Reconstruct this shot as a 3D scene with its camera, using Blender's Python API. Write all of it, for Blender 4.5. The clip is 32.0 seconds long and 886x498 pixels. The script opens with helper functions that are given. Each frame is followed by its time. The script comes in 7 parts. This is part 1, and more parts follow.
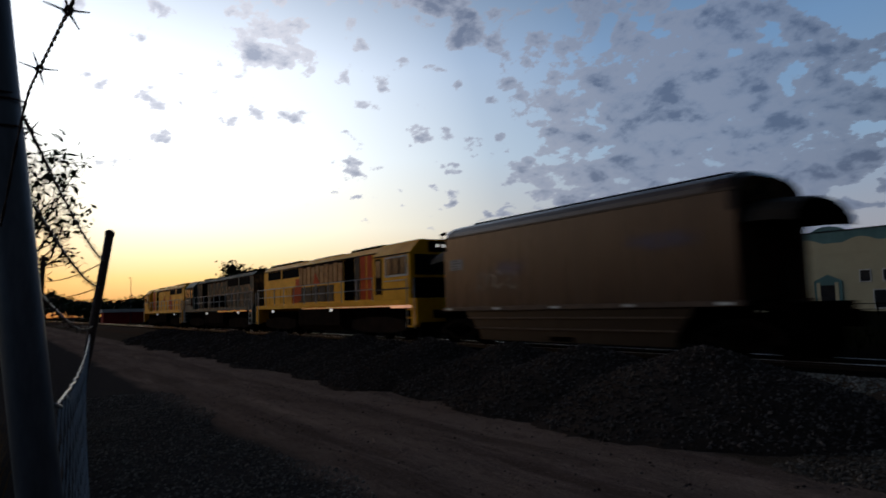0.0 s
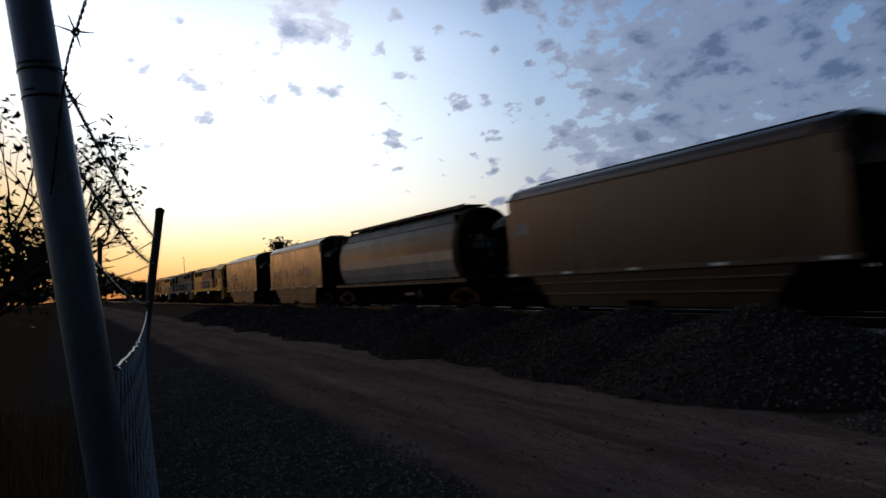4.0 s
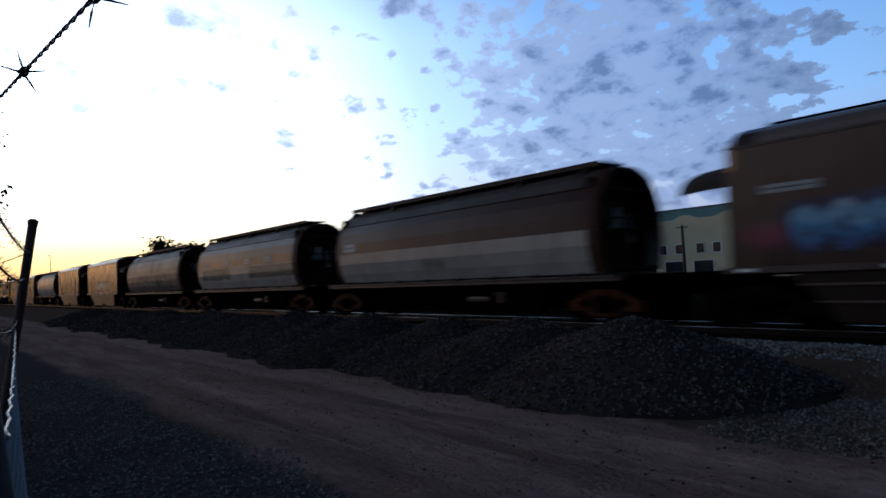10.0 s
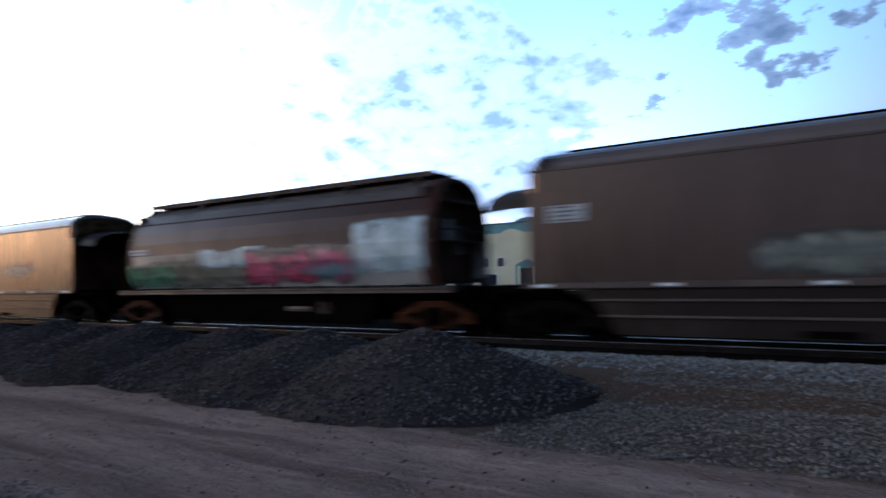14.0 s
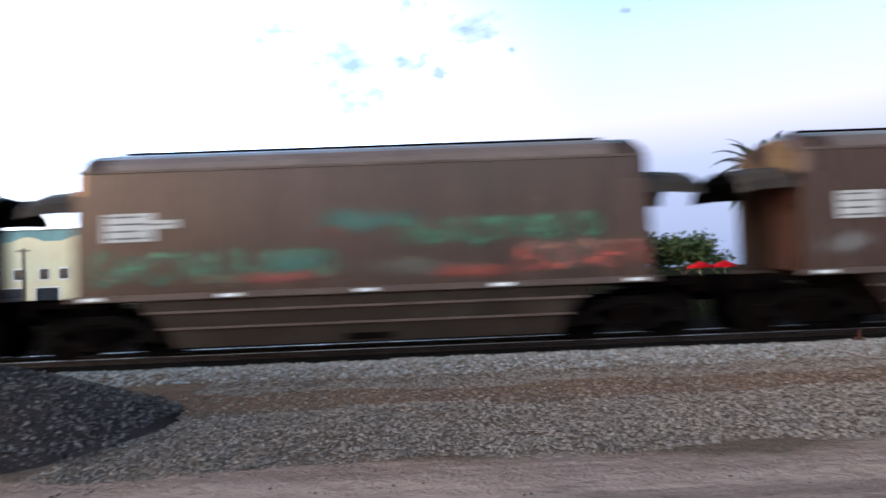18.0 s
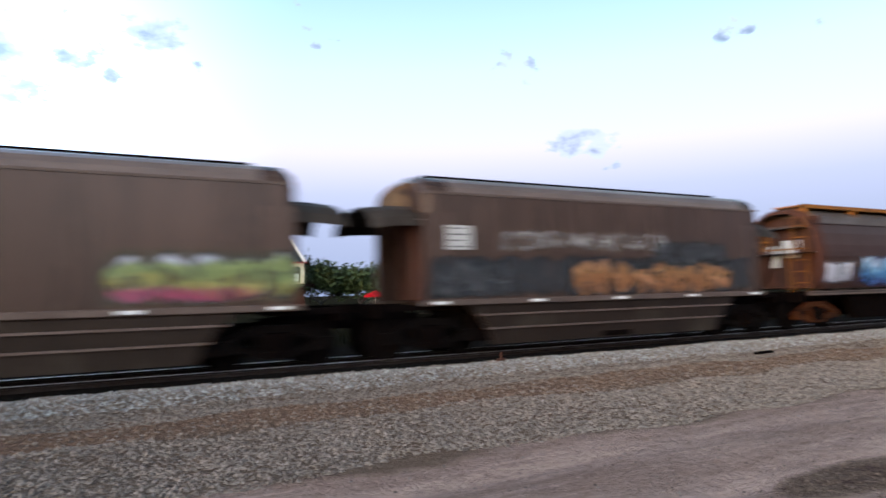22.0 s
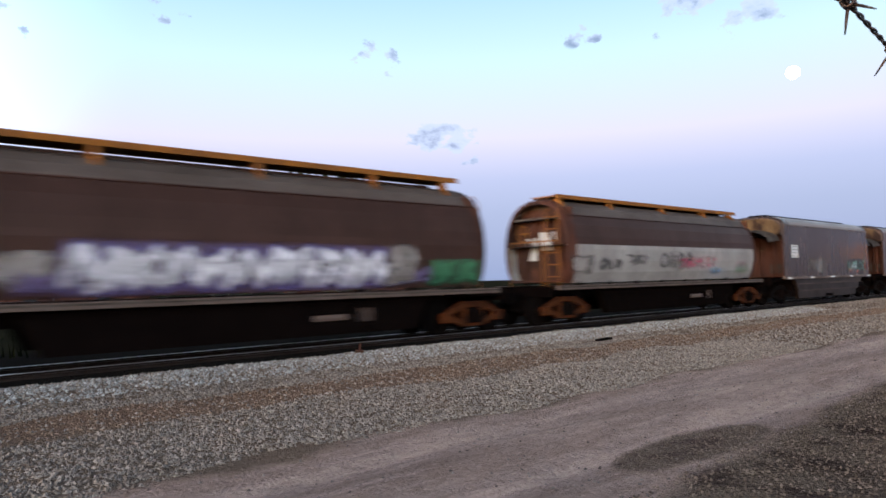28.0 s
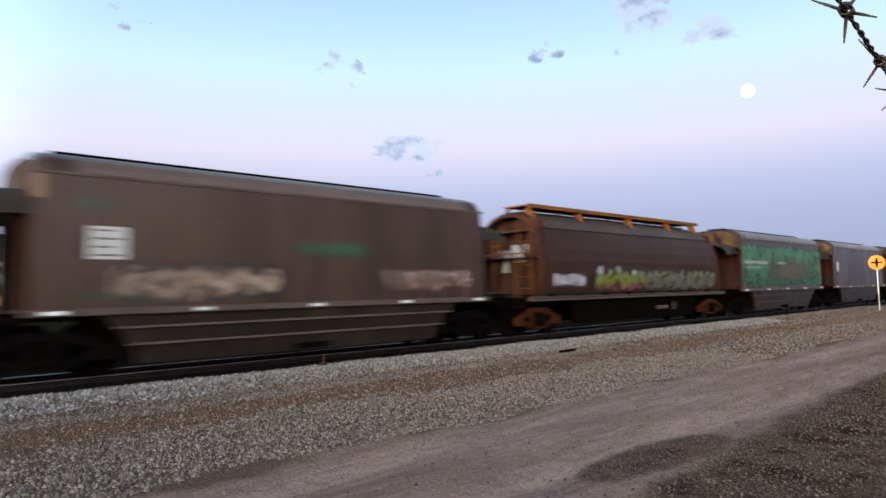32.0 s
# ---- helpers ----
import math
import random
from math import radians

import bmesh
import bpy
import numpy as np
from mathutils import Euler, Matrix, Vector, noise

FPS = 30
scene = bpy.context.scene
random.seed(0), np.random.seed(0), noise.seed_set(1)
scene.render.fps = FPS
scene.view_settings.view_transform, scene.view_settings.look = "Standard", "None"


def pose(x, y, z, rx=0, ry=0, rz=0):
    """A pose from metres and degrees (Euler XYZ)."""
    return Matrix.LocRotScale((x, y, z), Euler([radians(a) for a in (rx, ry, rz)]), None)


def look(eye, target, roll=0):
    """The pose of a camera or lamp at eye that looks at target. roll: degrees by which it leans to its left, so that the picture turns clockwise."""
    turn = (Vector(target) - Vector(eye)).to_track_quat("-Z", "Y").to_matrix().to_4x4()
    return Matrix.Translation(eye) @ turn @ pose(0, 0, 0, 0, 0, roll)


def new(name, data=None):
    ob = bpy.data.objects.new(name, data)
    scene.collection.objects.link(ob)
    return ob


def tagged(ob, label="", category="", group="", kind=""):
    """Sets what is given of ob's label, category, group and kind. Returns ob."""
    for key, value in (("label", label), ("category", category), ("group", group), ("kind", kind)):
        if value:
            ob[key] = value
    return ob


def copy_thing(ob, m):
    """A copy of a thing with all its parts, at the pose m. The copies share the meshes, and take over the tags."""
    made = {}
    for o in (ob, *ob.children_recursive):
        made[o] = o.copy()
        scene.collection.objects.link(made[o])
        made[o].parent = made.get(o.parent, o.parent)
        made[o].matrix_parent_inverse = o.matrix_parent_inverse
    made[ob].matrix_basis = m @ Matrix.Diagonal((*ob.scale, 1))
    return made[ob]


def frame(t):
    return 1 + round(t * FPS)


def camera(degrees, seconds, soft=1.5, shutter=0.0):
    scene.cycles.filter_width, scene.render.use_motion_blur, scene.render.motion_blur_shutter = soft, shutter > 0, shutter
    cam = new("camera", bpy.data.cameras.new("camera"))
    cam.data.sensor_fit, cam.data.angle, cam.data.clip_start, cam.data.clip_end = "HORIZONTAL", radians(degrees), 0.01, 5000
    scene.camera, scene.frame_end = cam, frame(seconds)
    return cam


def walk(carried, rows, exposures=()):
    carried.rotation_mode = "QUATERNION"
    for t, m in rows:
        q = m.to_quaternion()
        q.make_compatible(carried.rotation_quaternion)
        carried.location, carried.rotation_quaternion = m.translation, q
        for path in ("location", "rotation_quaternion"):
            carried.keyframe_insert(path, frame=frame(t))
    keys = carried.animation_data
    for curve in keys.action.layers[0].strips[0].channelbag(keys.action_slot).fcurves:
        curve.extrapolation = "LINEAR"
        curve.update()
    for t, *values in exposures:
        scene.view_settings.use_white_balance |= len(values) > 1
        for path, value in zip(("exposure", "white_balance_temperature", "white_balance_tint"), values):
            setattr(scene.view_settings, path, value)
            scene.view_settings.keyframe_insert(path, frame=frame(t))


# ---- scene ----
# The eye stands at a wire fence beside the line; x runs along the track, y across it, z up.
cam = camera(67.65, 32.0, soft=1.6, shutter=0.9)
PATH = [
    (0, -0.028, 0.004, 1.500, 94.96, 1.59, 56.59),
    (0.5, -0.031, 0.007, 1.493, 94.32, 1.77, 58.07),
    (1, -0.035, 0.009, 1.487, 93.66, 2.81, 58.79),
    (1.5, -0.038, 0.011, 1.480, 92.92, 3.25, 59.00),
    (2, -0.041, 0.014, 1.473, 92.51, 3.42, 59.24),
    (2.5, -0.041, 0.013, 1.474, 92.33, 3.27, 59.34),
    (3, -0.040, 0.013, 1.476, 92.34, 3.22, 59.38),
    (3.5, -0.040, 0.013, 1.477, 92.39, 3.60, 59.95),
    (4, -0.039, 0.012, 1.478, 92.46, 3.58, 60.51),
    (4.5, -0.040, 0.013, 1.476, 92.54, 3.57, 60.95),
    (6.5, -0.044, 0.015, 1.466, 92.67, 3.59, 60.68),
    (7, -0.040, 0.010, 1.474, 92.60, 3.65, 59.98),
    (7.5, -0.037, 0.006, 1.481, 92.27, 3.51, 58.40),
    (8, -0.026, -0.001, 1.511, 92.06, 3.25, 56.69),
    (8.5, -0.014, -0.009, 1.540, 91.99, 3.00, 55.09),
    (9, -0.008, -0.023, 1.564, 92.00, 2.64, 53.63),
    (9.5, -0.007, -0.028, 1.566, 92.16, 2.59, 52.16),
    (10, -0.006, -0.033, 1.568, 92.32, 2.72, 51.15),
    (10.5, -0.004, -0.032, 1.581, 92.36, 2.77, 50.36),
    (11, -0.001, -0.028, 1.600, 92.29, 2.56, 49.19),
    (11.5, 0.000, -0.031, 1.604, 92.34, 2.43, 47.73),
    (12, 0.000, -0.035, 1.605, 92.40, 2.39, 46.04),
    (12.5, 0.000, -0.039, 1.606, 92.40, 2.11, 43.50),
    (13, 0.000, -0.035, 1.603, 92.41, 1.84, 40.69),
    (13.5, 0.000, -0.030, 1.600, 92.39, 1.30, 37.50),
    (15.5, 0.000, 0.000, 1.600, 92.43, 1.48, 19.91),
    (16, 0.000, 0.000, 1.600, 92.16, 1.02, 15.74),
    (16.5, 0.000, 0.000, 1.600, 92.25, 2.14, 11.51),
    (17, 0.000, 0.000, 1.600, 92.18, 1.98, 7.30),
    (17.5, 0.000, 0.000, 1.600, 92.10, 1.55, 2.69),
    (18, 0.000, 0.000, 1.600, 92.29, 2.22, -1.24),
    (18.5, 0.000, 0.000, 1.600, 92.36, 2.45, -6.02),
    (19, 0.000, 0.000, 1.600, 92.48, 2.02, -10.82),
    (19.5, 0.000, 0.000, 1.600, 92.65, 1.71, -15.23),
    (20, 0.000, 0.000, 1.600, 92.96, 2.09, -17.43),
    (20.5, 0.000, 0.000, 1.600, 93.18, 2.17, -20.03),
    (21, 0.000, 0.000, 1.600, 93.47, 1.95, -22.38),
    (21.5, 0.000, 0.000, 1.600, 93.72, 1.76, -25.00),
    (22, 0.000, 0.000, 1.600, 93.82, 1.33, -28.34),
    (22.5, 0.000, 0.000, 1.600, 93.93, 1.49, -32.30),
    (23, 0.000, 0.000, 1.600, 94.07, 2.21, -36.00),
    (23.5, 0.000, 0.000, 1.600, 94.37, 2.69, -38.40),
    (24, 0.000, 0.000, 1.600, 94.76, 2.80, -39.17),
    (24.5, 0.000, 0.000, 1.600, 95.01, 2.27, -41.27),
    (25, 0.000, 0.000, 1.600, 95.31, 1.31, -42.07),
    (25.5, 0.000, 0.000, 1.600, 95.50, 0.91, -42.21),
    (26, 0.000, 0.000, 1.600, 95.48, 0.50, -42.38),
    (26.5, 0.000, 0.000, 1.600, 94.53, 0.33, -41.87),
    (28.5, 0.000, 0.016, 1.600, 92.65, 1.55, -40.24),
    (29, 0.000, 0.024, 1.600, 92.60, 1.51, -40.12),
    (29.5, 0.000, 0.029, 1.600, 92.75, 1.26, -40.67),
    (30, 0.000, 0.033, 1.600, 92.93, 1.07, -41.55),
    (30.5, 0.000, 0.033, 1.600, 93.10, 0.77, -42.35),
    (31, 0.000, 0.033, 1.600, 93.33, 0.77, -42.95),
    (31.5, 0.000, 0.033, 1.600, 93.58, 1.12, -43.33),
    (32, 0.000, 0.033, 1.600, 93.74, 1.28, -43.54),
]
EXPOSURES = [(0, -3.35, 6200, 10), (4, -3.3, 5800, 10), (8, -3.15, 5100, 10), (9.5, -2.8, 5100, 10), (11, -2.45, 5200, 10), (12.5, -2.05, 4950, 10), (13.5, -1.45, 5050, 10), (15.5, 0.0, 5750, 10), (17, 0.5, 6100, 10), (21, 0.65, 6500, 10), (23, 0.4, 6500, 10), (25.5, 0.1, 6500, 10), (26.5, 0.15, 6400, 10), (28.5, 0.4, 6500, 10), (32, 0.28, 6650, 10)]
walk(cam, [(t, pose(*m)) for t, *m in PATH], EXPOSURES)

# ---------------------------------------------------------------- light
GLOW_AZ = -104  # the afterglow lies down the line and a little behind the camera
WEST = radians(GLOW_AZ)
world = bpy.data.worlds.new("dusk_sky")
scene.world = world
world.use_nodes = True


def add_node(nt, kind, **kw):
    n = nt.nodes.new(kind)
    for k, v in kw.items():
        n.inputs[k].default_value = v
    return n


def direction(az, el):
    a, e = radians(az), radians(el)
    return (math.sin(a) * math.cos(e), math.cos(a) * math.cos(e), math.sin(e))


def ramp(nt, fac, stops, ease="LINEAR"):
    r = nt.nodes.new("ShaderNodeValToRGB")
    r.color_ramp.interpolation = ease
    el = r.color_ramp.elements
    while len(el) > 1:
        el.remove(el[-1])
    el[0].position, el[0].color = stops[0][0], (*stops[0][1], 1)
    for p, c in stops[1:]:
        e = el.new(p)
        e.color = (*c, 1)
    nt.links.new(fac, r.inputs[0])
    return r.outputs[0]


def maths(nt, op, a, b=None, clamp=False):
    n = nt.nodes.new("ShaderNodeMath")
    n.operation, n.use_clamp = op, clamp
    for i, v in enumerate((a, b)):
        if v is None:
            continue
        if isinstance(v, (int, float)):
            n.inputs[i].default_value = v
        else:
            nt.links.new(v, n.inputs[i])
    return n.outputs[0]


def blend(nt, fac, a, b, kind="MIX"):
    n = nt.nodes.new("ShaderNodeMix")
    n.data_type, n.blend_type = "RGBA", kind
    n.clamp_factor = True
    for sock, v in ((n.inputs[0], fac), (n.inputs[6], a), (n.inputs[7], b)):
        if isinstance(v, (int, float)):
            sock.default_value = v
        elif isinstance(v, tuple):
            sock.default_value = (*v, 1)
        else:
            nt.links.new(v, sock)
    return n.outputs[2]


def build_world():
    nt = world.node_tree
    nt.nodes.clear()
    ln = nt.links.new
    sky = nt.nodes.new("ShaderNodeTexSky")
    sky.sky_type, sky.sun_disc = "NISHITA", False
    sky.sun_elevation, sky.sun_rotation = radians(0.6), WEST
    sky.air_density, sky.dust_density, sky.ozone_density = 1.0, 1.0, 2.0
    coord = nt.nodes.new("ShaderNodeTexCoord")
    sep = nt.nodes.new("ShaderNodeSeparateXYZ")
    ln(coord.outputs["Generated"], sep.inputs[0])
    x, y, z = sep.outputs
    up = maths(nt, "MAXIMUM", z, 0.0)
    # afterglow: falls off from the west and with height
    axis = nt.nodes.new("ShaderNodeVectorMath")
    axis.operation = "DOT_PRODUCT"
    axis.inputs[1].default_value = direction(GLOW_AZ, 0)
    ln(coord.outputs["Generated"], axis.inputs[0])
    west = maths(nt, "MULTIPLY_ADD", axis.outputs["Value"], 0.5)
    west.node.inputs[2].default_value = 0.5
    east_sky = ramp(nt, up, EAST_SKY)
    mid_sky = ramp(nt, up, MID_SKY)
    west_sky = ramp(nt, up, WEST_SKY)
    f1 = ramp(nt, west, [(0.26, (0, 0, 0)), (0.60, (1, 1, 1))], "EASE")
    f2 = ramp(nt, west, [(0.62, (0, 0, 0)), (0.72, (0.05, 0.05, 0.05)), (0.80, (0.22, 0.22, 0.22)), (0.885, (0.72, 0.72, 0.72)), (0.95, (1, 1, 1))], "LINEAR")
    f3 = ramp(nt, west, [(0.40, (0, 0, 0)), (0.66, (1, 1, 1))], "EASE")
    core = ramp(nt, west, [(0.962, (0, 0, 0)), (0.995, (1, 1, 1))], "EASE")
    glow = blend(nt, core, blend(nt, f2, blend(nt, f1, east_sky, mid_sky), west_sky), ramp(nt, up, CORE_SKY))
    air = blend(nt, 1.0, glow, blend(nt, 1.0, sky.outputs[0], (0.02, 0.02, 0.02), "MULTIPLY"), "ADD")
    # clouds: small puffs, gathered into banks
    # seen on a flat layer, so that the puffs flatten towards the horizon
    high = maths(nt, "ADD", up, 0.42)
    flat = nt.nodes.new("ShaderNodeCombineXYZ")
    ln(maths(nt, "DIVIDE", x, high), flat.inputs[0])
    ln(maths(nt, "DIVIDE", y, high), flat.inputs[1])

    def cloud_noise(scale, detail, roughness, distortion=0.0):
        n = add_node(nt, "ShaderNodeTexNoise", Scale=scale, Detail=detail, Roughness=roughness, Distortion=distortion)
        ln(flat.outputs[0], n.inputs["Vector"])
        return n.outputs["Fac"]

    cells = add_node(nt, "ShaderNodeTexVoronoi", Scale=19.0, Randomness=1.0)
    cells.feature = "SMOOTH_F1"
    cells.inputs["Smoothness"].default_value = 0.5
    warp = add_node(nt, "ShaderNodeTexNoise", Scale=22.0, Detail=4.0, Roughness=0.6)
    ln(flat.outputs[0], warp.inputs["Vector"])
    bent = blend(nt, 0.06, flat.outputs[0], warp.outputs["Color"], "ADD")
    ln(bent, cells.inputs["Vector"])
    lump = maths(nt, "SUBTRACT", 0.75, cells.outputs["Distance"])
    total = maths(nt, "ADD", maths(nt, "MULTIPLY", cloud_noise(9.5, 9.0, 0.60, 0.2), 0.70), maths(nt, "MULTIPLY", cloud_noise(3.0, 3.0, 0.55), 0.20))
    total = maths(nt, "ADD", total, maths(nt, "MULTIPLY", lump, 0.17))
    total = maths(nt, "ADD", total, maths(nt, "MULTIPLY", cloud_noise(60.0, 4.0, 0.65), 0.10))
    total = maths(nt, "MULTIPLY_ADD", total, 1.45)
    total.node.inputs[2].default_value = -0.405
    cover = None
    for az, el, size, much in CLOUD_BANKS:
        dot = nt.nodes.new("ShaderNodeVectorMath")
        dot.operation = "DOT_PRODUCT"
        dot.inputs[1].default_value = direction(az, el)
        ln(coord.outputs["Generated"], dot.inputs[0])
        m = nt.nodes.new("ShaderNodeMapRange")
        m.interpolation_type = "SMOOTHSTEP"
        m.inputs[1].default_value, m.inputs[2].default_value = math.cos(radians(size)), 1.0
        m.inputs[3].default_value, m.inputs[4].default_value = 0.0, much + 0.022
        ln(dot.outputs["Value"], m.inputs[0])
        cover = m.outputs[0] if cover is None else maths(nt, "ADD", cover, m.outputs[0])
    edge = maths(nt, "ADD", total, cover)
    body = nt.nodes.new("ShaderNodeMapRange")
    body.interpolation_type = "SMOOTHSTEP"
    body.inputs[1].default_value, body.inputs[2].default_value = 0.603, 0.657
    ln(edge, body.inputs[0])
    # only above the haze
    lift = nt.nodes.new("ShaderNodeMapRange")
    lift.inputs[1].default_value, lift.inputs[2].default_value = 0.03, 0.10
    ln(up, lift.inputs[0])
    gather = nt.nodes.new("ShaderNodeMapRange")
    gather.interpolation_type = "SMOOTHSTEP"
    gather.inputs[1].default_value, gather.inputs[2].default_value = 0.01, 0.06
    ln(cover, gather.inputs[0])
    amount = maths(nt, "MULTIPLY", maths(nt, "MULTIPLY", body.outputs[0], lift.outputs[0]), maths(nt, "MULTIPLY", gather.outputs[0], 0.85))
    shade = maths(nt, "ADD", total, maths(nt, "MULTIPLY", cover, 0.30))
    thick = ramp(nt, shade, [(0.47, (1.12, 1.08, 1.04)), (0.54, (0.98, 0.98, 0.98)), (0.66, (0.42, 0.46, 0.55))])
    cloud = blend(nt, 1.0, blend(nt, f3, (0.50, 0.60, 0.82), blend(nt, f2, (1.8, 2.2, 3.1), (9.0, 8.8, 9.3))), thick, "MULTIPLY")
    final = blend(nt, amount, air, cloud)
    bg = nt.nodes.new("ShaderNodeBackground")
    bg.inputs["Strength"].default_value = SKY_STRENGTH
    ln(final, bg.inputs[0])
    out = nt.nodes.new("ShaderNodeOutputWorld")
    ln(bg.outputs[0], out.inputs[0])


SKY_STRENGTH = 1.0
# colour by height (sine of elevation): away from the afterglow, between, and towards it
EAST_SKY = [(0.0, (0.272, 0.336, 0.528)), (0.1, (0.36, 0.42, 0.62)), (0.15, (0.44, 0.49, 0.71)), (0.21, (0.663, 0.645, 0.824)), (0.32, (0.556, 0.771, 0.896)), (0.42, (0.376, 0.609, 0.851)), (0.6, (0.128, 0.224, 0.368)), (1.0, (0.048, 0.088, 0.16))]
MID_SKY = [(0.0, (3.65, 3.229, 3.229)), (0.1, (3.37, 3.51, 3.931)), (0.22, (2.45, 3.65, 5.1)), (0.36, (1.6, 2.8, 4.6)), (0.6, (0.281, 0.505, 0.871)), (1.0, (0.084, 0.154, 0.281))]
WEST_SKY = [(0.0, (9.0, 3.2, 0.7)), (0.05, (12.5, 8.2, 3.0)), (0.12, (14.5, 13.0, 9.5)), (0.22, (14.5, 14.5, 13.5)), (0.34, (13.0, 13.5, 14.0)), (0.46, (7.0, 7.8, 9.0)), (0.65, (0.9, 1.2, 1.7)), (1.0, (0.06, 0.11, 0.20))]
CORE_SKY = [(0.0, (9.0, 3.2, 0.7)), (0.05, (12.0, 6.0, 1.7)), (0.12, (11.0, 6.6, 2.5)), (0.25, (8.0, 6.2, 4.0)), (0.4, (5.0, 4.8, 4.6)), (0.65, (0.9, 1.2, 1.7)), (1.0, (0.06, 0.11, 0.20))]
CLOUD_BANKS = [(-37, 8, 17, 0.185), (-28, 13, 16, 0.10), (-54, 22, 24, 0.14), (-22, 20, 22, 0.082), (-80, 25, 18, 0.11), (-40, 20, 12, 0.045), (-4, 22, 13, 0.135), (7, 22.5, 8, 0.09), (38.8, 12.9, 2.6, 0.165), (41.0, 12.3, 2.8, 0.175), (43.0, 11.7, 2.4, 0.16), (64.5, 19.8, 3.2, 0.20), (60, 22.5, 4.5, 0.20), (68, 21.0, 2.6, 0.22), (53, 22.0, 3.5, 0.19), (35, 18.5, 2.4, 0.20), (32, 18.0, 2.0, 0.19), (66.3, 14.6, 1.0, 0.17), (69.8, 16.0, 0.9, 0.15), (16, 22, 5, 0.08)]
build_world()

# the last warm light from the horizon, broad and weak
sun = new("sun", bpy.data.lights.new("sun", "SUN"))
sun.data.energy, sun.data.angle, sun.data.color = 1.6, radians(14), (1.0, 0.50, 0.22)
sun.matrix_world = look((0, 0, 0), [-c for c in direction(GLOW_AZ - 8, 4.0)])

# ---------------------------------------------------------------- materials


def surface(name, col, col2=None, scale=3.0, rough=0.7, metal=0.0, bump=0.2, stretch=(1, 1, 1), fine=40.0, spread=0.12, stain=None, stain_at=(0.55, 0.7), gloss=0.3, tint=None):
    """Two colours mixed by coarse noise, darkened and lightened by fine grain, with relief; each object a little off."""
    m = bpy.data.materials.new(name)
    m.use_nodes = True
    nt = m.node_tree
    b = nt.nodes["Principled BSDF"]
    co = nt.nodes.new("ShaderNodeTexCoord")
    mp = nt.nodes.new("ShaderNodeMapping")
    mp.inputs["Scale"].default_value = stretch
    nt.links.new(co.outputs["Object"], mp.inputs[0])
    info = nt.nodes.new("ShaderNodeObjectInfo")
    shift = nt.nodes.new("ShaderNodeVectorMath")
    shift.operation = "SCALE"
    shift.inputs[0].default_value = (7.3, 3.1, 5.7)
    nt.links.new(info.outputs["Random"], shift.inputs["Scale"])
    nt.links.new(shift.outputs[0], mp.inputs["Location"])
    n1 = add_node(nt, "ShaderNodeTexNoise", Scale=scale, Detail=5.0, Roughness=0.6)
    n2 = add_node(nt, "ShaderNodeTexNoise", Scale=fine, Detail=4.0, Roughness=0.65)
    for n in (n1, n2):
        nt.links.new(mp.outputs[0], n.inputs["Vector"])
    c = blend(nt, ramp(nt, n1.outputs["Fac"], [(0.35, (0, 0, 0)), (0.65, (1, 1, 1))]), col, col2 or tuple(v * 0.7 for v in col))
    if stain:
        n3 = add_node(nt, "ShaderNodeTexNoise", Scale=scale * 0.6, Detail=6.0, Roughness=0.7, Distortion=0.6)
        nt.links.new(mp.outputs[0], n3.inputs["Vector"])
        c = blend(nt, ramp(nt, n3.outputs["Fac"], [(stain_at[0], (0, 0, 0)), (stain_at[1], (1, 1, 1))]), c, stain)
    g = ramp(nt, n2.outputs["Fac"], [(0.3, (0.78, 0.78, 0.78)), (0.7, (1.15, 1.15, 1.15))])
    c = blend(nt, 1.0, c, g, "MULTIPLY")
    v = maths(nt, "ADD", maths(nt, "MULTIPLY", info.outputs["Random"], 2 * spread), 1 - spread)
    cv = nt.nodes.new("ShaderNodeCombineColor")
    for i in range(3):
        nt.links.new(v, cv.inputs[i])
    c = blend(nt, 1.0, c, cv.outputs[0], "MULTIPLY")
    nt.links.new(c, b.inputs["Base Color"])
    r = ramp(nt, n1.outputs["Fac"], [(0.3, (rough * 0.85,) * 3), (0.7, (min(1, rough * 1.15),) * 3)])
    nt.links.new(r, b.inputs["Roughness"])
    b.inputs["Metallic"].default_value = metal
    b.inputs["Specular IOR Level"].default_value = gloss
    if tint:
        b.inputs["Specular Tint"].default_value = (*tint, 1)
    if bump:
        bp = add_node(nt, "ShaderNodeBump", Strength=bump, Distance=0.02)
        nt.links.new(n2.outputs["Fac"], bp.inputs["Height"])
        nt.links.new(bp.outputs[0], b.inputs["Normal"])
    return m


def glowing(name, col, strength):
    m = bpy.data.materials.new(name)
    m.use_nodes = True
    b = m.node_tree.nodes["Principled BSDF"]
    b.inputs["Base Color"].default_value = (*col, 1)
    b.inputs["Emission Color"].default_value = (*col, 1)
    b.inputs["Emission Strength"].default_value = strength
    return m


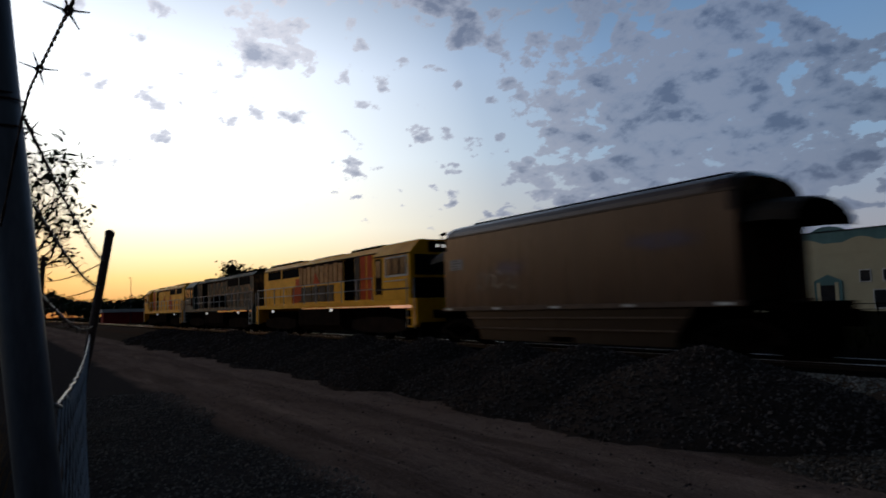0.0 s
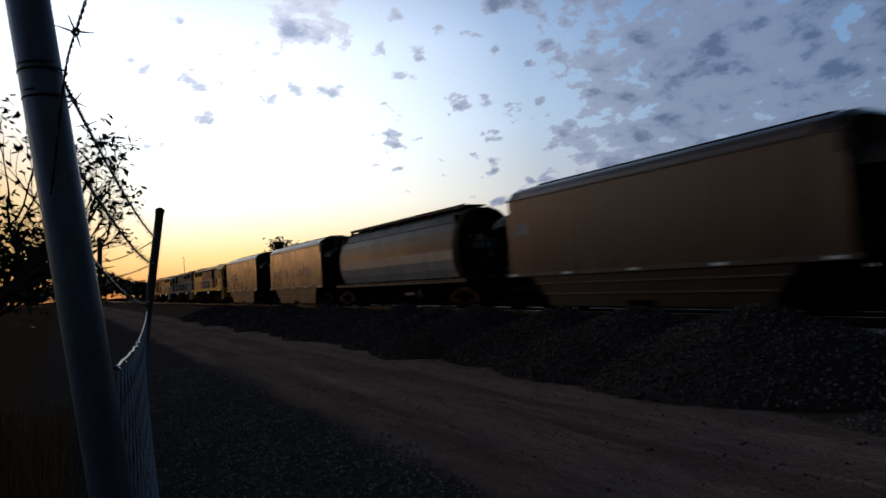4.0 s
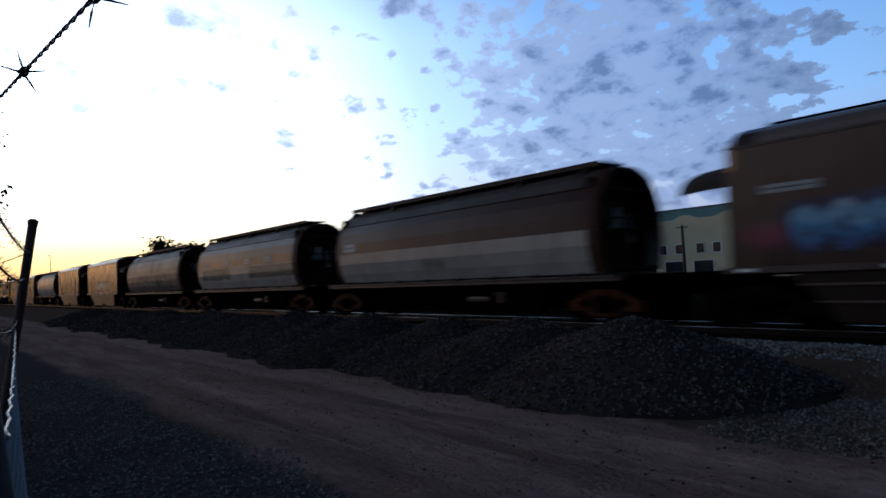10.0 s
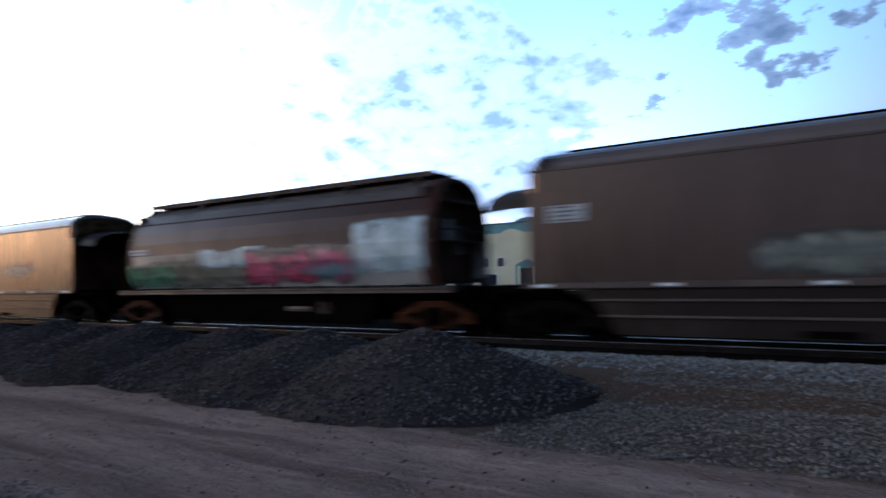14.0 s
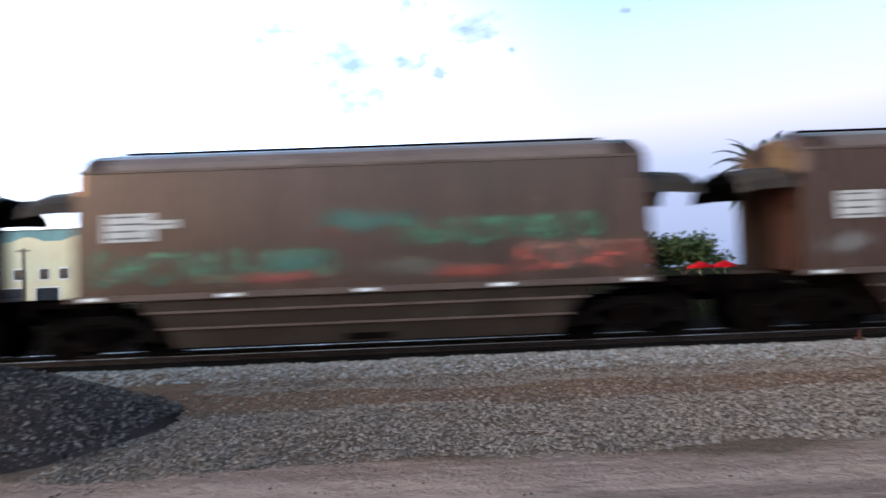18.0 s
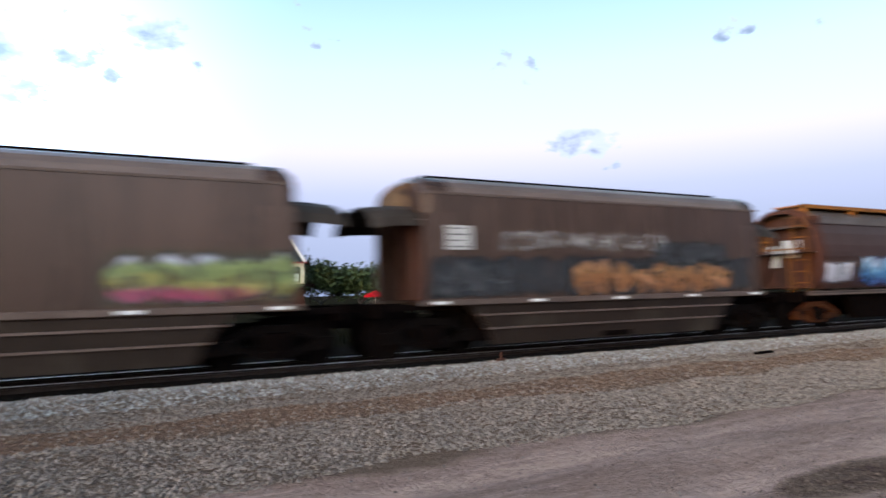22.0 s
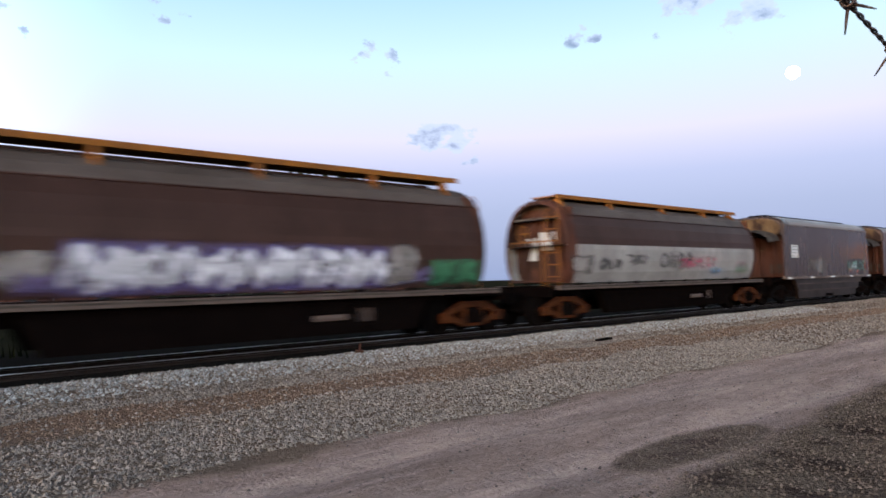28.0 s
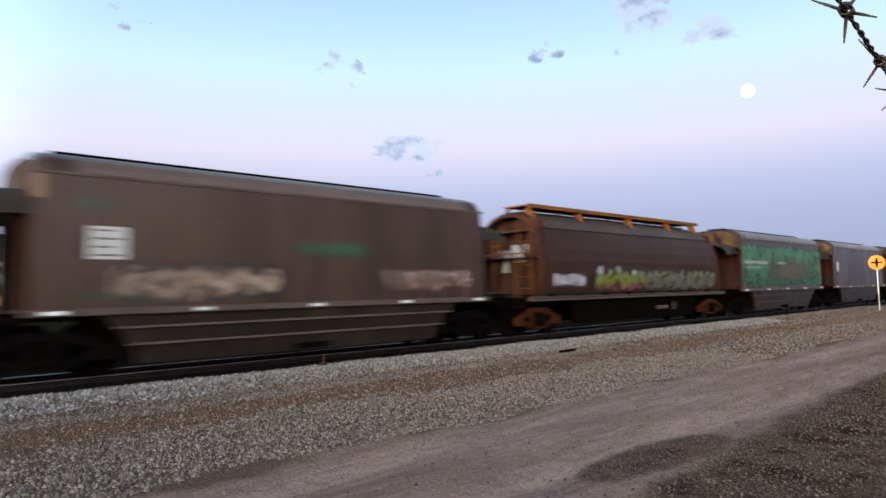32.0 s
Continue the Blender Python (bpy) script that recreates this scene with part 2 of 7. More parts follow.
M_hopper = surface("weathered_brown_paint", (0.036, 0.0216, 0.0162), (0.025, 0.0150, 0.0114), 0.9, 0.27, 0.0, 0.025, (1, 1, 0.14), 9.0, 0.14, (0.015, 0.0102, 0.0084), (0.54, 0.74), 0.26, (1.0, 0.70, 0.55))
# lighter than the sides: skylight on the roof is put into its colour
M_hopper_roof = surface("skylit_roof_paint", (0.085, 0.062, 0.052), (0.058, 0.041, 0.034), 0.9, 0.36, 0.0, 0.03, (0.5, 1, 1), 9.0, 0.10, gloss=0.42, tint=(1.0, 0.85, 0.75))
# skirt shade put into the paint, darker than the body above it
M_hopper_lower = surface("shaded_skirt_paint", (0.0120, 0.0078, 0.0058), (0.0074, 0.0049, 0.0037), 1.2, 0.4, 0.0, 0.06, (1, 1, 0.5), 14.0, stain=(0.026, 0.020, 0.0145), stain_at=(0.54, 0.74), gloss=0.12, tint=(1.0, 0.75, 0.6))
M_sill = surface("dusty_sill_paint", (0.066, 0.047, 0.039), (0.043, 0.029, 0.024), 2.0, 0.5, gloss=0.15, tint=(1.0, 0.8, 0.6))
M_rust = surface("rusted_end_sheet", (0.046, 0.0145, 0.0072), (0.018, 0.0072, 0.0046), 1.8, 0.7, 0.0, 0.15, (1, 1, 0.3), stain=(0.095, 0.030, 0.010), stain_at=(0.60, 0.74), gloss=0.1)
M_tan = surface("tan_primer_sheet", (0.085, 0.053, 0.026), (0.036, 0.019, 0.010), 2.4, 0.7, 0.0, 0.1, stain=(0.015, 0.008, 0.006), stain_at=(0.46, 0.56), gloss=0.02)
M_louvre = surface("sun_faded_orange_cream_louvres", (0.42, 0.215, 0.075), (0.30, 0.12, 0.035), 1.6, 0.6, 0.0, 0.04, stain=(0.05, 0.028, 0.018), stain_at=(0.58, 0.70), spread=0.2, gloss=0.1)
M_hood = surface("faded_grey_hood", (0.036, 0.0285, 0.0232), (0.020, 0.0155, 0.0125), 1.5, 0.6, gloss=0.04)
M_black = surface("oily_black_steel", (0.002025, 0.00135, 0.001215), (0.00315, 0.00207, 0.0018), 3.0, 0.8, gloss=0.0)
M_bogie_dark = surface("grimy_cast_steel", (0.0032, 0.0022, 0.0018), (0.0018, 0.0013, 0.0011), 3.0, 0.7, 0.0, 0.1, gloss=0.01)
M_wheel = surface("wheel_steel", (0.0036, 0.00252, 0.00216), (0.0024, 0.0018, 0.00162), 4.0, 0.7, 0.0, gloss=0.0)
M_rusty_bogie = surface("rust_orange_cast_steel", (0.042, 0.0120, 0.0032), (0.0085, 0.0036, 0.0021), 2.8, 0.8, 0.0, 0.2, gloss=0.04)
M_tank_top = surface("maroon_brown_paint", (0.027, 0.0140, 0.0112), (0.019, 0.0100, 0.0080), 0.8, 0.4, 0.0, 0.03, (1, 1, 0.25), 10.0, 0.1, gloss=0.08, tint=(1.0, 0.66, 0.5))
# faded roof, made paler still with reflected sky put into the colour
M_tank_roof = surface("faded_skylit_brown_roof_sheet", (0.050, 0.038, 0.032), (0.033, 0.0245, 0.020), 1.0, 0.55, 0.0, 0.04, (0.6, 1, 1), 10.0, 0.1, gloss=0.08)
M_walkway_dark = surface("dark_rust_walkway", (0.040, 0.021, 0.013), (0.022, 0.013, 0.010), 1.4, 0.7, 0.0, 0.15, gloss=0.1)
M_tank_band = surface("dull_silver_paint", (0.25, 0.222, 0.192), (0.175, 0.152, 0.132), 0.9, 0.36, 0.0, 0.03, (1, 1, 0.25), 10.0, 0.1, (0.06, 0.049, 0.042), (0.62, 0.80), gloss=0.32, tint=(1.0, 0.85, 0.72))
M_tank_white = surface("chalky_white_band_paint", (0.165, 0.150, 0.139), (0.12, 0.108, 0.099), 0.8, 0.45, 0.0, 0.03, (1, 1, 0.25), 10.0, 0.05, (0.06, 0.052, 0.046), (0.62, 0.8), gloss=0.12)
M_tank_faded = surface("faded_purple_brown_paint", (0.075, 0.050, 0.046), (0.050, 0.033, 0.030), 0.7, 0.5, 0.0, 0.05, (1, 1, 0.4), 10.0, 0.1, gloss=0.12)
M_walkway = surface("orange_rust_walkway", (0.1382, 0.04992, 0.008448), (0.09216, 0.03648, 0.01152), 1.4, 0.7, 0.0, 0.15, gloss=0.04)
M_white = surface("white_reflector", (0.4836, 0.4774, 0.4526), (0.4092, 0.403, 0.3844), 5.0, 0.35)
M_panel = surface("white_data_panel", (0.3024, 0.2926, 0.278), (0.2438, 0.2341, 0.2194), 2.0, 0.5, gloss=0.04)
M_ink = surface("faded_black_lettering", (0.075, 0.068, 0.064), None, 4.0, 0.6)
M_yellow = surface("golden_yellow_loco_paint", (0.78, 0.36, 0.006), (0.60, 0.26, 0.005), 1.0, 0.5, 0.0, 0.03, spread=0.03, stain=(0.24, 0.10, 0.012), stain_at=(0.62, 0.80), gloss=0.1, tint=(1.0, 0.7, 0.3))
M_orange = surface("orange_red_stripe_paint", (0.50, 0.052, 0.008), None, 1.0, 0.5, spread=0.02, gloss=0.03)
M_loco_grime = surface("mottled_tan_and_black_hood", (0.15, 0.10, 0.055), (0.022, 0.021, 0.020), 2.2, 0.6, 0.0, 0.05, stain=(0.02, 0.034, 0.036), stain_at=(0.46, 0.54), gloss=0.05)
M_loco_dark = surface("soot_brown_hood_doors", (0.022, 0.013, 0.009), (0.013, 0.009, 0.007), 2.0, 0.7, gloss=0.0)
M_door_grey = surface("grimy_grey_brown_doors", (0.075, 0.055, 0.040), (0.040, 0.028, 0.021), 2.0, 0.65, gloss=0.06)
M_grille = surface("black_radiator_mesh", (0.006, 0.006, 0.006), (0.010, 0.009, 0.009), 6.0, 0.9, gloss=0.01)
M_teal = surface("grey_teal_loco_paint", (0.035, 0.065, 0.066), (0.022, 0.040, 0.042), 1.0, 0.55, gloss=0.06)
M_glass = surface("dark_window_glass", (0.012, 0.014, 0.018), (0.02, 0.022, 0.026), 2.0, 0.06, 0.0, 0.0)
M_rail_head = surface("worn_bright_rail_head", (0.34, 0.33, 0.33), (0.24, 0.23, 0.23), 2.0, 0.35, 0.8, 0.0)
M_rail = surface("steel_rail", (0.01654, 0.01213, 0.009923), (0.009923, 0.006615, 0.005292), 3.0, 0.45, 0.4, gloss=0.03)
M_sleeper = surface("old_timber_sleeper", (0.034, 0.026, 0.0208), (0.02, 0.016, 0.0136), 3.0, 0.85, gloss=0.04)
M_galv = surface("galvanised_pipe", (0.105, 0.1155, 0.1365), (0.0735, 0.08138, 0.09713), 6.0, 0.45, 0.55, 0.05, (1, 1, 0.3), 60.0)
M_old_pipe = surface("rusty_dark_pipe", (0.045, 0.028, 0.024), (0.075, 0.045, 0.035), 5.0, 0.7, 0.2)
M_wire = surface("rusty_fence_wire", (0.0396, 0.0306, 0.0288), (0.0576, 0.0252, 0.0126), 60.0, 0.5, 0.6, 0.0)
M_mesh_wire = surface("galvanised_mesh_wire", (0.30, 0.31, 0.33), (0.2, 0.2, 0.21), 20.0, 0.4, 0.7, 0.0)
M_bark = surface("dark_bark", (0.055, 0.042, 0.034), (0.03, 0.024, 0.02), 6.0, 0.9, 0.0, 0.4)
M_leaf = surface("dusty_green_leaf", (0.040, 0.056, 0.022), (0.026, 0.038, 0.015), 3.0, 0.6, spread=0.25, gloss=0.1)
M_palm = surface("palm_frond_green", (0.022, 0.036, 0.012), (0.013, 0.023, 0.008), 3.0, 0.5, spread=0.25, gloss=0.12)
M_palm_trunk = surface("palm_trunk_fibre", (0.030, 0.021, 0.015), (0.018, 0.013, 0.010), 5.0, 0.9, 0.0, 0.4)
M_dry = surface("dry_grass", (0.234, 0.1215, 0.045), (0.126, 0.0765, 0.0315), 2.0, 0.8, spread=0.2)
# grass colour lowered to stand for the train's shade beyond the track
M_rough_grass = surface("shade_dark_rough_grass", (0.007, 0.0085, 0.0035), (0.005, 0.006, 0.003), 2.0, 0.8, gloss=0.0)
M_cream = surface("cream_render", (0.3844, 0.3472, 0.2356), (0.3472, 0.31, 0.2108), 0.5, 0.8, 0.0, 0.05, spread=0.0, gloss=0.03)
M_offwhite = surface("pale_cream_paint", (0.56, 0.48, 0.34), (0.49, 0.42, 0.29), 0.5, 0.75, 0.0, 0.05, spread=0.0, gloss=0.03)
M_trim = surface("white_trim_paint", (0.5472, 0.54, 0.5184), None, 1.0, 0.6, gloss=0.03)
M_green_trim = surface("teal_parapet_paint", (0.075, 0.165, 0.17), (0.06, 0.135, 0.14), 0.8, 0.7)
M_magenta = surface("magenta_sign_sheet", (0.34, 0.012, 0.10), None, 1.0, 0.5)
M_roof = surface("dark_blue_roof_sheet", (0.008, 0.0095, 0.017), (0.012, 0.0135, 0.021), 0.7, 0.5, gloss=0.03)
M_shed = surface("blue_grey_cladding", (0.24, 0.30, 0.33), (0.20, 0.25, 0.28), 0.5, 0.6)
M_redwall = surface("dark_red_paint", (0.26, 0.022, 0.022), (0.20, 0.02, 0.02), 0.8, 0.7, gloss=0.03)
# brick colour cut down to paint in the shade below the hotel awning
M_brick = surface("shade_dark_red_brick", (0.06, 0.0225, 0.015), (0.042, 0.0165, 0.012), 4.0, 0.85, gloss=0.03)
M_lamp_green = glowing("green_glass_light", (0.45, 0.9, 0.06), 0.32)
M_lamp_warm = glowing("warm_lamp_glow", (0.8, 0.42, 0.12), 0.07)
M_lamp_oval = glowing("oval_lamp_glow", (1.0, 0.92, 0.7), 1.6)
M_lamp_white = glowing("white_lamp_glow", (1.0, 0.97, 0.9), 6.0)
M_moon = glowing("moon_face", (1.0, 0.97, 0.9), 2.2)
M_sign_orange = surface("orange_sign_sheet", (0.75, 0.24, 0.012), None, 2.0, 0.5)


def spray_material():
    """Spray paint whose colour and cover lie in the coat itself, worn thin in places."""
    m = bpy.data.materials.new("spray_paint")
    m.use_nodes = True
    nt = m.node_tree
    b = nt.nodes["Principled BSDF"]
    at = nt.nodes.new("ShaderNodeAttribute")
    at.attribute_name = "spray"
    co = nt.nodes.new("ShaderNodeTexCoord")
    grain = add_node(nt, "ShaderNodeTexNoise", Scale=16.0, Detail=5.0, Roughness=0.65)
    worn = add_node(nt, "ShaderNodeTexNoise", Scale=2.1, Detail=6.0, Roughness=0.68, Distortion=0.4)
    for n in (grain, worn):
        nt.links.new(co.outputs["Object"], n.inputs["Vector"])
    c = blend(nt, 1.0, at.outputs["Color"], ramp(nt, grain.outputs["Fac"], [(0.3, (0.75, 0.75, 0.75)), (0.7, (1.1, 1.1, 1.1))]), "MULTIPLY")
    nt.links.new(c, b.inputs["Base Color"])
    keep = ramp(nt, worn.outputs["Fac"], [(0.30, (0.35, 0.35, 0.35)), (0.50, (1, 1, 1))])
    nt.links.new(maths(nt, "MULTIPLY", at.outputs["Alpha"], keep, True), b.inputs["Alpha"])
    b.inputs["Roughness"].default_value = 0.45
    b.inputs["Specular IOR Level"].default_value = 0.3
    return m


M_spray = spray_material()
# fill colours from the foot of a piece to its top, outline, overspray behind it
PAINTS = {
    "pink_teal": ([(0.008, 0.028, 0.075), (0.008, 0.07, 0.12), (0.010, 0.09, 0.115), (0.018, 0.13, 0.14), (0.26, 0.016, 0.11), (0.29, 0.024, 0.14)], (0.008, 0.008, 0.016), (0.05, 0.12, 0.11)),
    "magenta": ([(0.01, 0.12, 0.16), (0.015, 0.17, 0.19), (0.06, 0.20, 0.22), (0.20, 0.015, 0.12), (0.26, 0.02, 0.15)], (0.012, 0.010, 0.022), (0.045, 0.05, 0.13)),
    "blue": ([(0.02, 0.05, 0.14), (0.03, 0.10, 0.20), (0.10, 0.19, 0.27), (0.20, 0.25, 0.30)], (0.012, 0.012, 0.035), (0.040, 0.028, 0.085)),
    "green": ([(0.03, 0.10, 0.03), (0.05, 0.15, 0.05), (0.16, 0.16, 0.14), (0.22, 0.05, 0.08)], (0.010, 0.012, 0.010), (0.055, 0.02, 0.028)),
    "rose": ([(0.19, 0.10, 0.09), (0.15, 0.08, 0.07), (0.23, 0.15, 0.14), (0.22, 0.14, 0.12)], (0.045, 0.022, 0.022), (0.15, 0.03, 0.04)),
    "orange_black": ([(0.085, 0.034, 0.012), (0.12, 0.046, 0.013), (0.14, 0.062, 0.020), (0.10, 0.042, 0.014)], (0.008, 0.007, 0.007), (0.010, 0.009, 0.009)),
    "soot": ([(0.012, 0.011, 0.011), (0.016, 0.015, 0.015), (0.011, 0.010, 0.010)], (0.008, 0.008, 0.008), (0.012, 0.011, 0.011)),
    "tan": ([(0.105, 0.068, 0.044), (0.14, 0.095, 0.066), (0.085, 0.05, 0.034)], (0.016, 0.011, 0.009), (0.05, 0.034, 0.026)),
    "navy": ([(0.010, 0.022, 0.055), (0.012, 0.045, 0.085), (0.008, 0.010, 0.022)], (0.006, 0.006, 0.011), (0.012, 0.05, 0.07)),
    "silver": ([(0.22, 0.26, 0.26), (0.30, 0.33, 0.32), (0.27, 0.31, 0.31)], (0.022, 0.024, 0.024), (0.06, 0.10, 0.09)),
    "pale": ([(0.105, 0.092, 0.082), (0.145, 0.13, 0.12), (0.12, 0.102, 0.092)], (0.030, 0.024, 0.022), (0.06, 0.048, 0.042)),
    "white": ([(0.22, 0.21, 0.24), (0.30, 0.29, 0.31), (0.27, 0.26, 0.28)], (0.035, 0.026, 0.06), (0.10, 0.075, 0.19)),
    "aqua_red": ([(0.19, 0.03, 0.012), (0.02, 0.09, 0.065), (0.03, 0.12, 0.085), (0.06, 0.10, 0.08)], (0.014, 0.012, 0.011), (0.03, 0.06, 0.048)),
    "red": ([(0.17, 0.022, 0.012), (0.22, 0.035, 0.018), (0.19, 0.08, 0.05)], (0.018, 0.012, 0.011), (0.035, 0.075, 0.055)),
    "violet": ([(0.055, 0.038, 0.10), (0.08, 0.060, 0.125), (0.105, 0.082, 0.145)], (0.020, 0.014, 0.030), (0.05, 0.035, 0.075)),
    "yellow_rose": ([(0.14, 0.022, 0.045), (0.12, 0.11, 0.02), (0.09, 0.11, 0.03), (0.20, 0.20, 0.23)], (0.010, 0.009, 0.010), (0.055, 0.045, 0.018)),
    "crimson": ([(0.19, 0.014, 0.04), (0.23, 0.028, 0.06), (0.21, 0.10, 0.09)], (0.020, 0.012, 0.014), (0.05, 0.030, 0.022)),
    "olive": ([(0.085, 0.08, 0.055), (0.06, 0.058, 0.042), (0.11, 0.10, 0.068)], (0.020, 0.019, 0.015), (0.045, 0.042, 0.030)),
    "forest": ([(0.016, 0.065, 0.034), (0.024, 0.085, 0.042), (0.035, 0.11, 0.055)], (0.012, 0.030, 0.020), (0.03, 0.08, 0.05)),
    "gold_blue": ([(0.035, 0.075, 0.14), (0.12, 0.13, 0.15), (0.20, 0.11, 0.02), (0.24, 0.14, 0.03)], (0.022, 0.018, 0.018), (0.06, 0.062, 0.07)),
}

# ---------------------------------------------------------------- mesh helpers


def part(name, bm, mat, parent=None, label="", smooth=False):
    me = bpy.data.meshes.new(name)
    bmesh.ops.recalc_face_normals(bm, faces=bm.faces)
    if smooth:
        for f in bm.faces:
            f.smooth = True
    bm.to_mesh(me)
    bm.free()
    me.materials.append(mat)
    ob = new(name, me)
    if parent:
        ob.parent = parent
    if label:
        ob["label"] = label
    return ob


def empty(name, label, category, group="", at=(0, 0, 0, 0, 0, 0)):
    e = new(name)
    e.matrix_basis = pose(*at)
    return tagged(e, label, category, group)


def box(bm, x0, x1, y0, y1, z0, z1):
    vs = [bm.verts.new(c) for c in ((x0, y0, z0), (x1, y0, z0), (x1, y1, z0), (x0, y1, z0), (x0, y0, z1), (x1, y0, z1), (x1, y1, z1), (x0, y1, z1))]
    for f in ((3, 2, 1, 0), (4, 5, 6, 7), (0, 1, 5, 4), (1, 2, 6, 5), (2, 3, 7, 6), (3, 0, 4, 7)):
        bm.faces.new([vs[i] for i in f])


def bevel(bm, w, seg=1):
    bmesh.ops.bevel(bm, geom=list(bm.edges), offset=w, segments=seg, affect="EDGES", clamp_overlap=True)


def box_part(name, dims, mat, parent=None, label="", soft=0.0):
    bm = bmesh.new()
    box(bm, *dims)
    if soft:
        bevel(bm, soft)
    return part(name, bm, mat, parent, label)


def extrude_x(bm, prof, x0, x1, scale0=1.0, scale1=1.0):
    """A closed outline of (y, z), pulled from x0 to x1."""
    rings = [[bm.verts.new((x, y, z)) for y, z in prof] for x in (x0, x1)]
    n = len(prof)
    for i in range(n):
        bm.faces.new((rings[0][i], rings[0][(i + 1) % n], rings[1][(i + 1) % n], rings[1][i]))
    bm.faces.new(rings[0][::-1])
    bm.faces.new(rings[1])


def extrude_y(bm, prof, y0, y1):
    """A closed outline of (x, z), pulled from y0 to y1."""
    rings = [[bm.verts.new((x, y, z)) for x, z in prof] for y in (y0, y1)]
    n = len(prof)
    for i in range(n):
        bm.faces.new((rings[0][i], rings[0][(i + 1) % n], rings[1][(i + 1) % n], rings[1][i]))
    bm.faces.new(rings[0][::-1])
    bm.faces.new(rings[1])


def tube(bm, pts, radii, sides=6, caps=True):
    pts = [Vector(p) for p in pts]
    if isinstance(radii, (int, float)):
        radii = [radii] * len(pts)
    rings = []
    ref = Vector((0, 0, 1))
    for i, p in enumerate(pts):
        d = (pts[min(i + 1, len(pts) - 1)] - pts[max(i - 1, 0)]).normalized()
        if abs(d.dot(ref)) > 0.95:
            ref = Vector((1, 0, 0)) if abs(d.x) < 0.9 else Vector((0, 1, 0))
        a = d.cross(ref).normalized()
        b = d.cross(a)
        rings.append([bm.verts.new(p + radii[i] * (math.cos(2 * math.pi * k / sides) * a + math.sin(2 * math.pi * k / sides) * b)) for k in range(sides)])
    for r, s in zip(rings, rings[1:]):
        for k in range(sides):
            bm.faces.new((r[k], r[(k + 1) % sides], s[(k + 1) % sides], s[k]))
    if caps:
        bm.faces.new(rings[0][::-1])
        bm.faces.new(rings[-1])


def tube_part(name, pts, radii, mat, parent=None, label="", sides=8):
    bm = bmesh.new()
    tube(bm, pts, radii, sides)
    return part(name, bm, mat, parent, label, smooth=True)


def disc(bm, x, y, z, r, depth, sides=20):
    """A wheel-like cylinder round an axle along y."""
    tube(bm, [(x, y - depth / 2, z), (x, y + depth / 2, z)], r, sides)


def raw_mesh(name, verts, faces, mat, kind="", label="", category="", smooth=False):
    me = bpy.data.meshes.new(name)
    me.from_pydata(verts, [], faces)
    if smooth:
        me.shade_smooth()
    me.materials.append(mat)
    ob = new(name, me)
    return tagged(ob, label, category, kind=kind)

# ---------------------------------------------------------------- ground, road and track
TRACK_Y, RAIL_Z = 13.3, 0.26


def smooth(a, b, v):
    t = min(1.0, max(0.0, (v - a) / (b - a)))
    return t * t * (3 - 2 * t)


def ground_height(x, y):
    bed = 0.15 * smooth(10.1, 11.2, y) * (1 - smooth(15.4, 16.6, y))
    ruts = -0.055 * (math.exp(-((y - 3.55 - 0.12 * math.sin(x * 0.21)) / 0.28) ** 2) + math.exp(-((y - 4.95 - 0.1 * math.sin(x * 0.17 + 1)) / 0.28) ** 2))
    rough = 0.0
    if -45 < x < 70 and -6 < y < 12:
        rough = 0.026 * noise.noise((x * 0.9, y * 0.9, 0.3)) + 0.018 * noise.noise((x * 3.1, y * 3.1, 1.7))
    return bed + ruts + rough


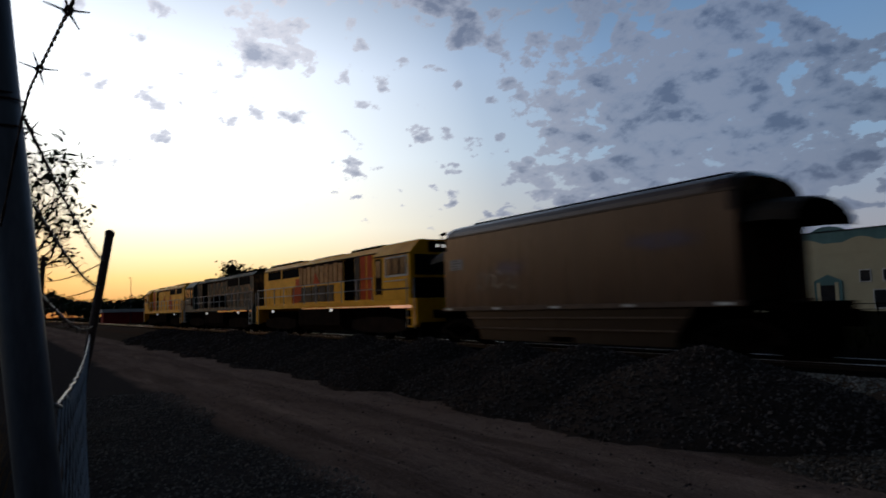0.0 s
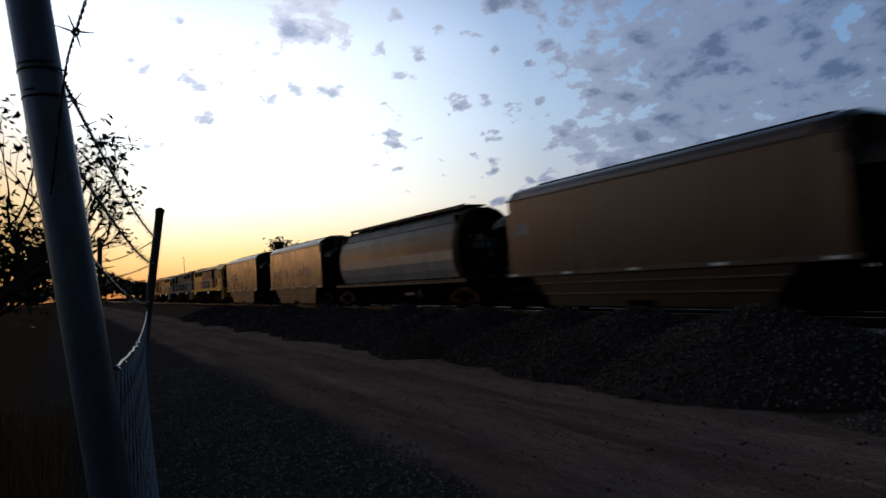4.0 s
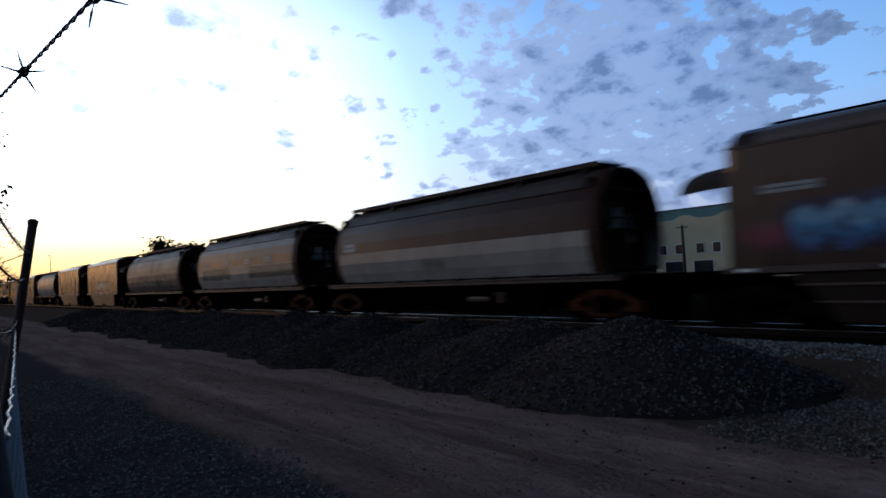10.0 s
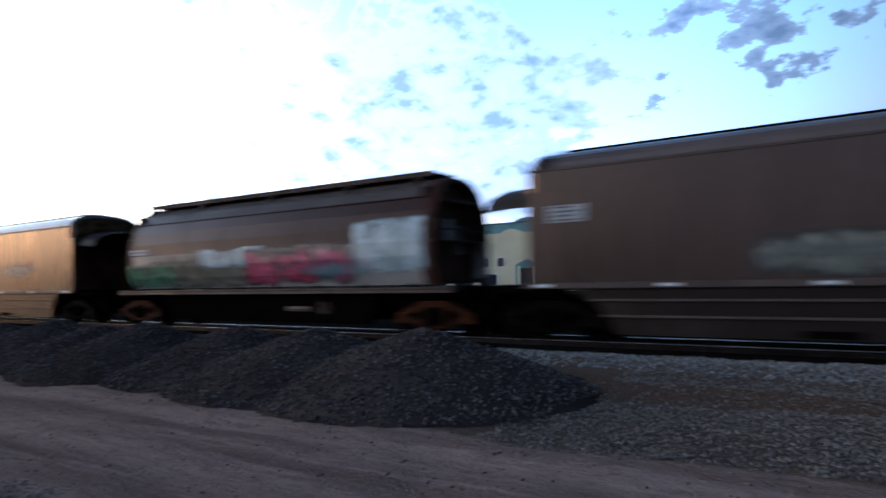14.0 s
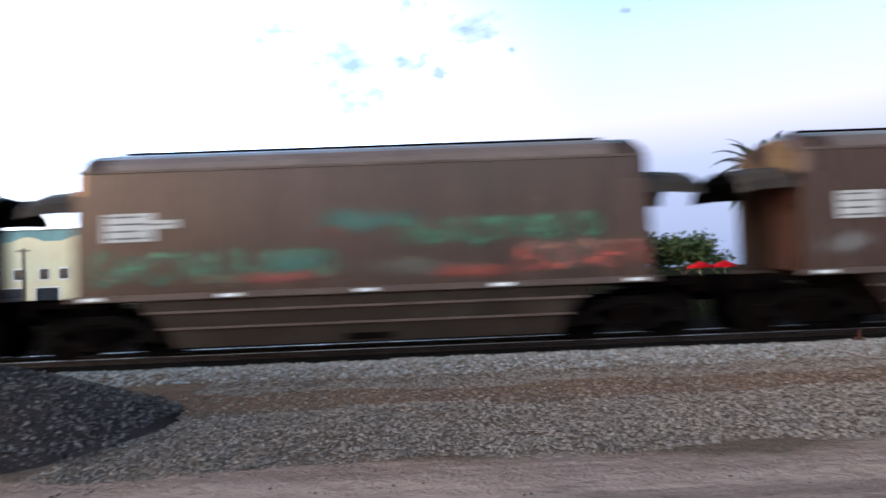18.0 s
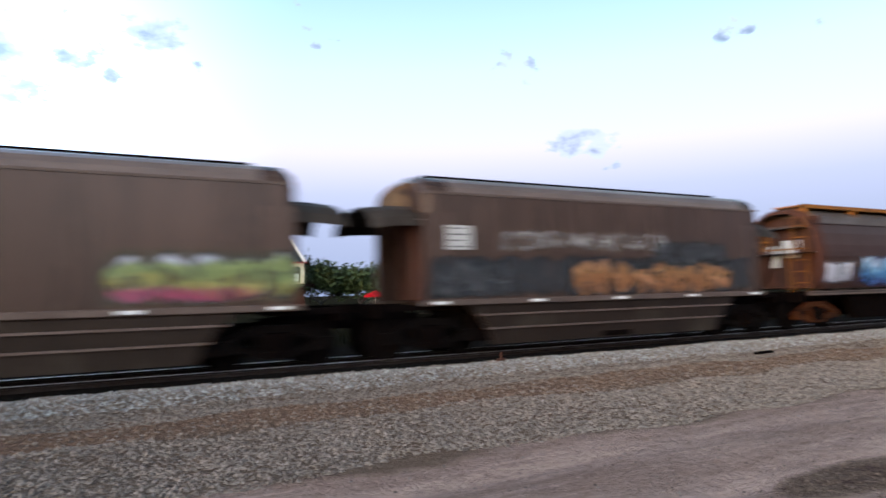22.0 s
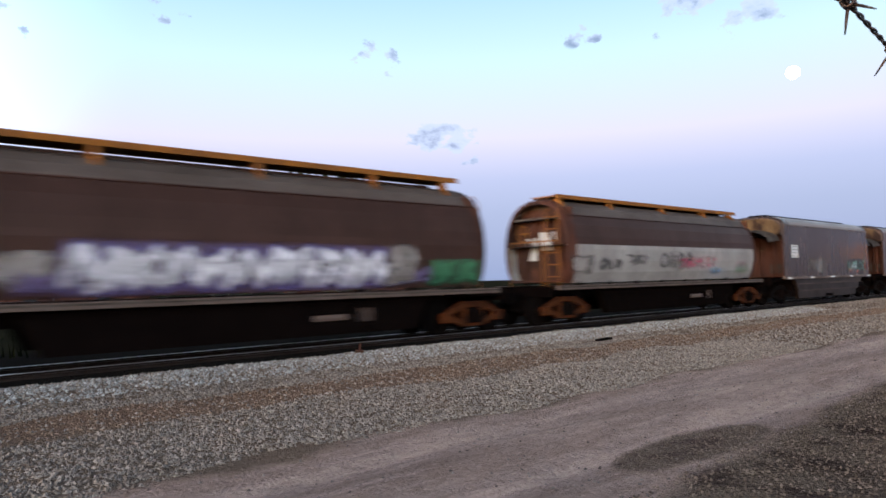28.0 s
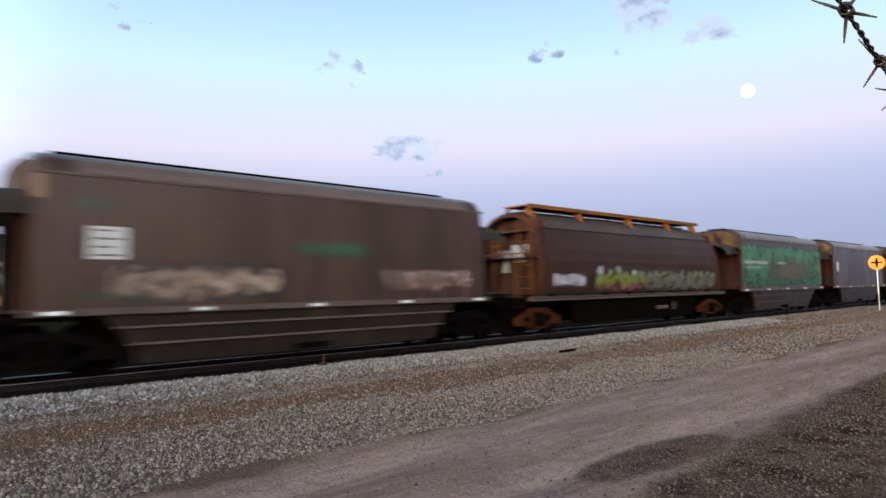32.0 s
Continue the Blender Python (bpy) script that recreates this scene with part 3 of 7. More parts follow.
def ground_material():
    m = bpy.data.materials.new("dirt_road_and_gravel")
    m.use_nodes = True
    nt = m.node_tree
    ln = nt.links.new
    b = nt.nodes["Principled BSDF"]
    co = nt.nodes.new("ShaderNodeTexCoord")
    sep = nt.nodes.new("ShaderNodeSeparateXYZ")
    ln(co.outputs["Object"], sep.inputs[0])
    x, y = sep.outputs[0], sep.outputs[1]

    def nz(scale, detail=5.0, rough=0.6, stretch=(1, 1, 1)):
        mp = nt.nodes.new("ShaderNodeMapping")
        mp.inputs["Scale"].default_value = stretch
        ln(co.outputs["Object"], mp.inputs[0])
        n = add_node(nt, "ShaderNodeTexNoise", Scale=scale, Detail=detail, Roughness=rough)
        ln(mp.outputs[0], n.inputs["Vector"])
        return n.outputs["Fac"]

    wob = maths(nt, "MULTIPLY", maths(nt, "SUBTRACT", nz(0.55, 6.0), 0.5), 1.3)
    yy = maths(nt, "ADD", y, wob)

    def band(a, b_, c, d, src):
        lo = ramp01(a, b_, src)
        hi = ramp01(c, d, src)
        return maths(nt, "SUBTRACT", lo, hi, True)

    def ramp01(a, b_, src):
        r = nt.nodes.new("ShaderNodeMapRange")
        r.interpolation_type = "SMOOTHSTEP"
        r.inputs[1].default_value, r.inputs[2].default_value = a, b_
        ln(src, r.inputs[0])
        return r.outputs[0]

    speck = nz(55.0, 6.0, 0.75)
    peb = add_node(nt, "ShaderNodeTexVoronoi", Scale=24.0)
    ln(co.outputs["Object"], peb.inputs["Vector"])
    gravel = blend(nt, ramp(nt, speck, [(0.35, (0, 0, 0)), (0.65, (1, 1, 1))]), (0.058, 0.041, 0.030), (0.118, 0.087, 0.065))
    gravel = blend(nt, ramp(nt, nz(0.8), [(0.45, (0, 0, 0)), (0.7, (1, 1, 1))]), gravel, (0.081, 0.054, 0.039))
    road = blend(nt, ramp(nt, nz(1.1, 6.0, 0.65, (0.35, 1.6, 1)), [(0.38, (0, 0, 0)), (0.66, (1, 1, 1))]), (0.158, 0.108, 0.087), (0.223, 0.158, 0.130))
    road = blend(nt, ramp(nt, nz(30.0, 6.0, 0.8), [(0.62, (0, 0, 0)), (0.72, (1, 1, 1))]), road, (0.043, 0.032, 0.027))
    pale = band(3.2, 3.6, 3.7, 4.1, yy)
    pale2 = band(4.6, 5.0, 5.1, 5.6, yy)
    road = blend(nt, maths(nt, "MULTIPLY", maths(nt, "ADD", pale, pale2), 0.45), road, (0.274, 0.197, 0.164))
    streak = ramp(nt, nz(1.0, 7.0, 0.68, (0.16, 1.7, 1)), [(0.42, (0, 0, 0)), (0.66, (1, 1, 1))])
    road = blend(nt, maths(nt, "MULTIPLY", streak, 0.6), road, (0.083, 0.057, 0.050))
    road = blend(nt, maths(nt, "MULTIPLY", ramp(nt, nz(1.3, 6.0, 0.7, (0.2, 2.4, 1)), [(0.56, (0, 0, 0)), (0.68, (1, 1, 1))]), 0.5), road, (0.348, 0.245, 0.208))
    # crumbled clods and scuffs
    road = blend(nt, maths(nt, "MULTIPLY", ramp(nt, nz(5.5, 6.0, 0.7, (0.7, 1.3, 1)), [(0.50, (0, 0, 0)), (0.66, (1, 1, 1))]), 0.55), road, (0.105, 0.070, 0.055))
    road = blend(nt, maths(nt, "MULTIPLY", ramp(nt, nz(17.0, 5.0, 0.7), [(0.55, (0, 0, 0)), (0.68, (1, 1, 1))]), 0.5), road, (0.30, 0.215, 0.172))
    brown = blend(nt, speck, (0.073, 0.042, 0.027), (0.127, 0.081, 0.057))
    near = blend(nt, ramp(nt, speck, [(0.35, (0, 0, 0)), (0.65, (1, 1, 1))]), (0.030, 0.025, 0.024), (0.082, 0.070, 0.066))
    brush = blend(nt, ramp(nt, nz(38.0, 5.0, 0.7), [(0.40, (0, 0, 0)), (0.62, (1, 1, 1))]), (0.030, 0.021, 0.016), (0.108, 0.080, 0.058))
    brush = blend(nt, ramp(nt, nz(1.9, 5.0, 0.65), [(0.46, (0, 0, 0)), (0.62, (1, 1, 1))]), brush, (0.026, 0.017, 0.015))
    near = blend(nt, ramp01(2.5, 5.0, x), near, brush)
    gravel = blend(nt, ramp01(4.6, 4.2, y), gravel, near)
    shift = nt.nodes.new("ShaderNodeMapRange")
    shift.interpolation_type = "SMOOTHSTEP"
    shift.inputs[1].default_value, shift.inputs[2].default_value, shift.inputs[3].default_value, shift.inputs[4].default_value = -1.0, 12.0, 0.25, -0.55
    ln(x, shift.inputs[0])
    edge = maths(nt, "ADD", maths(nt, "ADD", y, maths(nt, "MULTIPLY", wob, 0.45)), shift.outputs[0])
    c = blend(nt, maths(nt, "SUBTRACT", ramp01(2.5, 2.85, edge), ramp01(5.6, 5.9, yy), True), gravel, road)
    c = blend(nt, maths(nt, "MULTIPLY", band(8.0, 8.7, 9.5, 10.1, yy), 0.85), c, brown)
    # bare earth and dry grass behind the fence; far scrub darkened for train shade
    c = blend(nt, ramp01(-0.2, -0.9, y), c, blend(nt, nz(1.4), (0.048, 0.028, 0.019), (0.077, 0.049, 0.032)))
    c = blend(nt, ramp01(16.5, 19.0, y), c, blend(nt, nz(0.25), (0.007, 0.007, 0.004), (0.013, 0.012, 0.008)))
    # the train's shade, painted near-black over the ballast between and beside the rails
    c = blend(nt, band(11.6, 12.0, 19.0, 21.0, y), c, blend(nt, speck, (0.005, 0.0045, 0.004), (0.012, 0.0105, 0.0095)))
    # damp loose patches on the road verge
    px = maths(nt, "DIVIDE", maths(nt, "SUBTRACT", x, 6.05), 1.2)
    py = maths(nt, "DIVIDE", maths(nt, "SUBTRACT", y, 3.35), 0.42)
    blob = maths(nt, "ADD", maths(nt, "ADD", maths(nt, "MULTIPLY", px, px), maths(nt, "MULTIPLY", py, py)), maths(nt, "MULTIPLY", wob, 1.6))
    patch = ramp01(1.25, 0.7, blob)
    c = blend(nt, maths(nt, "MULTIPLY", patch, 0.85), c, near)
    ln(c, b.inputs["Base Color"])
    b.inputs["Roughness"].default_value = 0.92
    b.inputs["Specular IOR Level"].default_value = 0.0
    clod = maths(nt, "MULTIPLY", ramp(nt, nz(7.0, 6.0, 0.7, (0.6, 1.3, 1)), [(0.45, (0, 0, 0)), (0.70, (1, 1, 1))]), 1.3)
    h = maths(nt, "ADD", maths(nt, "ADD", clod, maths(nt, "MULTIPLY", speck, 0.5)), maths(nt, "MULTIPLY", peb.outputs["Distance"], 0.8))
    bp = add_node(nt, "ShaderNodeBump", Strength=0.75, Distance=0.035)
    ln(h, bp.inputs["Height"])
    ln(bp.outputs[0], b.inputs["Normal"])
    return m


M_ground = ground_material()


def build_ground():
    far = [6, 12, 25, 60, 150, 400, 1000, 2400]
    xs = sorted([-30 - f for f in far] + [48 + f for f in far] + list(np.arange(-30, 48.01, 0.22)))
    ys = sorted([-5 - f for f in far] + [17 + f for f in far] + list(np.arange(-5, 12.01, 0.16)) + [13, 14, 15, 15.4, 16, 16.6, 17])
    verts = [(x, y, ground_height(x, y)) for y in ys for x in xs]
    w = len(xs)
    faces = [(j * w + i, j * w + i + 1, j * w + w + i + 1, j * w + w + i) for j in range(len(ys) - 1) for i in range(w - 1)]
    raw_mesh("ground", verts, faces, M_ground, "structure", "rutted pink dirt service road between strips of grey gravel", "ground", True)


build_ground()


def mound_height(x, y):
    """Ballast tipped in overlapping heaps in a row beside the track."""
    h = 0.0
    for cx, cy, top, rx, ry in HEAPS:
        d = math.hypot((x - cx) / rx, (y - cy) / ry)
        h = max(h, top * (1.08 - math.sqrt(d * d + 0.0065)))
    if h > 0:
        h += 0.03 * noise.noise((x * 2.2, y * 2.2, 4.1)) + 0.018 * noise.noise((x * 6, y * 6, 2.0))
    return h


HEAPS = [(-5.55, 7.75, 0.86, 2.35, 2.25)]
for k in range(17):
    HEAPS.append((-7.7 - 2.15 * k, 7.75 + 0.25 * math.sin(k * 2.1), 0.82 - 0.012 * k + 0.05 * math.sin(k * 3.7), 2.1, 2.2))


def heap_at(x, y):
    """Which tipped load stands highest at this spot."""
    return max(range(len(HEAPS)), key=lambda k: HEAPS[k][2] * (1.08 - math.hypot((x - HEAPS[k][0]) / HEAPS[k][3], (y - HEAPS[k][1]) / HEAPS[k][4])))


def build_heaps():
    row = empty("gravel_windrow", "long windrow of tipped grey ballast heaps beside the track", "gravel heap")
    xs, ys = np.arange(-47, -2.9, 0.13), np.arange(5.2, 10.4, 0.13)
    m = surface("loose_ballast", (0.050, 0.037, 0.031), (0.033, 0.023, 0.019), 0.9, 0.95, 0.0, 0.6, (1, 1, 1), 30.0, spread=0.05, gloss=0.0)

    def spot(i, j):
        x, y = xs[i], ys[j]
        h = mound_height(x, y)
        return x, y, (h + ground_height(x, y) if h > 0 else -0.12)

    loads = {}
    grid = {(i, j): spot(i, j) for i in range(len(xs)) for j in range(len(ys))}
    for j in range(len(ys) - 1):
        for i in range(len(xs) - 1):
            q = [(i, j), (i + 1, j), (i + 1, j + 1), (i, j + 1)]
            if max(grid[k][2] for k in q) > -0.1:
                loads.setdefault(heap_at(xs[i], ys[j]), []).append(q)
    for k in sorted(loads):
        at, verts, faces = {}, [], []
        for q in loads[k]:
            for c in q:
                if c not in at:
                    at[c] = len(verts)
                    verts.append(grid[c])
            faces.append([at[c] for c in q])
        me = bpy.data.meshes.new("tipped_load")
        me.from_pydata(verts, [], faces)
        me.materials.append(m)
        me.polygons.foreach_set("use_smooth", [True] * len(faces))
        o = new("tipped_load", me)
        o.parent = row


build_heaps()


def stone_material(name, a, b_):
    m = bpy.data.materials.new(name)
    m.use_nodes = True
    nt = m.node_tree
    g = nt.nodes.new("ShaderNodeNewGeometry")
    p = nt.nodes["Principled BSDF"]
    nt.links.new(ramp(nt, g.outputs["Random Per Island"], [(0.0, a), (0.55, tuple((u + v) / 2 for u, v in zip(a, b_))), (0.85, b_), (1.0, tuple(min(1, 1.2 * v) for v in b_))]), p.inputs["Base Color"])
    p.inputs["Roughness"].default_value = 0.85
    p.inputs["Specular IOR Level"].default_value = 0.0
    return m


def scatter(name, n, x0, x1, y0, y1, lo, hi, mat, label, keep=None, height=None, seed=1):
    """Loose stones, each a lumpy eight-sided pebble, joined into one object."""
    rng = np.random.default_rng(seed)
    px, py = rng.uniform(x0, x1, n), rng.uniform(y0, y1, n)
    base = np.array([(1, 0, 0), (-1, 0, 0), (0, 1, 0), (0, -1, 0), (0, 0, 1), (0, 0, -1)], float)
    tri = np.array([(0, 2, 4), (2, 1, 4), (1, 3, 4), (3, 0, 4), (2, 0, 5), (1, 2, 5), (3, 1, 5), (0, 3, 5)])
    verts, faces = [], []
    k = 0
    for x, y in zip(px, py):
        if keep and not keep(x, y, rng):
            continue
        z = (height or ground_height)(x, y)
        if z is None:
            continue
        s = rng.uniform(lo, hi)
        v = base * s * rng.uniform(0.6, 1.3, (6, 1)) * (1, 1, 0.75) + rng.normal(0, 0.16 * s, (6, 3))
        a = rng.uniform(0, 6.28)
        c, d = math.cos(a), math.sin(a)
        v = v @ np.array([[c, d, 0], [-d, c, 0], [0, 0, 1]]) + (x, y, z + 0.25 * s)
        verts.append(v)
        faces.append(tri + k)
        k += 6
    if verts:
        raw_mesh(name, np.concatenate(verts).tolist(), np.concatenate(faces).tolist(), mat, "stuff", label, "gravel")


M_stone = stone_material("grey_ballast_stone", (0.064, 0.050, 0.041), (0.136, 0.112, 0.094))
M_stone_pale = stone_material("pale_ballast_stone", (0.090, 0.084, 0.077), (0.190, 0.182, 0.170))
M_stone_tan = stone_material("rust_brown_gravel", (0.066, 0.042, 0.028), (0.118, 0.082, 0.058))
M_stone_brown = stone_material("brown_verge_gravel", (0.030, 0.021, 0.016), (0.082, 0.060, 0.046))
M_stone_verge = stone_material("brown_grey_gravel", (0.09741, 0.07898, 0.06845), (0.2448, 0.2106, 0.1816))
M_stone_dark = stone_material("dark_ballast_stone", (0.030, 0.0225, 0.0195), (0.096, 0.077, 0.069))


def wobble(x, y):
    return noise.noise((x * 0.55, y * 0.55, 0.0)) * 0.5


def on_verge(x, y, rng):
    q = y + wobble(x, y)
    if 8.2 < q < 9.7:
        return rng.random() < 0.10
    return q > 5.8


scatter("gravel_strip", 78000, -3.5, 16, 5.6, 11.9, 0.010, 0.027, M_stone, "loose grey crushed stone along the track shoulder", on_verge, seed=2)
scatter("gravel_strip", 22000, 16, 48, 5.7, 11.9, 0.016, 0.04, M_stone, "loose grey crushed stone along the track shoulder", on_verge, seed=3)
scatter("brown_gravel_band", 24000, -6, 40, 7.4, 10.4, 0.009, 0.024, M_stone_tan, "rust-brown fine gravel along the track shoulder", lambda x, y, r: 8.2 < y + wobble(x, y) < 9.7, seed=12)
scatter("ballast_shoulder", 15000, -12, 30, 10.5, 11.75, 0.018, 0.036, M_stone_pale, "coarse pale ballast beside the rails", seed=4)
scatter("gravel_verge", 17000, -14, 3, 0.5, 2.9, 0.008, 0.020, M_stone_verge, "dark loose gravel between the fence and the dirt road", lambda x, y, r: y + wobble(x, y) < 2.5, seed=5)
scatter("gravel_verge", 11000, 3, 16, 1.2, 3.4, 0.007, 0.018, M_stone_brown, "dark loose gravel between the fence and the dirt road", lambda x, y, r: y + 0.4 * wobble(x, y) < 2.6 + 0.05 * x, seed=6)
scatter("gravel_patch", 2400, 4.6, 7.6, 2.7, 4.0, 0.006, 0.014, M_stone_brown, "dark loose gravel spilled onto the dirt road", lambda x, y, r: ((x - 6.05) / 1.2) ** 2 + ((y - 3.35) / 0.42) ** 2 + 1.4 * wobble(x * 3, y * 3) < 1, seed=16)
scatter("ballast_heap_stones", 9000, -47, -22, 5.3, 10.2, 0.03, 0.06, M_stone_dark, "loose stones on the tipped ballast heaps",
        height=lambda x, y: (lambda h: h + ground_height(x, y) if h > 0.02 else None)(mound_height(x, y)), seed=18)
scatter("road_stones", 1500, -14, 22, 2.8, 5.8, 0.008, 0.02, M_stone_dark, "small stones scattered over the dirt road", seed=7)
scatter("ballast_heap_stones", 34000, -22, -3.2, 5.3, 10.2, 0.013, 0.034, M_stone_dark, "loose stones on the tipped ballast heaps",
        height=lambda x, y: (lambda h: h + ground_height(x, y) if h > 0.02 else None)(mound_height(x, y)), seed=8)


def build_track():
    rail_prof = [(-0.035, 0), (0.035, 0), (0.035, -0.03), (0.009, -0.045), (0.009, -0.12), (0.06, -0.135), (0.06, -0.15), (-0.06, -0.15), (-0.06, -0.135), (-0.009, -0.12), (-0.009, -0.045), (-0.035, -0.03)]
    track = tagged(new("railway_track"), "narrow gauge steel rails on timber sleepers", "railway track", kind="structure")
    for side in (-0.57, 0.57):
        bm = bmesh.new()
        extrude_x(bm, [(TRACK_Y + side + y, RAIL_Z + z) for y, z in rail_prof], -900, 900)
        part("rail", bm, M_rail, track)
        box_part("rail_head", (-900, 900, TRACK_Y + side - 0.032, TRACK_Y + side + 0.032, RAIL_Z - 0.01, RAIL_Z + 0.003), M_rail_head, track, "worn bright running surface")
    bm = bmesh.new()
    box(bm, -0.115, 0.115, -1.05, 1.05, -0.13, 0.0)
    bevel(bm, 0.012)
    first = part("sleeper", bm, M_sleeper, track)
    first.location = (-40, TRACK_Y, RAIL_Z - 0.152)
    for k in range(1, 150):
        o = new("sleeper", first.data)
        o.parent = track
        o.location = (-40 + 0.66 * k, TRACK_Y + 0.01 * math.sin(k * 7.1), RAIL_Z - 0.152)


build_track()

# ---------------------------------------------------------------- train


def wheelset(parent, x, mat=None):
    bm = bmesh.new()
    for s in (-0.57, 0.57):
        disc(bm, 0, s, 0, 0.43, 0.1, 24)
        disc(bm, 0, s + (0.055 if s < 0 else -0.055), 0, 0.465, 0.025, 24)
        for k in range(6):
            a = k * math.pi / 3
            disc(bm, 0.24 * math.cos(a), s * 1.095, 0.24 * math.sin(a), 0.05, 0.02, 8)
    tube(bm, [(0, -0.85, 0), (0, 0.85, 0)], 0.075, 10)
    o = part("wheelset", bm, mat or M_wheel, parent)
    o.location = (x, 0, 0.43)
    return o


def bogie(parent, x, mat, base=1.75):
    """Two axles between cast side frames with coil springs."""
    bm = bmesh.new()
    box(bm, -0.25, 0.25, -0.95, 0.95, 0.42, 0.66)
    box(bm, -0.14, 0.14, -0.3, 0.3, 0.66, 0.92)
    b = part("bogie", bm, M_black, parent)
    b.location = (x, 0, 0)
    h = base / 2
    for s in (-1, 1):
        bm = bmesh.new()
        y0, y1 = sorted((s * 0.86, s * 0.98))
        extrude_y(bm, [(-h - 0.05, 0.52), (-h + 0.05, 0.62), (-0.36, 0.82), (0.36, 0.82), (h - 0.05, 0.62), (h + 0.05, 0.52), (h - 0.1, 0.50), (0.30, 0.68), (-0.30, 0.68), (-h + 0.1, 0.50)], y0, y1)
        extrude_y(bm, [(-h + 0.02, 0.44), (-0.36, 0.20), (0.36, 0.20), (h - 0.02, 0.44), (h - 0.1, 0.50), (0.30, 0.32), (-0.30, 0.32), (-h + 0.1, 0.50)], y0, y1)
        for q in (-1, 1):
            box(bm, *sorted((q * 0.24, q * 0.34)), y0, y1, 0.32, 0.69)
            box(bm, q * h - 0.15, q * h + 0.15, y0 - 0.02, y1 + 0.02, 0.32, 0.56)
        part("side_frame", bm, mat, b)
        bm = bmesh.new()
        for q in (-0.16, 0.0, 0.16):
            tube(bm, [(q, s * 1.01, 0.28), (q, s * 1.01, 0.6)], 0.06, 8)
        part("spring", bm, M_black, b)
    for k in (-h, h):
        wheelset(b, k)
    return b


def coupler(parent, x, sgn):
    bm = bmesh.new()
    box(bm, *sorted((x, x + sgn * 0.42)), -0.09, 0.09, 0.72, 0.9)
    box(bm, *sorted((x + sgn * 0.3, x + sgn * 0.62)), -0.15, 0.15, 0.66, 0.96)
    part("coupler", bm, M_black, parent)


X_HALF, T_HALF = 5.21, 5.91


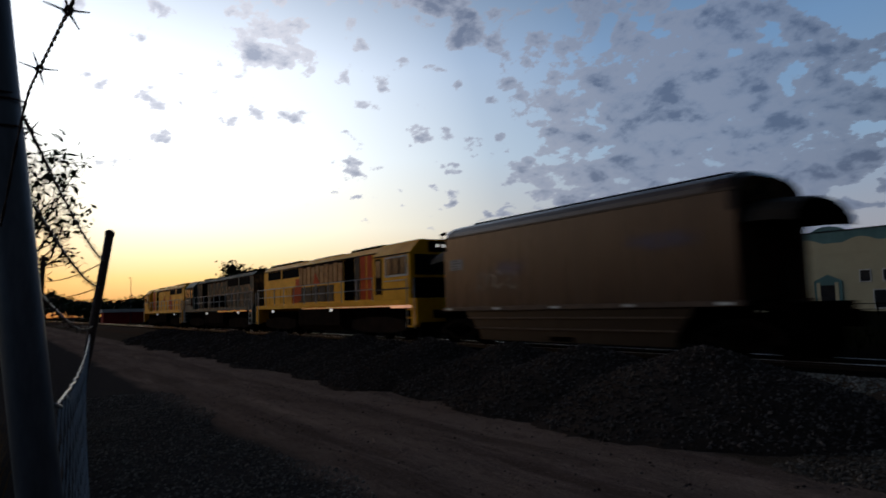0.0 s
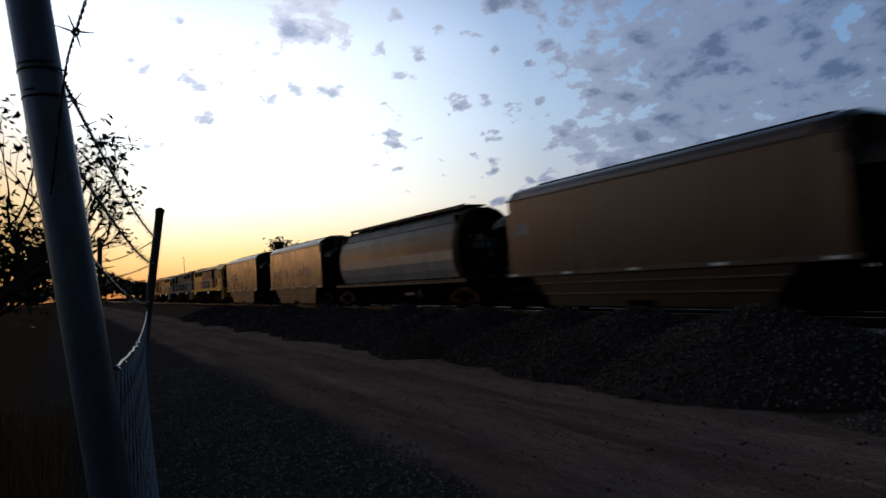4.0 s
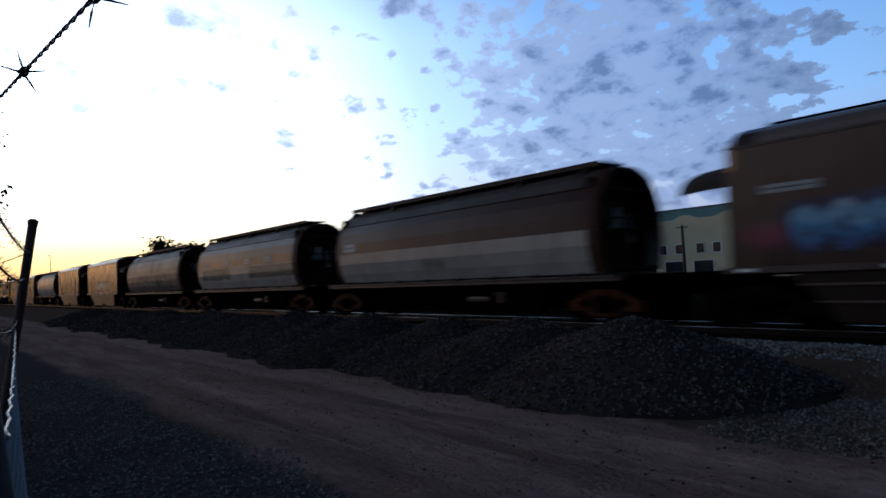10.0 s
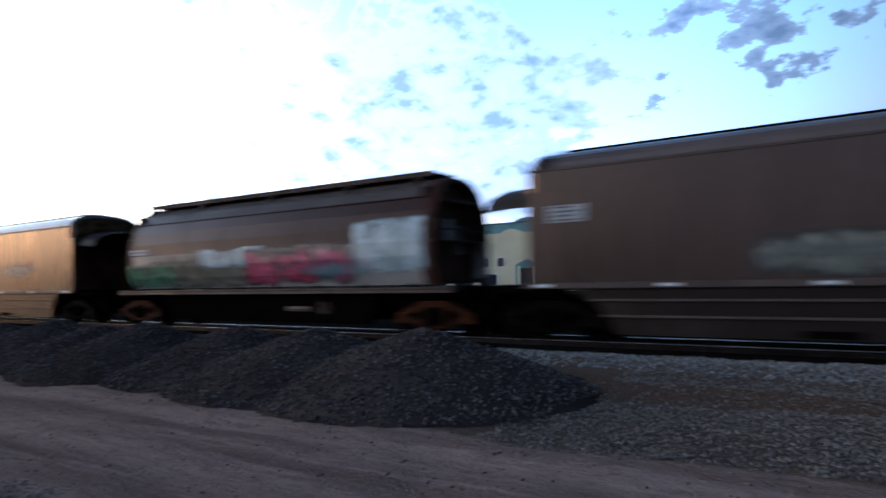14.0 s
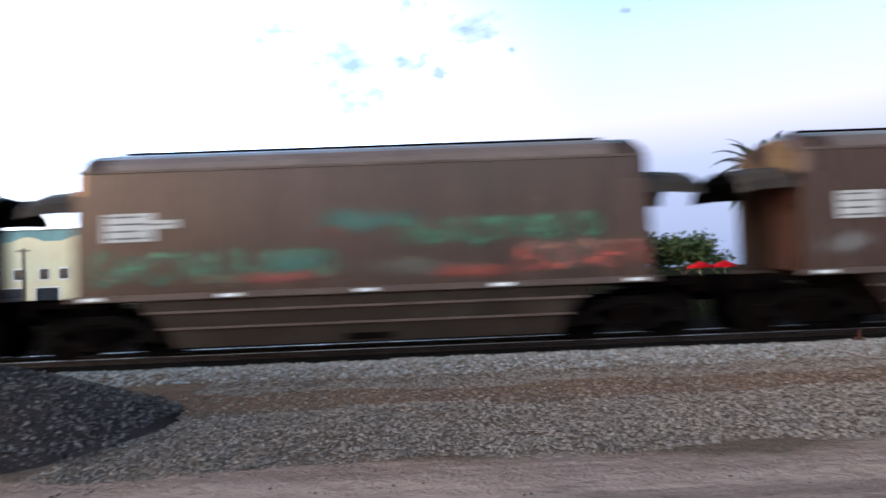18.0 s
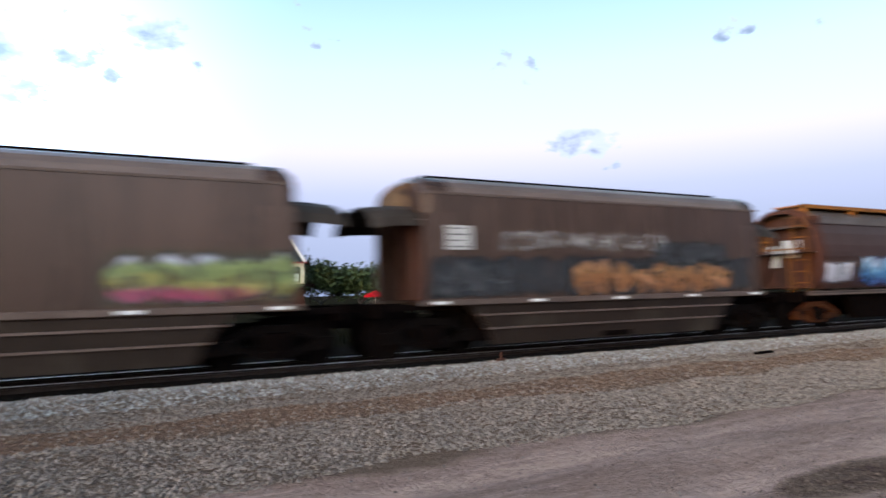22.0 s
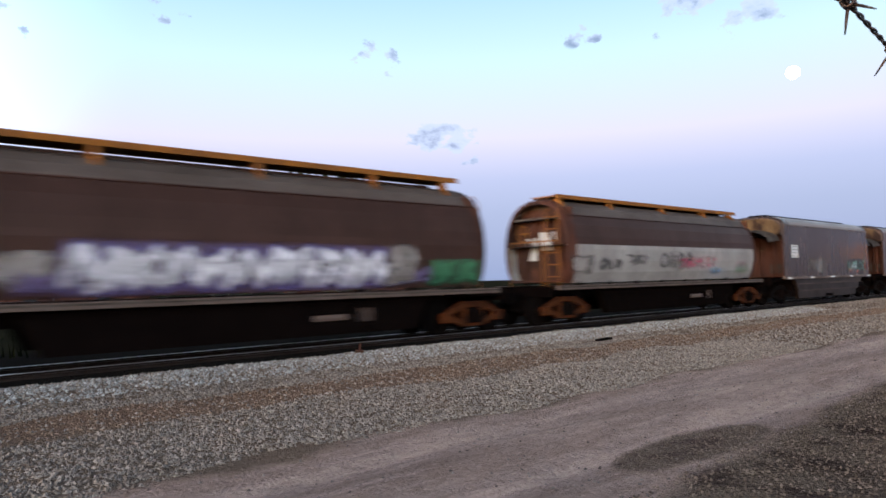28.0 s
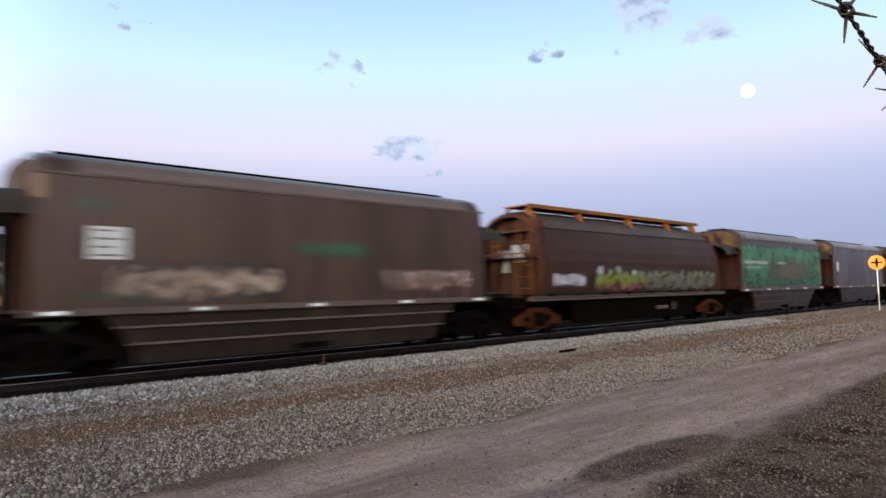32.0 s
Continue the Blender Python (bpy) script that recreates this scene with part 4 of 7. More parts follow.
def hopper_wagon():
    e = new("grain_hopper_wagon")
    H = X_HALF
    curve = [(1.3, 3.43), (1.255, 3.56), (1.14, 3.68), (0.95, 3.77), (0.72, 3.83), (0.45, 3.87)]
    arch = [(-y, z) for y, z in curve] + [(y, z) for y, z in curve[::-1]]
    prof = [(-1.3, 1.18)] + arch + [(1.3, 1.18)]
    bm = bmesh.new()
    extrude_x(bm, [q for q in prof if q[1] < 3.5], -H + 0.62, H - 0.62)
    part("body", bm, M_hopper, e)
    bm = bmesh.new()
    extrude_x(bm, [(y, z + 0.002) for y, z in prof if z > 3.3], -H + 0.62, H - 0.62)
    part("roof", bm, M_hopper_roof, e, "grey roof sheet painted paler for skylight")
    top = [(-1.3, 3.0)] + arch + [(1.3, 3.0)]
    small = [(y * 0.94, 3.0 + (z - 3.0) * 0.88) for y, z in top]
    for s in (-1, 1):
        bm = bmesh.new()
        rings = [[bm.verts.new((x, y, z)) for y, z in q] for x, q in ((s * (H - 0.62), top), (s * (H - 0.16), top), (s * H, small))]
        n = len(top)
        for r, q in zip(rings, rings[1:]):
            for k in range(n):
                bm.faces.new((r[k], r[(k + 1) % n], q[(k + 1) % n], q[k]))
        bm.faces.new(rings[0][::-1])
        bm.faces.new(rings[-1])
        part("end_roof", bm, M_hopper, e)
        for y in (-1.3, 1.24):
            box_part("end_cheek", (*sorted((s * (H - 0.62), s * H)), y, y + 0.06, 1.18, 3.0), M_hopper, e)
    # seam strip under the roof, roof hatch, side ribs
    for s in (-1, 1):
        box_part("seam_strip", (-H + 0.02, H - 0.02, *sorted((s * 1.3, s * 1.325)), 3.40, 3.45), M_sill, e)
    bm = bmesh.new()
    box(bm, -H + 0.45, H - 0.6, -0.38, 0.38, 3.86, 3.955)
    bevel(bm, 0.02)
    part("roof_hatch", bm, M_black, e, "long dark roof hatch trough")
    for s in (-1, 1):
        # end sheet and hood over the platform
        x = s * (H - 0.60)
        box_part("end_sheet", (*sorted((x, x + s * 0.03)), -1.24, 1.24, 1.2, 3.0), M_rust, e, "rusty brown end sheet")
        bm = bmesh.new()
        extrude_x(bm, [(-1.2, 3.02), (-1.2, 3.36), (-0.9, 3.66), (-0.42, 3.75), (0.42, 3.75), (0.9, 3.66), (1.2, 3.36), (1.2, 3.02)], *sorted((s * (H + 0.002), s * (H + 0.022))))
        part("end_panel", bm, M_tan, e, "tan primer end panel streaked with rust")
        bm = bmesh.new()
        line = [(-1.17, 2.74), (-1.08, 2.94), (-0.86, 3.10), (-0.5, 3.22), (0.0, 3.26), (0.5, 3.22), (0.86, 3.10), (1.08, 2.94), (1.17, 2.74)]
        bows = [[bm.verts.new((s * (H + out), y * wide, z - drop)) for y, z in line] for out, wide, drop in ((0.0, 1.0, 0.0), (0.5, 1.0, 0.01), (0.95, 0.99, 0.05), (1.08, 0.985, 0.09))]
        for r, q in zip(bows, bows[1:]):
            for k in range(len(line) - 1):
                bm.faces.new((r[k], r[k + 1], q[k + 1], q[k]))
        bmesh.ops.solidify(bm, geom=list(bm.faces), thickness=0.03)
        part("hood", bm, M_hood, e, "grey sheet hood over the end platform")
        box_part("end_plate", (*sorted((x + s * 0.032, x + s * 0.045)), -0.95, -0.45, 1.35, 1.75), M_hood, e, "dull grey end plate")
        box_part("end_plate", (*sorted((x + s * 0.032, x + s * 0.045)), -0.2, 0.05, 2.35, 2.5), M_tan, e, "tan stencil patch")
        for y in (-0.62, 0.0, 0.62):
            box_part("end_stiffener", (*sorted((x + s * 0.031, x + s * 0.09)), y - 0.03, y + 0.03, 1.2, 3.0), M_rust, e)
        for y in (-1.0, 0.96):
            bm = bmesh.new()
            tube(bm, [(s * (H + 0.05), y + 0.02, 1.18), (s * (H + 0.05), y + 0.02, 2.72)], 0.03, 6)
            part("end_post", bm, M_rust, e)
        bm = bmesh.new()
        for z in (1.5, 1.85, 2.2, 2.55):
            tube(bm, [(s * (H + 0.03), -1.22, z), (s * (H + 0.03), -0.86, z)], 0.014, 6)
        for y in (-1.22, -0.86):
            tube(bm, [(s * (H + 0.03), y, 1.2), (s * (H + 0.03), y, 2.75)], 0.016, 6)
        part("ladder", bm, M_rust, e)
        bm = bmesh.new()
        box(bm, *sorted((s * (H - 0.1), s * (H + 1.0))), -0.35, 0.35, 0.82, 1.08)
        box(bm, *sorted((s * (H + 0.86), s * (H + 1.0))), -1.15, 1.15, 0.86, 1.14)
        box(bm, *sorted((s * (H - 0.6), s * (H + 0.86))), -1.1, -0.95, 1.0, 1.12)
        box(bm, *sorted((s * (H - 0.6), s * (H + 0.86))), 0.95, 1.1, 1.0, 1.12)
        part("end_platform", bm, M_black, e)
        # black box added to darken the see-through gap under the coupler
        box_part("draft_gear", (*sorted((s * (H - 0.05), s * (H + 0.96))), -0.55, 0.55, 0.36, 0.82), M_black, e)
        coupler(e, s * (H + 0.98), s)
        bogie(e, s * (H - 0.28), M_bogie_dark)
    for s in (-1, 1):
        box_part("side_sill", (-H - 0.1, H + 0.1, *sorted((s * 1.24, s * 1.37)), 1.08, 1.2), M_sill, e, "", 0.012)
        for u in (-0.94, -0.47, 0.0, 0.47, 0.94):
            box_part("reflector", (u * H - 0.17, u * H + 0.17, *sorted((s * 1.37, s * 1.378)), 1.11, 1.17), M_white, e, "white reflector strip")
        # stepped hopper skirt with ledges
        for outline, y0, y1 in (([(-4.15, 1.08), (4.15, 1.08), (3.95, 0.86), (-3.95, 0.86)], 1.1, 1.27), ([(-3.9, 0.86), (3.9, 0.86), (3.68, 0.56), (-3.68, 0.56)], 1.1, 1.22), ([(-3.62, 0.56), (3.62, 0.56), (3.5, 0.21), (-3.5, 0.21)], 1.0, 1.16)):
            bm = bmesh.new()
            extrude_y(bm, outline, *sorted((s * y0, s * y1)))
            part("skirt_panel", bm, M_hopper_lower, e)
        for z, x, y in ((0.86, 3.98, 1.26), (0.56, 3.7, 1.21)):
            box_part("skirt_ledge", (-x, x, *sorted((s * y, s * (y + 0.035))), z - 0.02, z + 0.02), M_sill, e)
        box_part("discharge_gate", (-0.42, 0.42, *sorted((s * 1.16, s * 1.19)), 0.24, 0.36), M_black, e)
    box_part("hopper_floor", (-3.9, 3.9, -1.05, 1.05, 0.3, 1.18), M_black, e)
    return e


TANK_PROF = [(1.06, 1.2), (1.2, 1.5), (1.28, 1.85), (1.3, 2.2), (1.27, 2.55), (1.19, 2.9), (1.05, 3.2), (0.86, 3.45), (0.6, 3.62), (0.3, 3.72)]
ROOF_FROM = 3.2


def tank_y(z):
    for (y0, z0), (y1, z1) in zip(TANK_PROF, TANK_PROF[1:]):
        if z0 <= z <= z1:
            return y0 + (y1 - y0) * (z - z0) / (z1 - z0)
    return TANK_PROF[0][0] if z < 1.2 else 0.3


def tank_wagon(band, top, walkway, band_top=2.33, lift=0.0):
    """lift raises the hatch walkway clear of the roof on its brackets."""
    e = new("grain_tank_wagon")
    H = T_HALF
    deck = 3.79 + lift
    lower = [q for q in TANK_PROF if q[1] < band_top] + [(tank_y(band_top), band_top)]
    upper = [(tank_y(band_top), band_top)] + [q for q in TANK_PROF if band_top < q[1] <= ROOF_FROM]
    crown = [q for q in TANK_PROF if q[1] >= ROOF_FROM]

    def shell(prof, name, mat, label):
        bm = bmesh.new()
        loop = [(-y, z) for y, z in prof] + [(y, z) for y, z in prof[::-1]]
        st = [(-H, 0.955), (-H + 0.1, 0.985), (-H + 0.35, 1.0), (H - 0.35, 1.0), (H - 0.1, 0.985), (H, 0.955)]
        rings = [[bm.verts.new((x, y * k, 2.3 + (z - 2.3) * k)) for y, z in loop] for x, k in st]
        n = len(loop)
        for r, s in zip(rings, rings[1:]):
            for i in range(n):
                bm.faces.new((r[i], r[(i + 1) % n], s[(i + 1) % n], s[i]))
        for ring, d in ((rings[0], 0.42), (rings[-1], -0.42)):
            rim = [bm.verts.new((v.co.x, v.co.y * 0.95, 2.3 + (v.co.z - 2.3) * 0.95)) for v in ring]
            deep = [bm.verts.new((v.co.x + d, v.co.y, v.co.z)) for v in rim]
            for i in range(n):
                bm.faces.new((ring[i], ring[(i + 1) % n], rim[(i + 1) % n], rim[i]))
                bm.faces.new((rim[i], rim[(i + 1) % n], deep[(i + 1) % n], deep[i]))
            bm.faces.new(deep)
        return part(name, bm, mat, e, label)

    shell(lower, "lower_shell", band, "")
    ring = [(-y, z) for y, z in TANK_PROF] + [(y, z) for y, z in TANK_PROF[::-1]]
    for s in (-1, 1):
        bm = bmesh.new()
        loops = [[bm.verts.new((s * x, y * k, 2.3 + (z - 2.3) * k)) for y, z in ring] for x, k in ((H - 0.34, 1.004), (H - 0.1, 0.992), (H + 0.004, 0.962), (H + 0.004, 0.90))]
        for r, q in zip(loops, loops[1:]):
            for k in range(len(ring)):
                bm.faces.new((r[k], r[(k + 1) % len(ring)], q[(k + 1) % len(ring)], q[k]))
        part("end_ring", bm, M_rust, e, "rust-brown end ring")
    shell(upper, "upper_shell", top, "")
    shell(crown, "roof_shell", M_tank_roof, "faded grey-brown roof sheet, paler for reflected sky")
    for s in (-1, 1):
        box_part("end_bulkhead", (*sorted((s * (H - 0.40), s * (H - 0.36))), -1.1, 1.1, 1.25, 3.45), M_rust, e, "rusty brown recessed bulkhead")
        box_part("end_number_plate", (*sorted((s * (H - 0.35), s * (H - 0.34))), -0.5, 0.1, 2.2, 2.75), M_panel, e, "faded pale end plate")
        box_part("end_number_plate", (*sorted((s * (H - 0.35), s * (H - 0.34))), 0.25, 0.62, 1.9, 2.6), M_panel, e, "faded pale end plate")
        bm = bmesh.new()
        tube(bm, [(s * (H - 0.3), 0.7, 2.75), (s * (H - 0.22), 0.7, 2.75)], 0.05, 8)
        for k in range(16):
            w0, w1 = k * math.pi / 8, (k + 1) * math.pi / 8
            tube(bm, [(s * (H - 0.22), 0.7 + 0.24 * math.cos(w0), 2.75 + 0.24 * math.sin(w0)), (s * (H - 0.22), 0.7 + 0.24 * math.cos(w1), 2.75 + 0.24 * math.sin(w1))], 0.018, 5)
            if k % 4 == 0:
                tube(bm, [(s * (H - 0.22), 0.7, 2.75), (s * (H - 0.22), 0.7 + 0.24 * math.cos(w0), 2.75 + 0.24 * math.sin(w0))], 0.014, 5)
        part("brake_wheel", bm, walkway, e, "rusty brake wheel on the end")
        bm = bmesh.new()
        tube(bm, [(s * (H + 0.1), -0.95, 2.45), (s * (H + 0.1), 0.95, 2.45)], 0.022, 6)
        for y in (-0.35, 0.95):
            tube(bm, [(s * (H + 0.1), y, 1.05), (s * (H + 0.1), y, 2.45)], 0.022, 6)
        part("end_handrail", bm, walkway, e)
        bm = bmesh.new()
        extrude_x(bm, [(-0.9, 1.25), (-0.78, 1.25), (-0.1, 3.3), (-0.22, 3.3)], *sorted((s * (H - 0.33), s * (H - 0.26))))
        extrude_x(bm, [(0.9, 1.25), (0.22, 3.3), (0.1, 3.3), (0.78, 1.25)], *sorted((s * (H - 0.33), s * (H - 0.26))))
        part("end_brace", bm, M_rust, e)
    # seam ribs along the shoulder and hatch walkway on brackets
    for s in (-1, 1):
        bm = bmesh.new()
        tube(bm, [(-H + 0.2, s * 1.05, 3.20), (H - 0.2, s * 1.05, 3.20)], 0.028, 6)
        part("shoulder_rib", bm, M_tank_top, e)
    bm = bmesh.new()
    box(bm, -H + 0.25, H - 0.35, -0.60, 0.30, deck, deck + 0.04)
    part("roof_walkway", bm, walkway, e, "rusty hatch walkway along the roof")
    box_part("walkway_edge", (-H + 0.25, H - 0.35, -0.64, -0.603, deck - 0.05, deck + 0.07), walkway, e, "rusty upturned walkway edge")
    box_part("hatch_trough", (-H + 0.35, H - 1.0, -0.3, 0.3, 3.70, 3.775), M_tank_top, e)
    for u in (-0.93, -0.5, 0.02, 0.5, 0.86):
        bm = bmesh.new()
        extrude_x(bm, [(-0.80, 3.47), (-0.645, deck - 0.055), (-0.40, deck - 0.055), (-0.5, 3.64), (-0.72, 3.50)], u * H - 0.05, u * H + 0.05)
        part("walkway_bracket", bm, walkway, e)
        bm = bmesh.new()
        extrude_x(bm, [(0.2, deck - 0.005), (0.28, deck - 0.005), (0.5, 3.64), (0.4, 3.66)], u * H - 0.05, u * H + 0.05)
        part("walkway_bracket", bm, walkway, e)
    for u in (-0.7, -0.25, 0.2, 0.6):
        bm = bmesh.new()
        tube(bm, [(u * H, 0.0, 3.68), (u * H, 0.0, 3.785)], 0.28, 14)
        part("hatch", bm, M_tank_top, e)
    for s in (-1, 1):
        bm = bmesh.new()
        box(bm, -H - 0.45, H + 0.45, *sorted((s * 1.12, s * 1.28)), 1.02, 1.14)
        part("side_sill", bm, M_sill, e)
        box_part("sill_edge", (-H - 0.4, H + 0.4, *sorted((s * 1.28, s * 1.288)), 1.075, 1.115), M_hood, e, "worn pale sill edge")
        for k in range(8):
            x = -H + 0.7 + k * (2 * H - 1.4) / 7
            box_part("cradle", (x - 0.04, x + 0.04, *sorted((s * 0.98, s * 1.1)), 1.14, 1.24), M_black, e)
    for s in (-1, 1):
        bm = bmesh.new()
        box(bm, *sorted((s * (H - 0.5), s * (H + 0.75))), -1.1, 1.1, 0.94, 1.04)
        box(bm, *sorted((s * (H + 0.66), s * (H + 0.78))), -1.2, 1.2, 0.82, 1.12)
        part("end_platform", bm, M_black, e)
        bm = bmesh.new()
        for z in (1.4, 1.75, 2.1, 2.45, 2.8, 3.15):
            tube(bm, [(s * (H + 0.08), -0.95, z), (s * (H + 0.08), -0.5, z)], 0.016, 6)
        for y in (-0.95, -0.5):
            tube(bm, [(s * (H + 0.08), y, 1.05), (s * (H + 0.08), y, 3.3), (s * (H - 0.15), y, 3.5)], 0.02, 6)
        part("ladder", bm, walkway, e, "rusty end ladder")
        # added black filler where only shade stands below the coupler
        box_part("draft_gear", (*sorted((s * (H - 0.05), s * (H + 0.72))), -0.55, 0.55, 0.36, 0.82), M_black, e)
        coupler(e, s * (H + 0.74), s)
        bogie(e, s * (H - 0.2), M_rusty_bogie)
    bm = bmesh.new()
    box(bm, -H, H, -0.3, 0.3, 0.72, 1.02)
    part("centre_sill", bm, M_black, e)
    for s in (-1, 1):
        bm = bmesh.new()
        extrude_y(bm, [(-4.2, 1.02), (4.2, 1.02), (3.8, 0.26), (-3.8, 0.26)], *sorted((s * 0.8, s * 1.05)))
        part("discharge_tray", bm, M_black, e)
    bm = bmesh.new()
    tube(bm, [(1.1, -0.9, 0.62), (1.9, -0.9, 0.62)], 0.17, 10)
    box(bm, 2.2, 2.6, -1.05, -0.8, 0.5, 0.8)
    part("brake_gear", bm, M_sill, e)
    return e


# strokes of loose, illegible spray-can forms in a unit square
FORMS = [
    [[(0.5, 0.95), (0.12, 0.7), (0.15, 0.25), (0.5, 0.05), (0.85, 0.25), (0.88, 0.7), (0.5, 0.95)]],
    [[(0.9, 0.75), (0.55, 1.0), (0.15, 0.75), (0.15, 0.3), (0.5, 0.0), (0.95, 0.2)], [(0.5, 0.5), (0.95, 0.45)]],
    [[(0.0, 0.15), (0.2, 0.85), (0.5, 0.95), (0.6, 0.5), (0.8, 0.1), (1.05, 0.55)]],
    [[(0.1, 0.1), (0.1, 0.75), (0.4, 1.0), (0.6, 0.7), (0.35, 0.5), (0.8, 0.4), (0.85, 0.1), (0.45, 0.0)]],
    [[(0.0, 0.9), (0.45, 0.75), (0.3, 0.35), (0.65, 0.15), (1.0, 0.4)], [(0.6, 0.95), (0.9, 0.75)]],
    [[(0.15, 0.5), (0.4, 0.95), (0.8, 0.8), (0.75, 0.3), (0.4, 0.1), (0.15, 0.5), (0.95, 0.55)]],
    [[(0.05, 0.05), (0.35, 0.6), (0.2, 0.95)], [(0.4, 0.1), (0.6, 0.9), (0.95, 0.7), (0.8, 0.05)]],
]


def near_strokes(px, pz, strokes):
    """Distance of every point to the nearest stroke."""
    best = np.full(px.shape, 9.0)
    for line in strokes:
        for (ax, az), (bx, bz) in zip(line, line[1:]):
            dx, dz = bx - ax, bz - az
            k = np.clip(((px - ax) * dx + (pz - az) * dz) / (dx * dx + dz * dz + 1e-9), 0, 1)
            best = np.minimum(best, np.hypot(px - ax - k * dx, pz - az - k * dz))
    return best


def soft(a, b_, v):
    k = np.clip((v - a) / (b_ - a), 0, 1)
    return k * k * (3 - 2 * k)


def ripple(px, pz, seed, scale):
    """A cheap smooth unevenness from a few crossed waves."""
    r = np.random.default_rng(seed)
    out = np.zeros(px.shape)
    for k in range(7):
        a, f = r.uniform(0, 6.28), scale * r.uniform(0.6, 2.4)
        out += np.sin(f * (px * math.cos(a) + pz * math.sin(a)) + r.uniform(0, 6.28)) / 7 ** 0.5
    return out


def coat_field(shape, tone, x0, x1, z0, z1, seed, px, pz):
    """Colour and cover of the paint at each point."""
    fills, line, mist = (np.array(v) for v in PAINTS[tone])
    r = random.Random(seed)
    w, h = x1 - x0, z1 - z0
    v = np.clip((pz - z0) / h + 0.13 * ripple(px, pz, seed, 3.0), 0, 0.999) * (len(fills) - 1)
    i = np.minimum(v.astype(int), len(fills) - 2) if len(fills) > 1 else np.zeros(v.shape, int)
    k = soft(0.25, 0.75, v - i)[:, None]
    fill = fills[i] * (1 - k) + fills[np.minimum(i + 1, len(fills) - 1)] * k
    if shape == "cloud":
        d = np.hypot((px - (x0 + x1) / 2) / (w / 2), (pz - (z0 + z1) / 2) / (h / 2)) + 0.16 * ripple(px, pz, seed + 3, 4.0)
        return fill, 0.55 * soft(1.05, 0.2, d)
    if shape == "field":
        edge = np.minimum(np.minimum(px - x0, x1 - px), np.minimum(pz - z0, z1 - pz)) + 0.06 * ripple(px, pz, seed + 3, 5.0)
        streak = soft(-0.6, 0.5, ripple(px * 2.0, pz * 0.7, seed + 5, 4.0))
        return fill * (0.8 + 0.35 * streak[:, None]), 0.85 * soft(0.0, 0.12, edge)
    if shape == "swoosh":
        pts = [(x0 + w * u, z0 + h * (0.2 + 0.95 * abs(u - 0.32) ** 1.25 * 1.2)) for u in (0.0, 0.12, 0.25, 0.36, 0.5, 0.65, 0.8, 0.97)]
        strokes, thick = [pts, [(x0 + 0.02 * w, z0 + 0.95 * h), (x0 + 0.16 * w, z0 + h), (x0 + 0.2 * w, z0 + 0.7 * h)]], 0.10 * h ** 0.5
    elif shape == "tag":
        n = max(2, int(w / (0.55 * h + 0.1)))
        strokes, thick = [], 0.022
        for q in range(n):
            for lines in r.choice(FORMS):
                strokes.append([(x0 + w * (q + 0.05 + 0.9 * a) / n, z0 + h * (0.08 + 0.84 * b_) + r.uniform(-0.03, 0.03)) for a, b_ in lines])
    else:
        n = max(2, int(round(w / max(0.5, 0.72 * h))))
        strokes, thick = [], 0.30 * w / n * 0.5 + 0.02
        for q in range(n):
            lean, grow = r.uniform(-0.18, 0.18), r.uniform(0.74, 0.95)
            low = r.uniform(0.04, 0.16)
            for lines in r.choice(FORMS):
                strokes.append([(x0 + w * (q + 0.12 + 0.86 * a + lean * (b_ - 0.5) + r.uniform(-0.07, 0.07)) / n, z0 + h * (low + (grow - low) * b_ + r.uniform(-0.05, 0.05))) for a, b_ in lines])
    d = near_strokes(px, pz, strokes) + 0.02 * ripple(px, pz, seed + 9, 7.0)
    if shape == "tag":
        return fill, 0.9 * soft(thick + 0.03, thick - 0.005, d)
    rim = 0.055
    inner = soft(thick + 0.012, thick - 0.012, d)[:, None]
    glint = (soft(0.5, 0.95, ripple(px + pz, pz, seed + 11, 9.0)) * 0.6)[:, None]
    body = fill * (1 - glint) + np.minimum(1, fill * 1.7 + 0.03) * glint
    outer = soft(thick + rim + 0.015, thick + rim - 0.012, d)
    col = body * inner + (line * outer[:, None] + mist * (1 - outer[:, None])) * (1 - inner)
    edge = np.minimum(np.minimum(px - x0, x1 - px), np.minimum(pz - z0, z1 - pz)) + 0.12
    halo = 0.55 * soft(thick + rim + 0.22, thick + rim, d) * soft(0.0, 0.14, edge)
    if tone in ("orange_black", "magenta"):
        halo = np.maximum(halo, 0.9 * soft(0.06, 0.2, edge + 0.05 * ripple(px, pz, seed + 2, 5.0)))
    return col, np.maximum(np.maximum(outer, inner[:, 0]) * 0.97, halo)


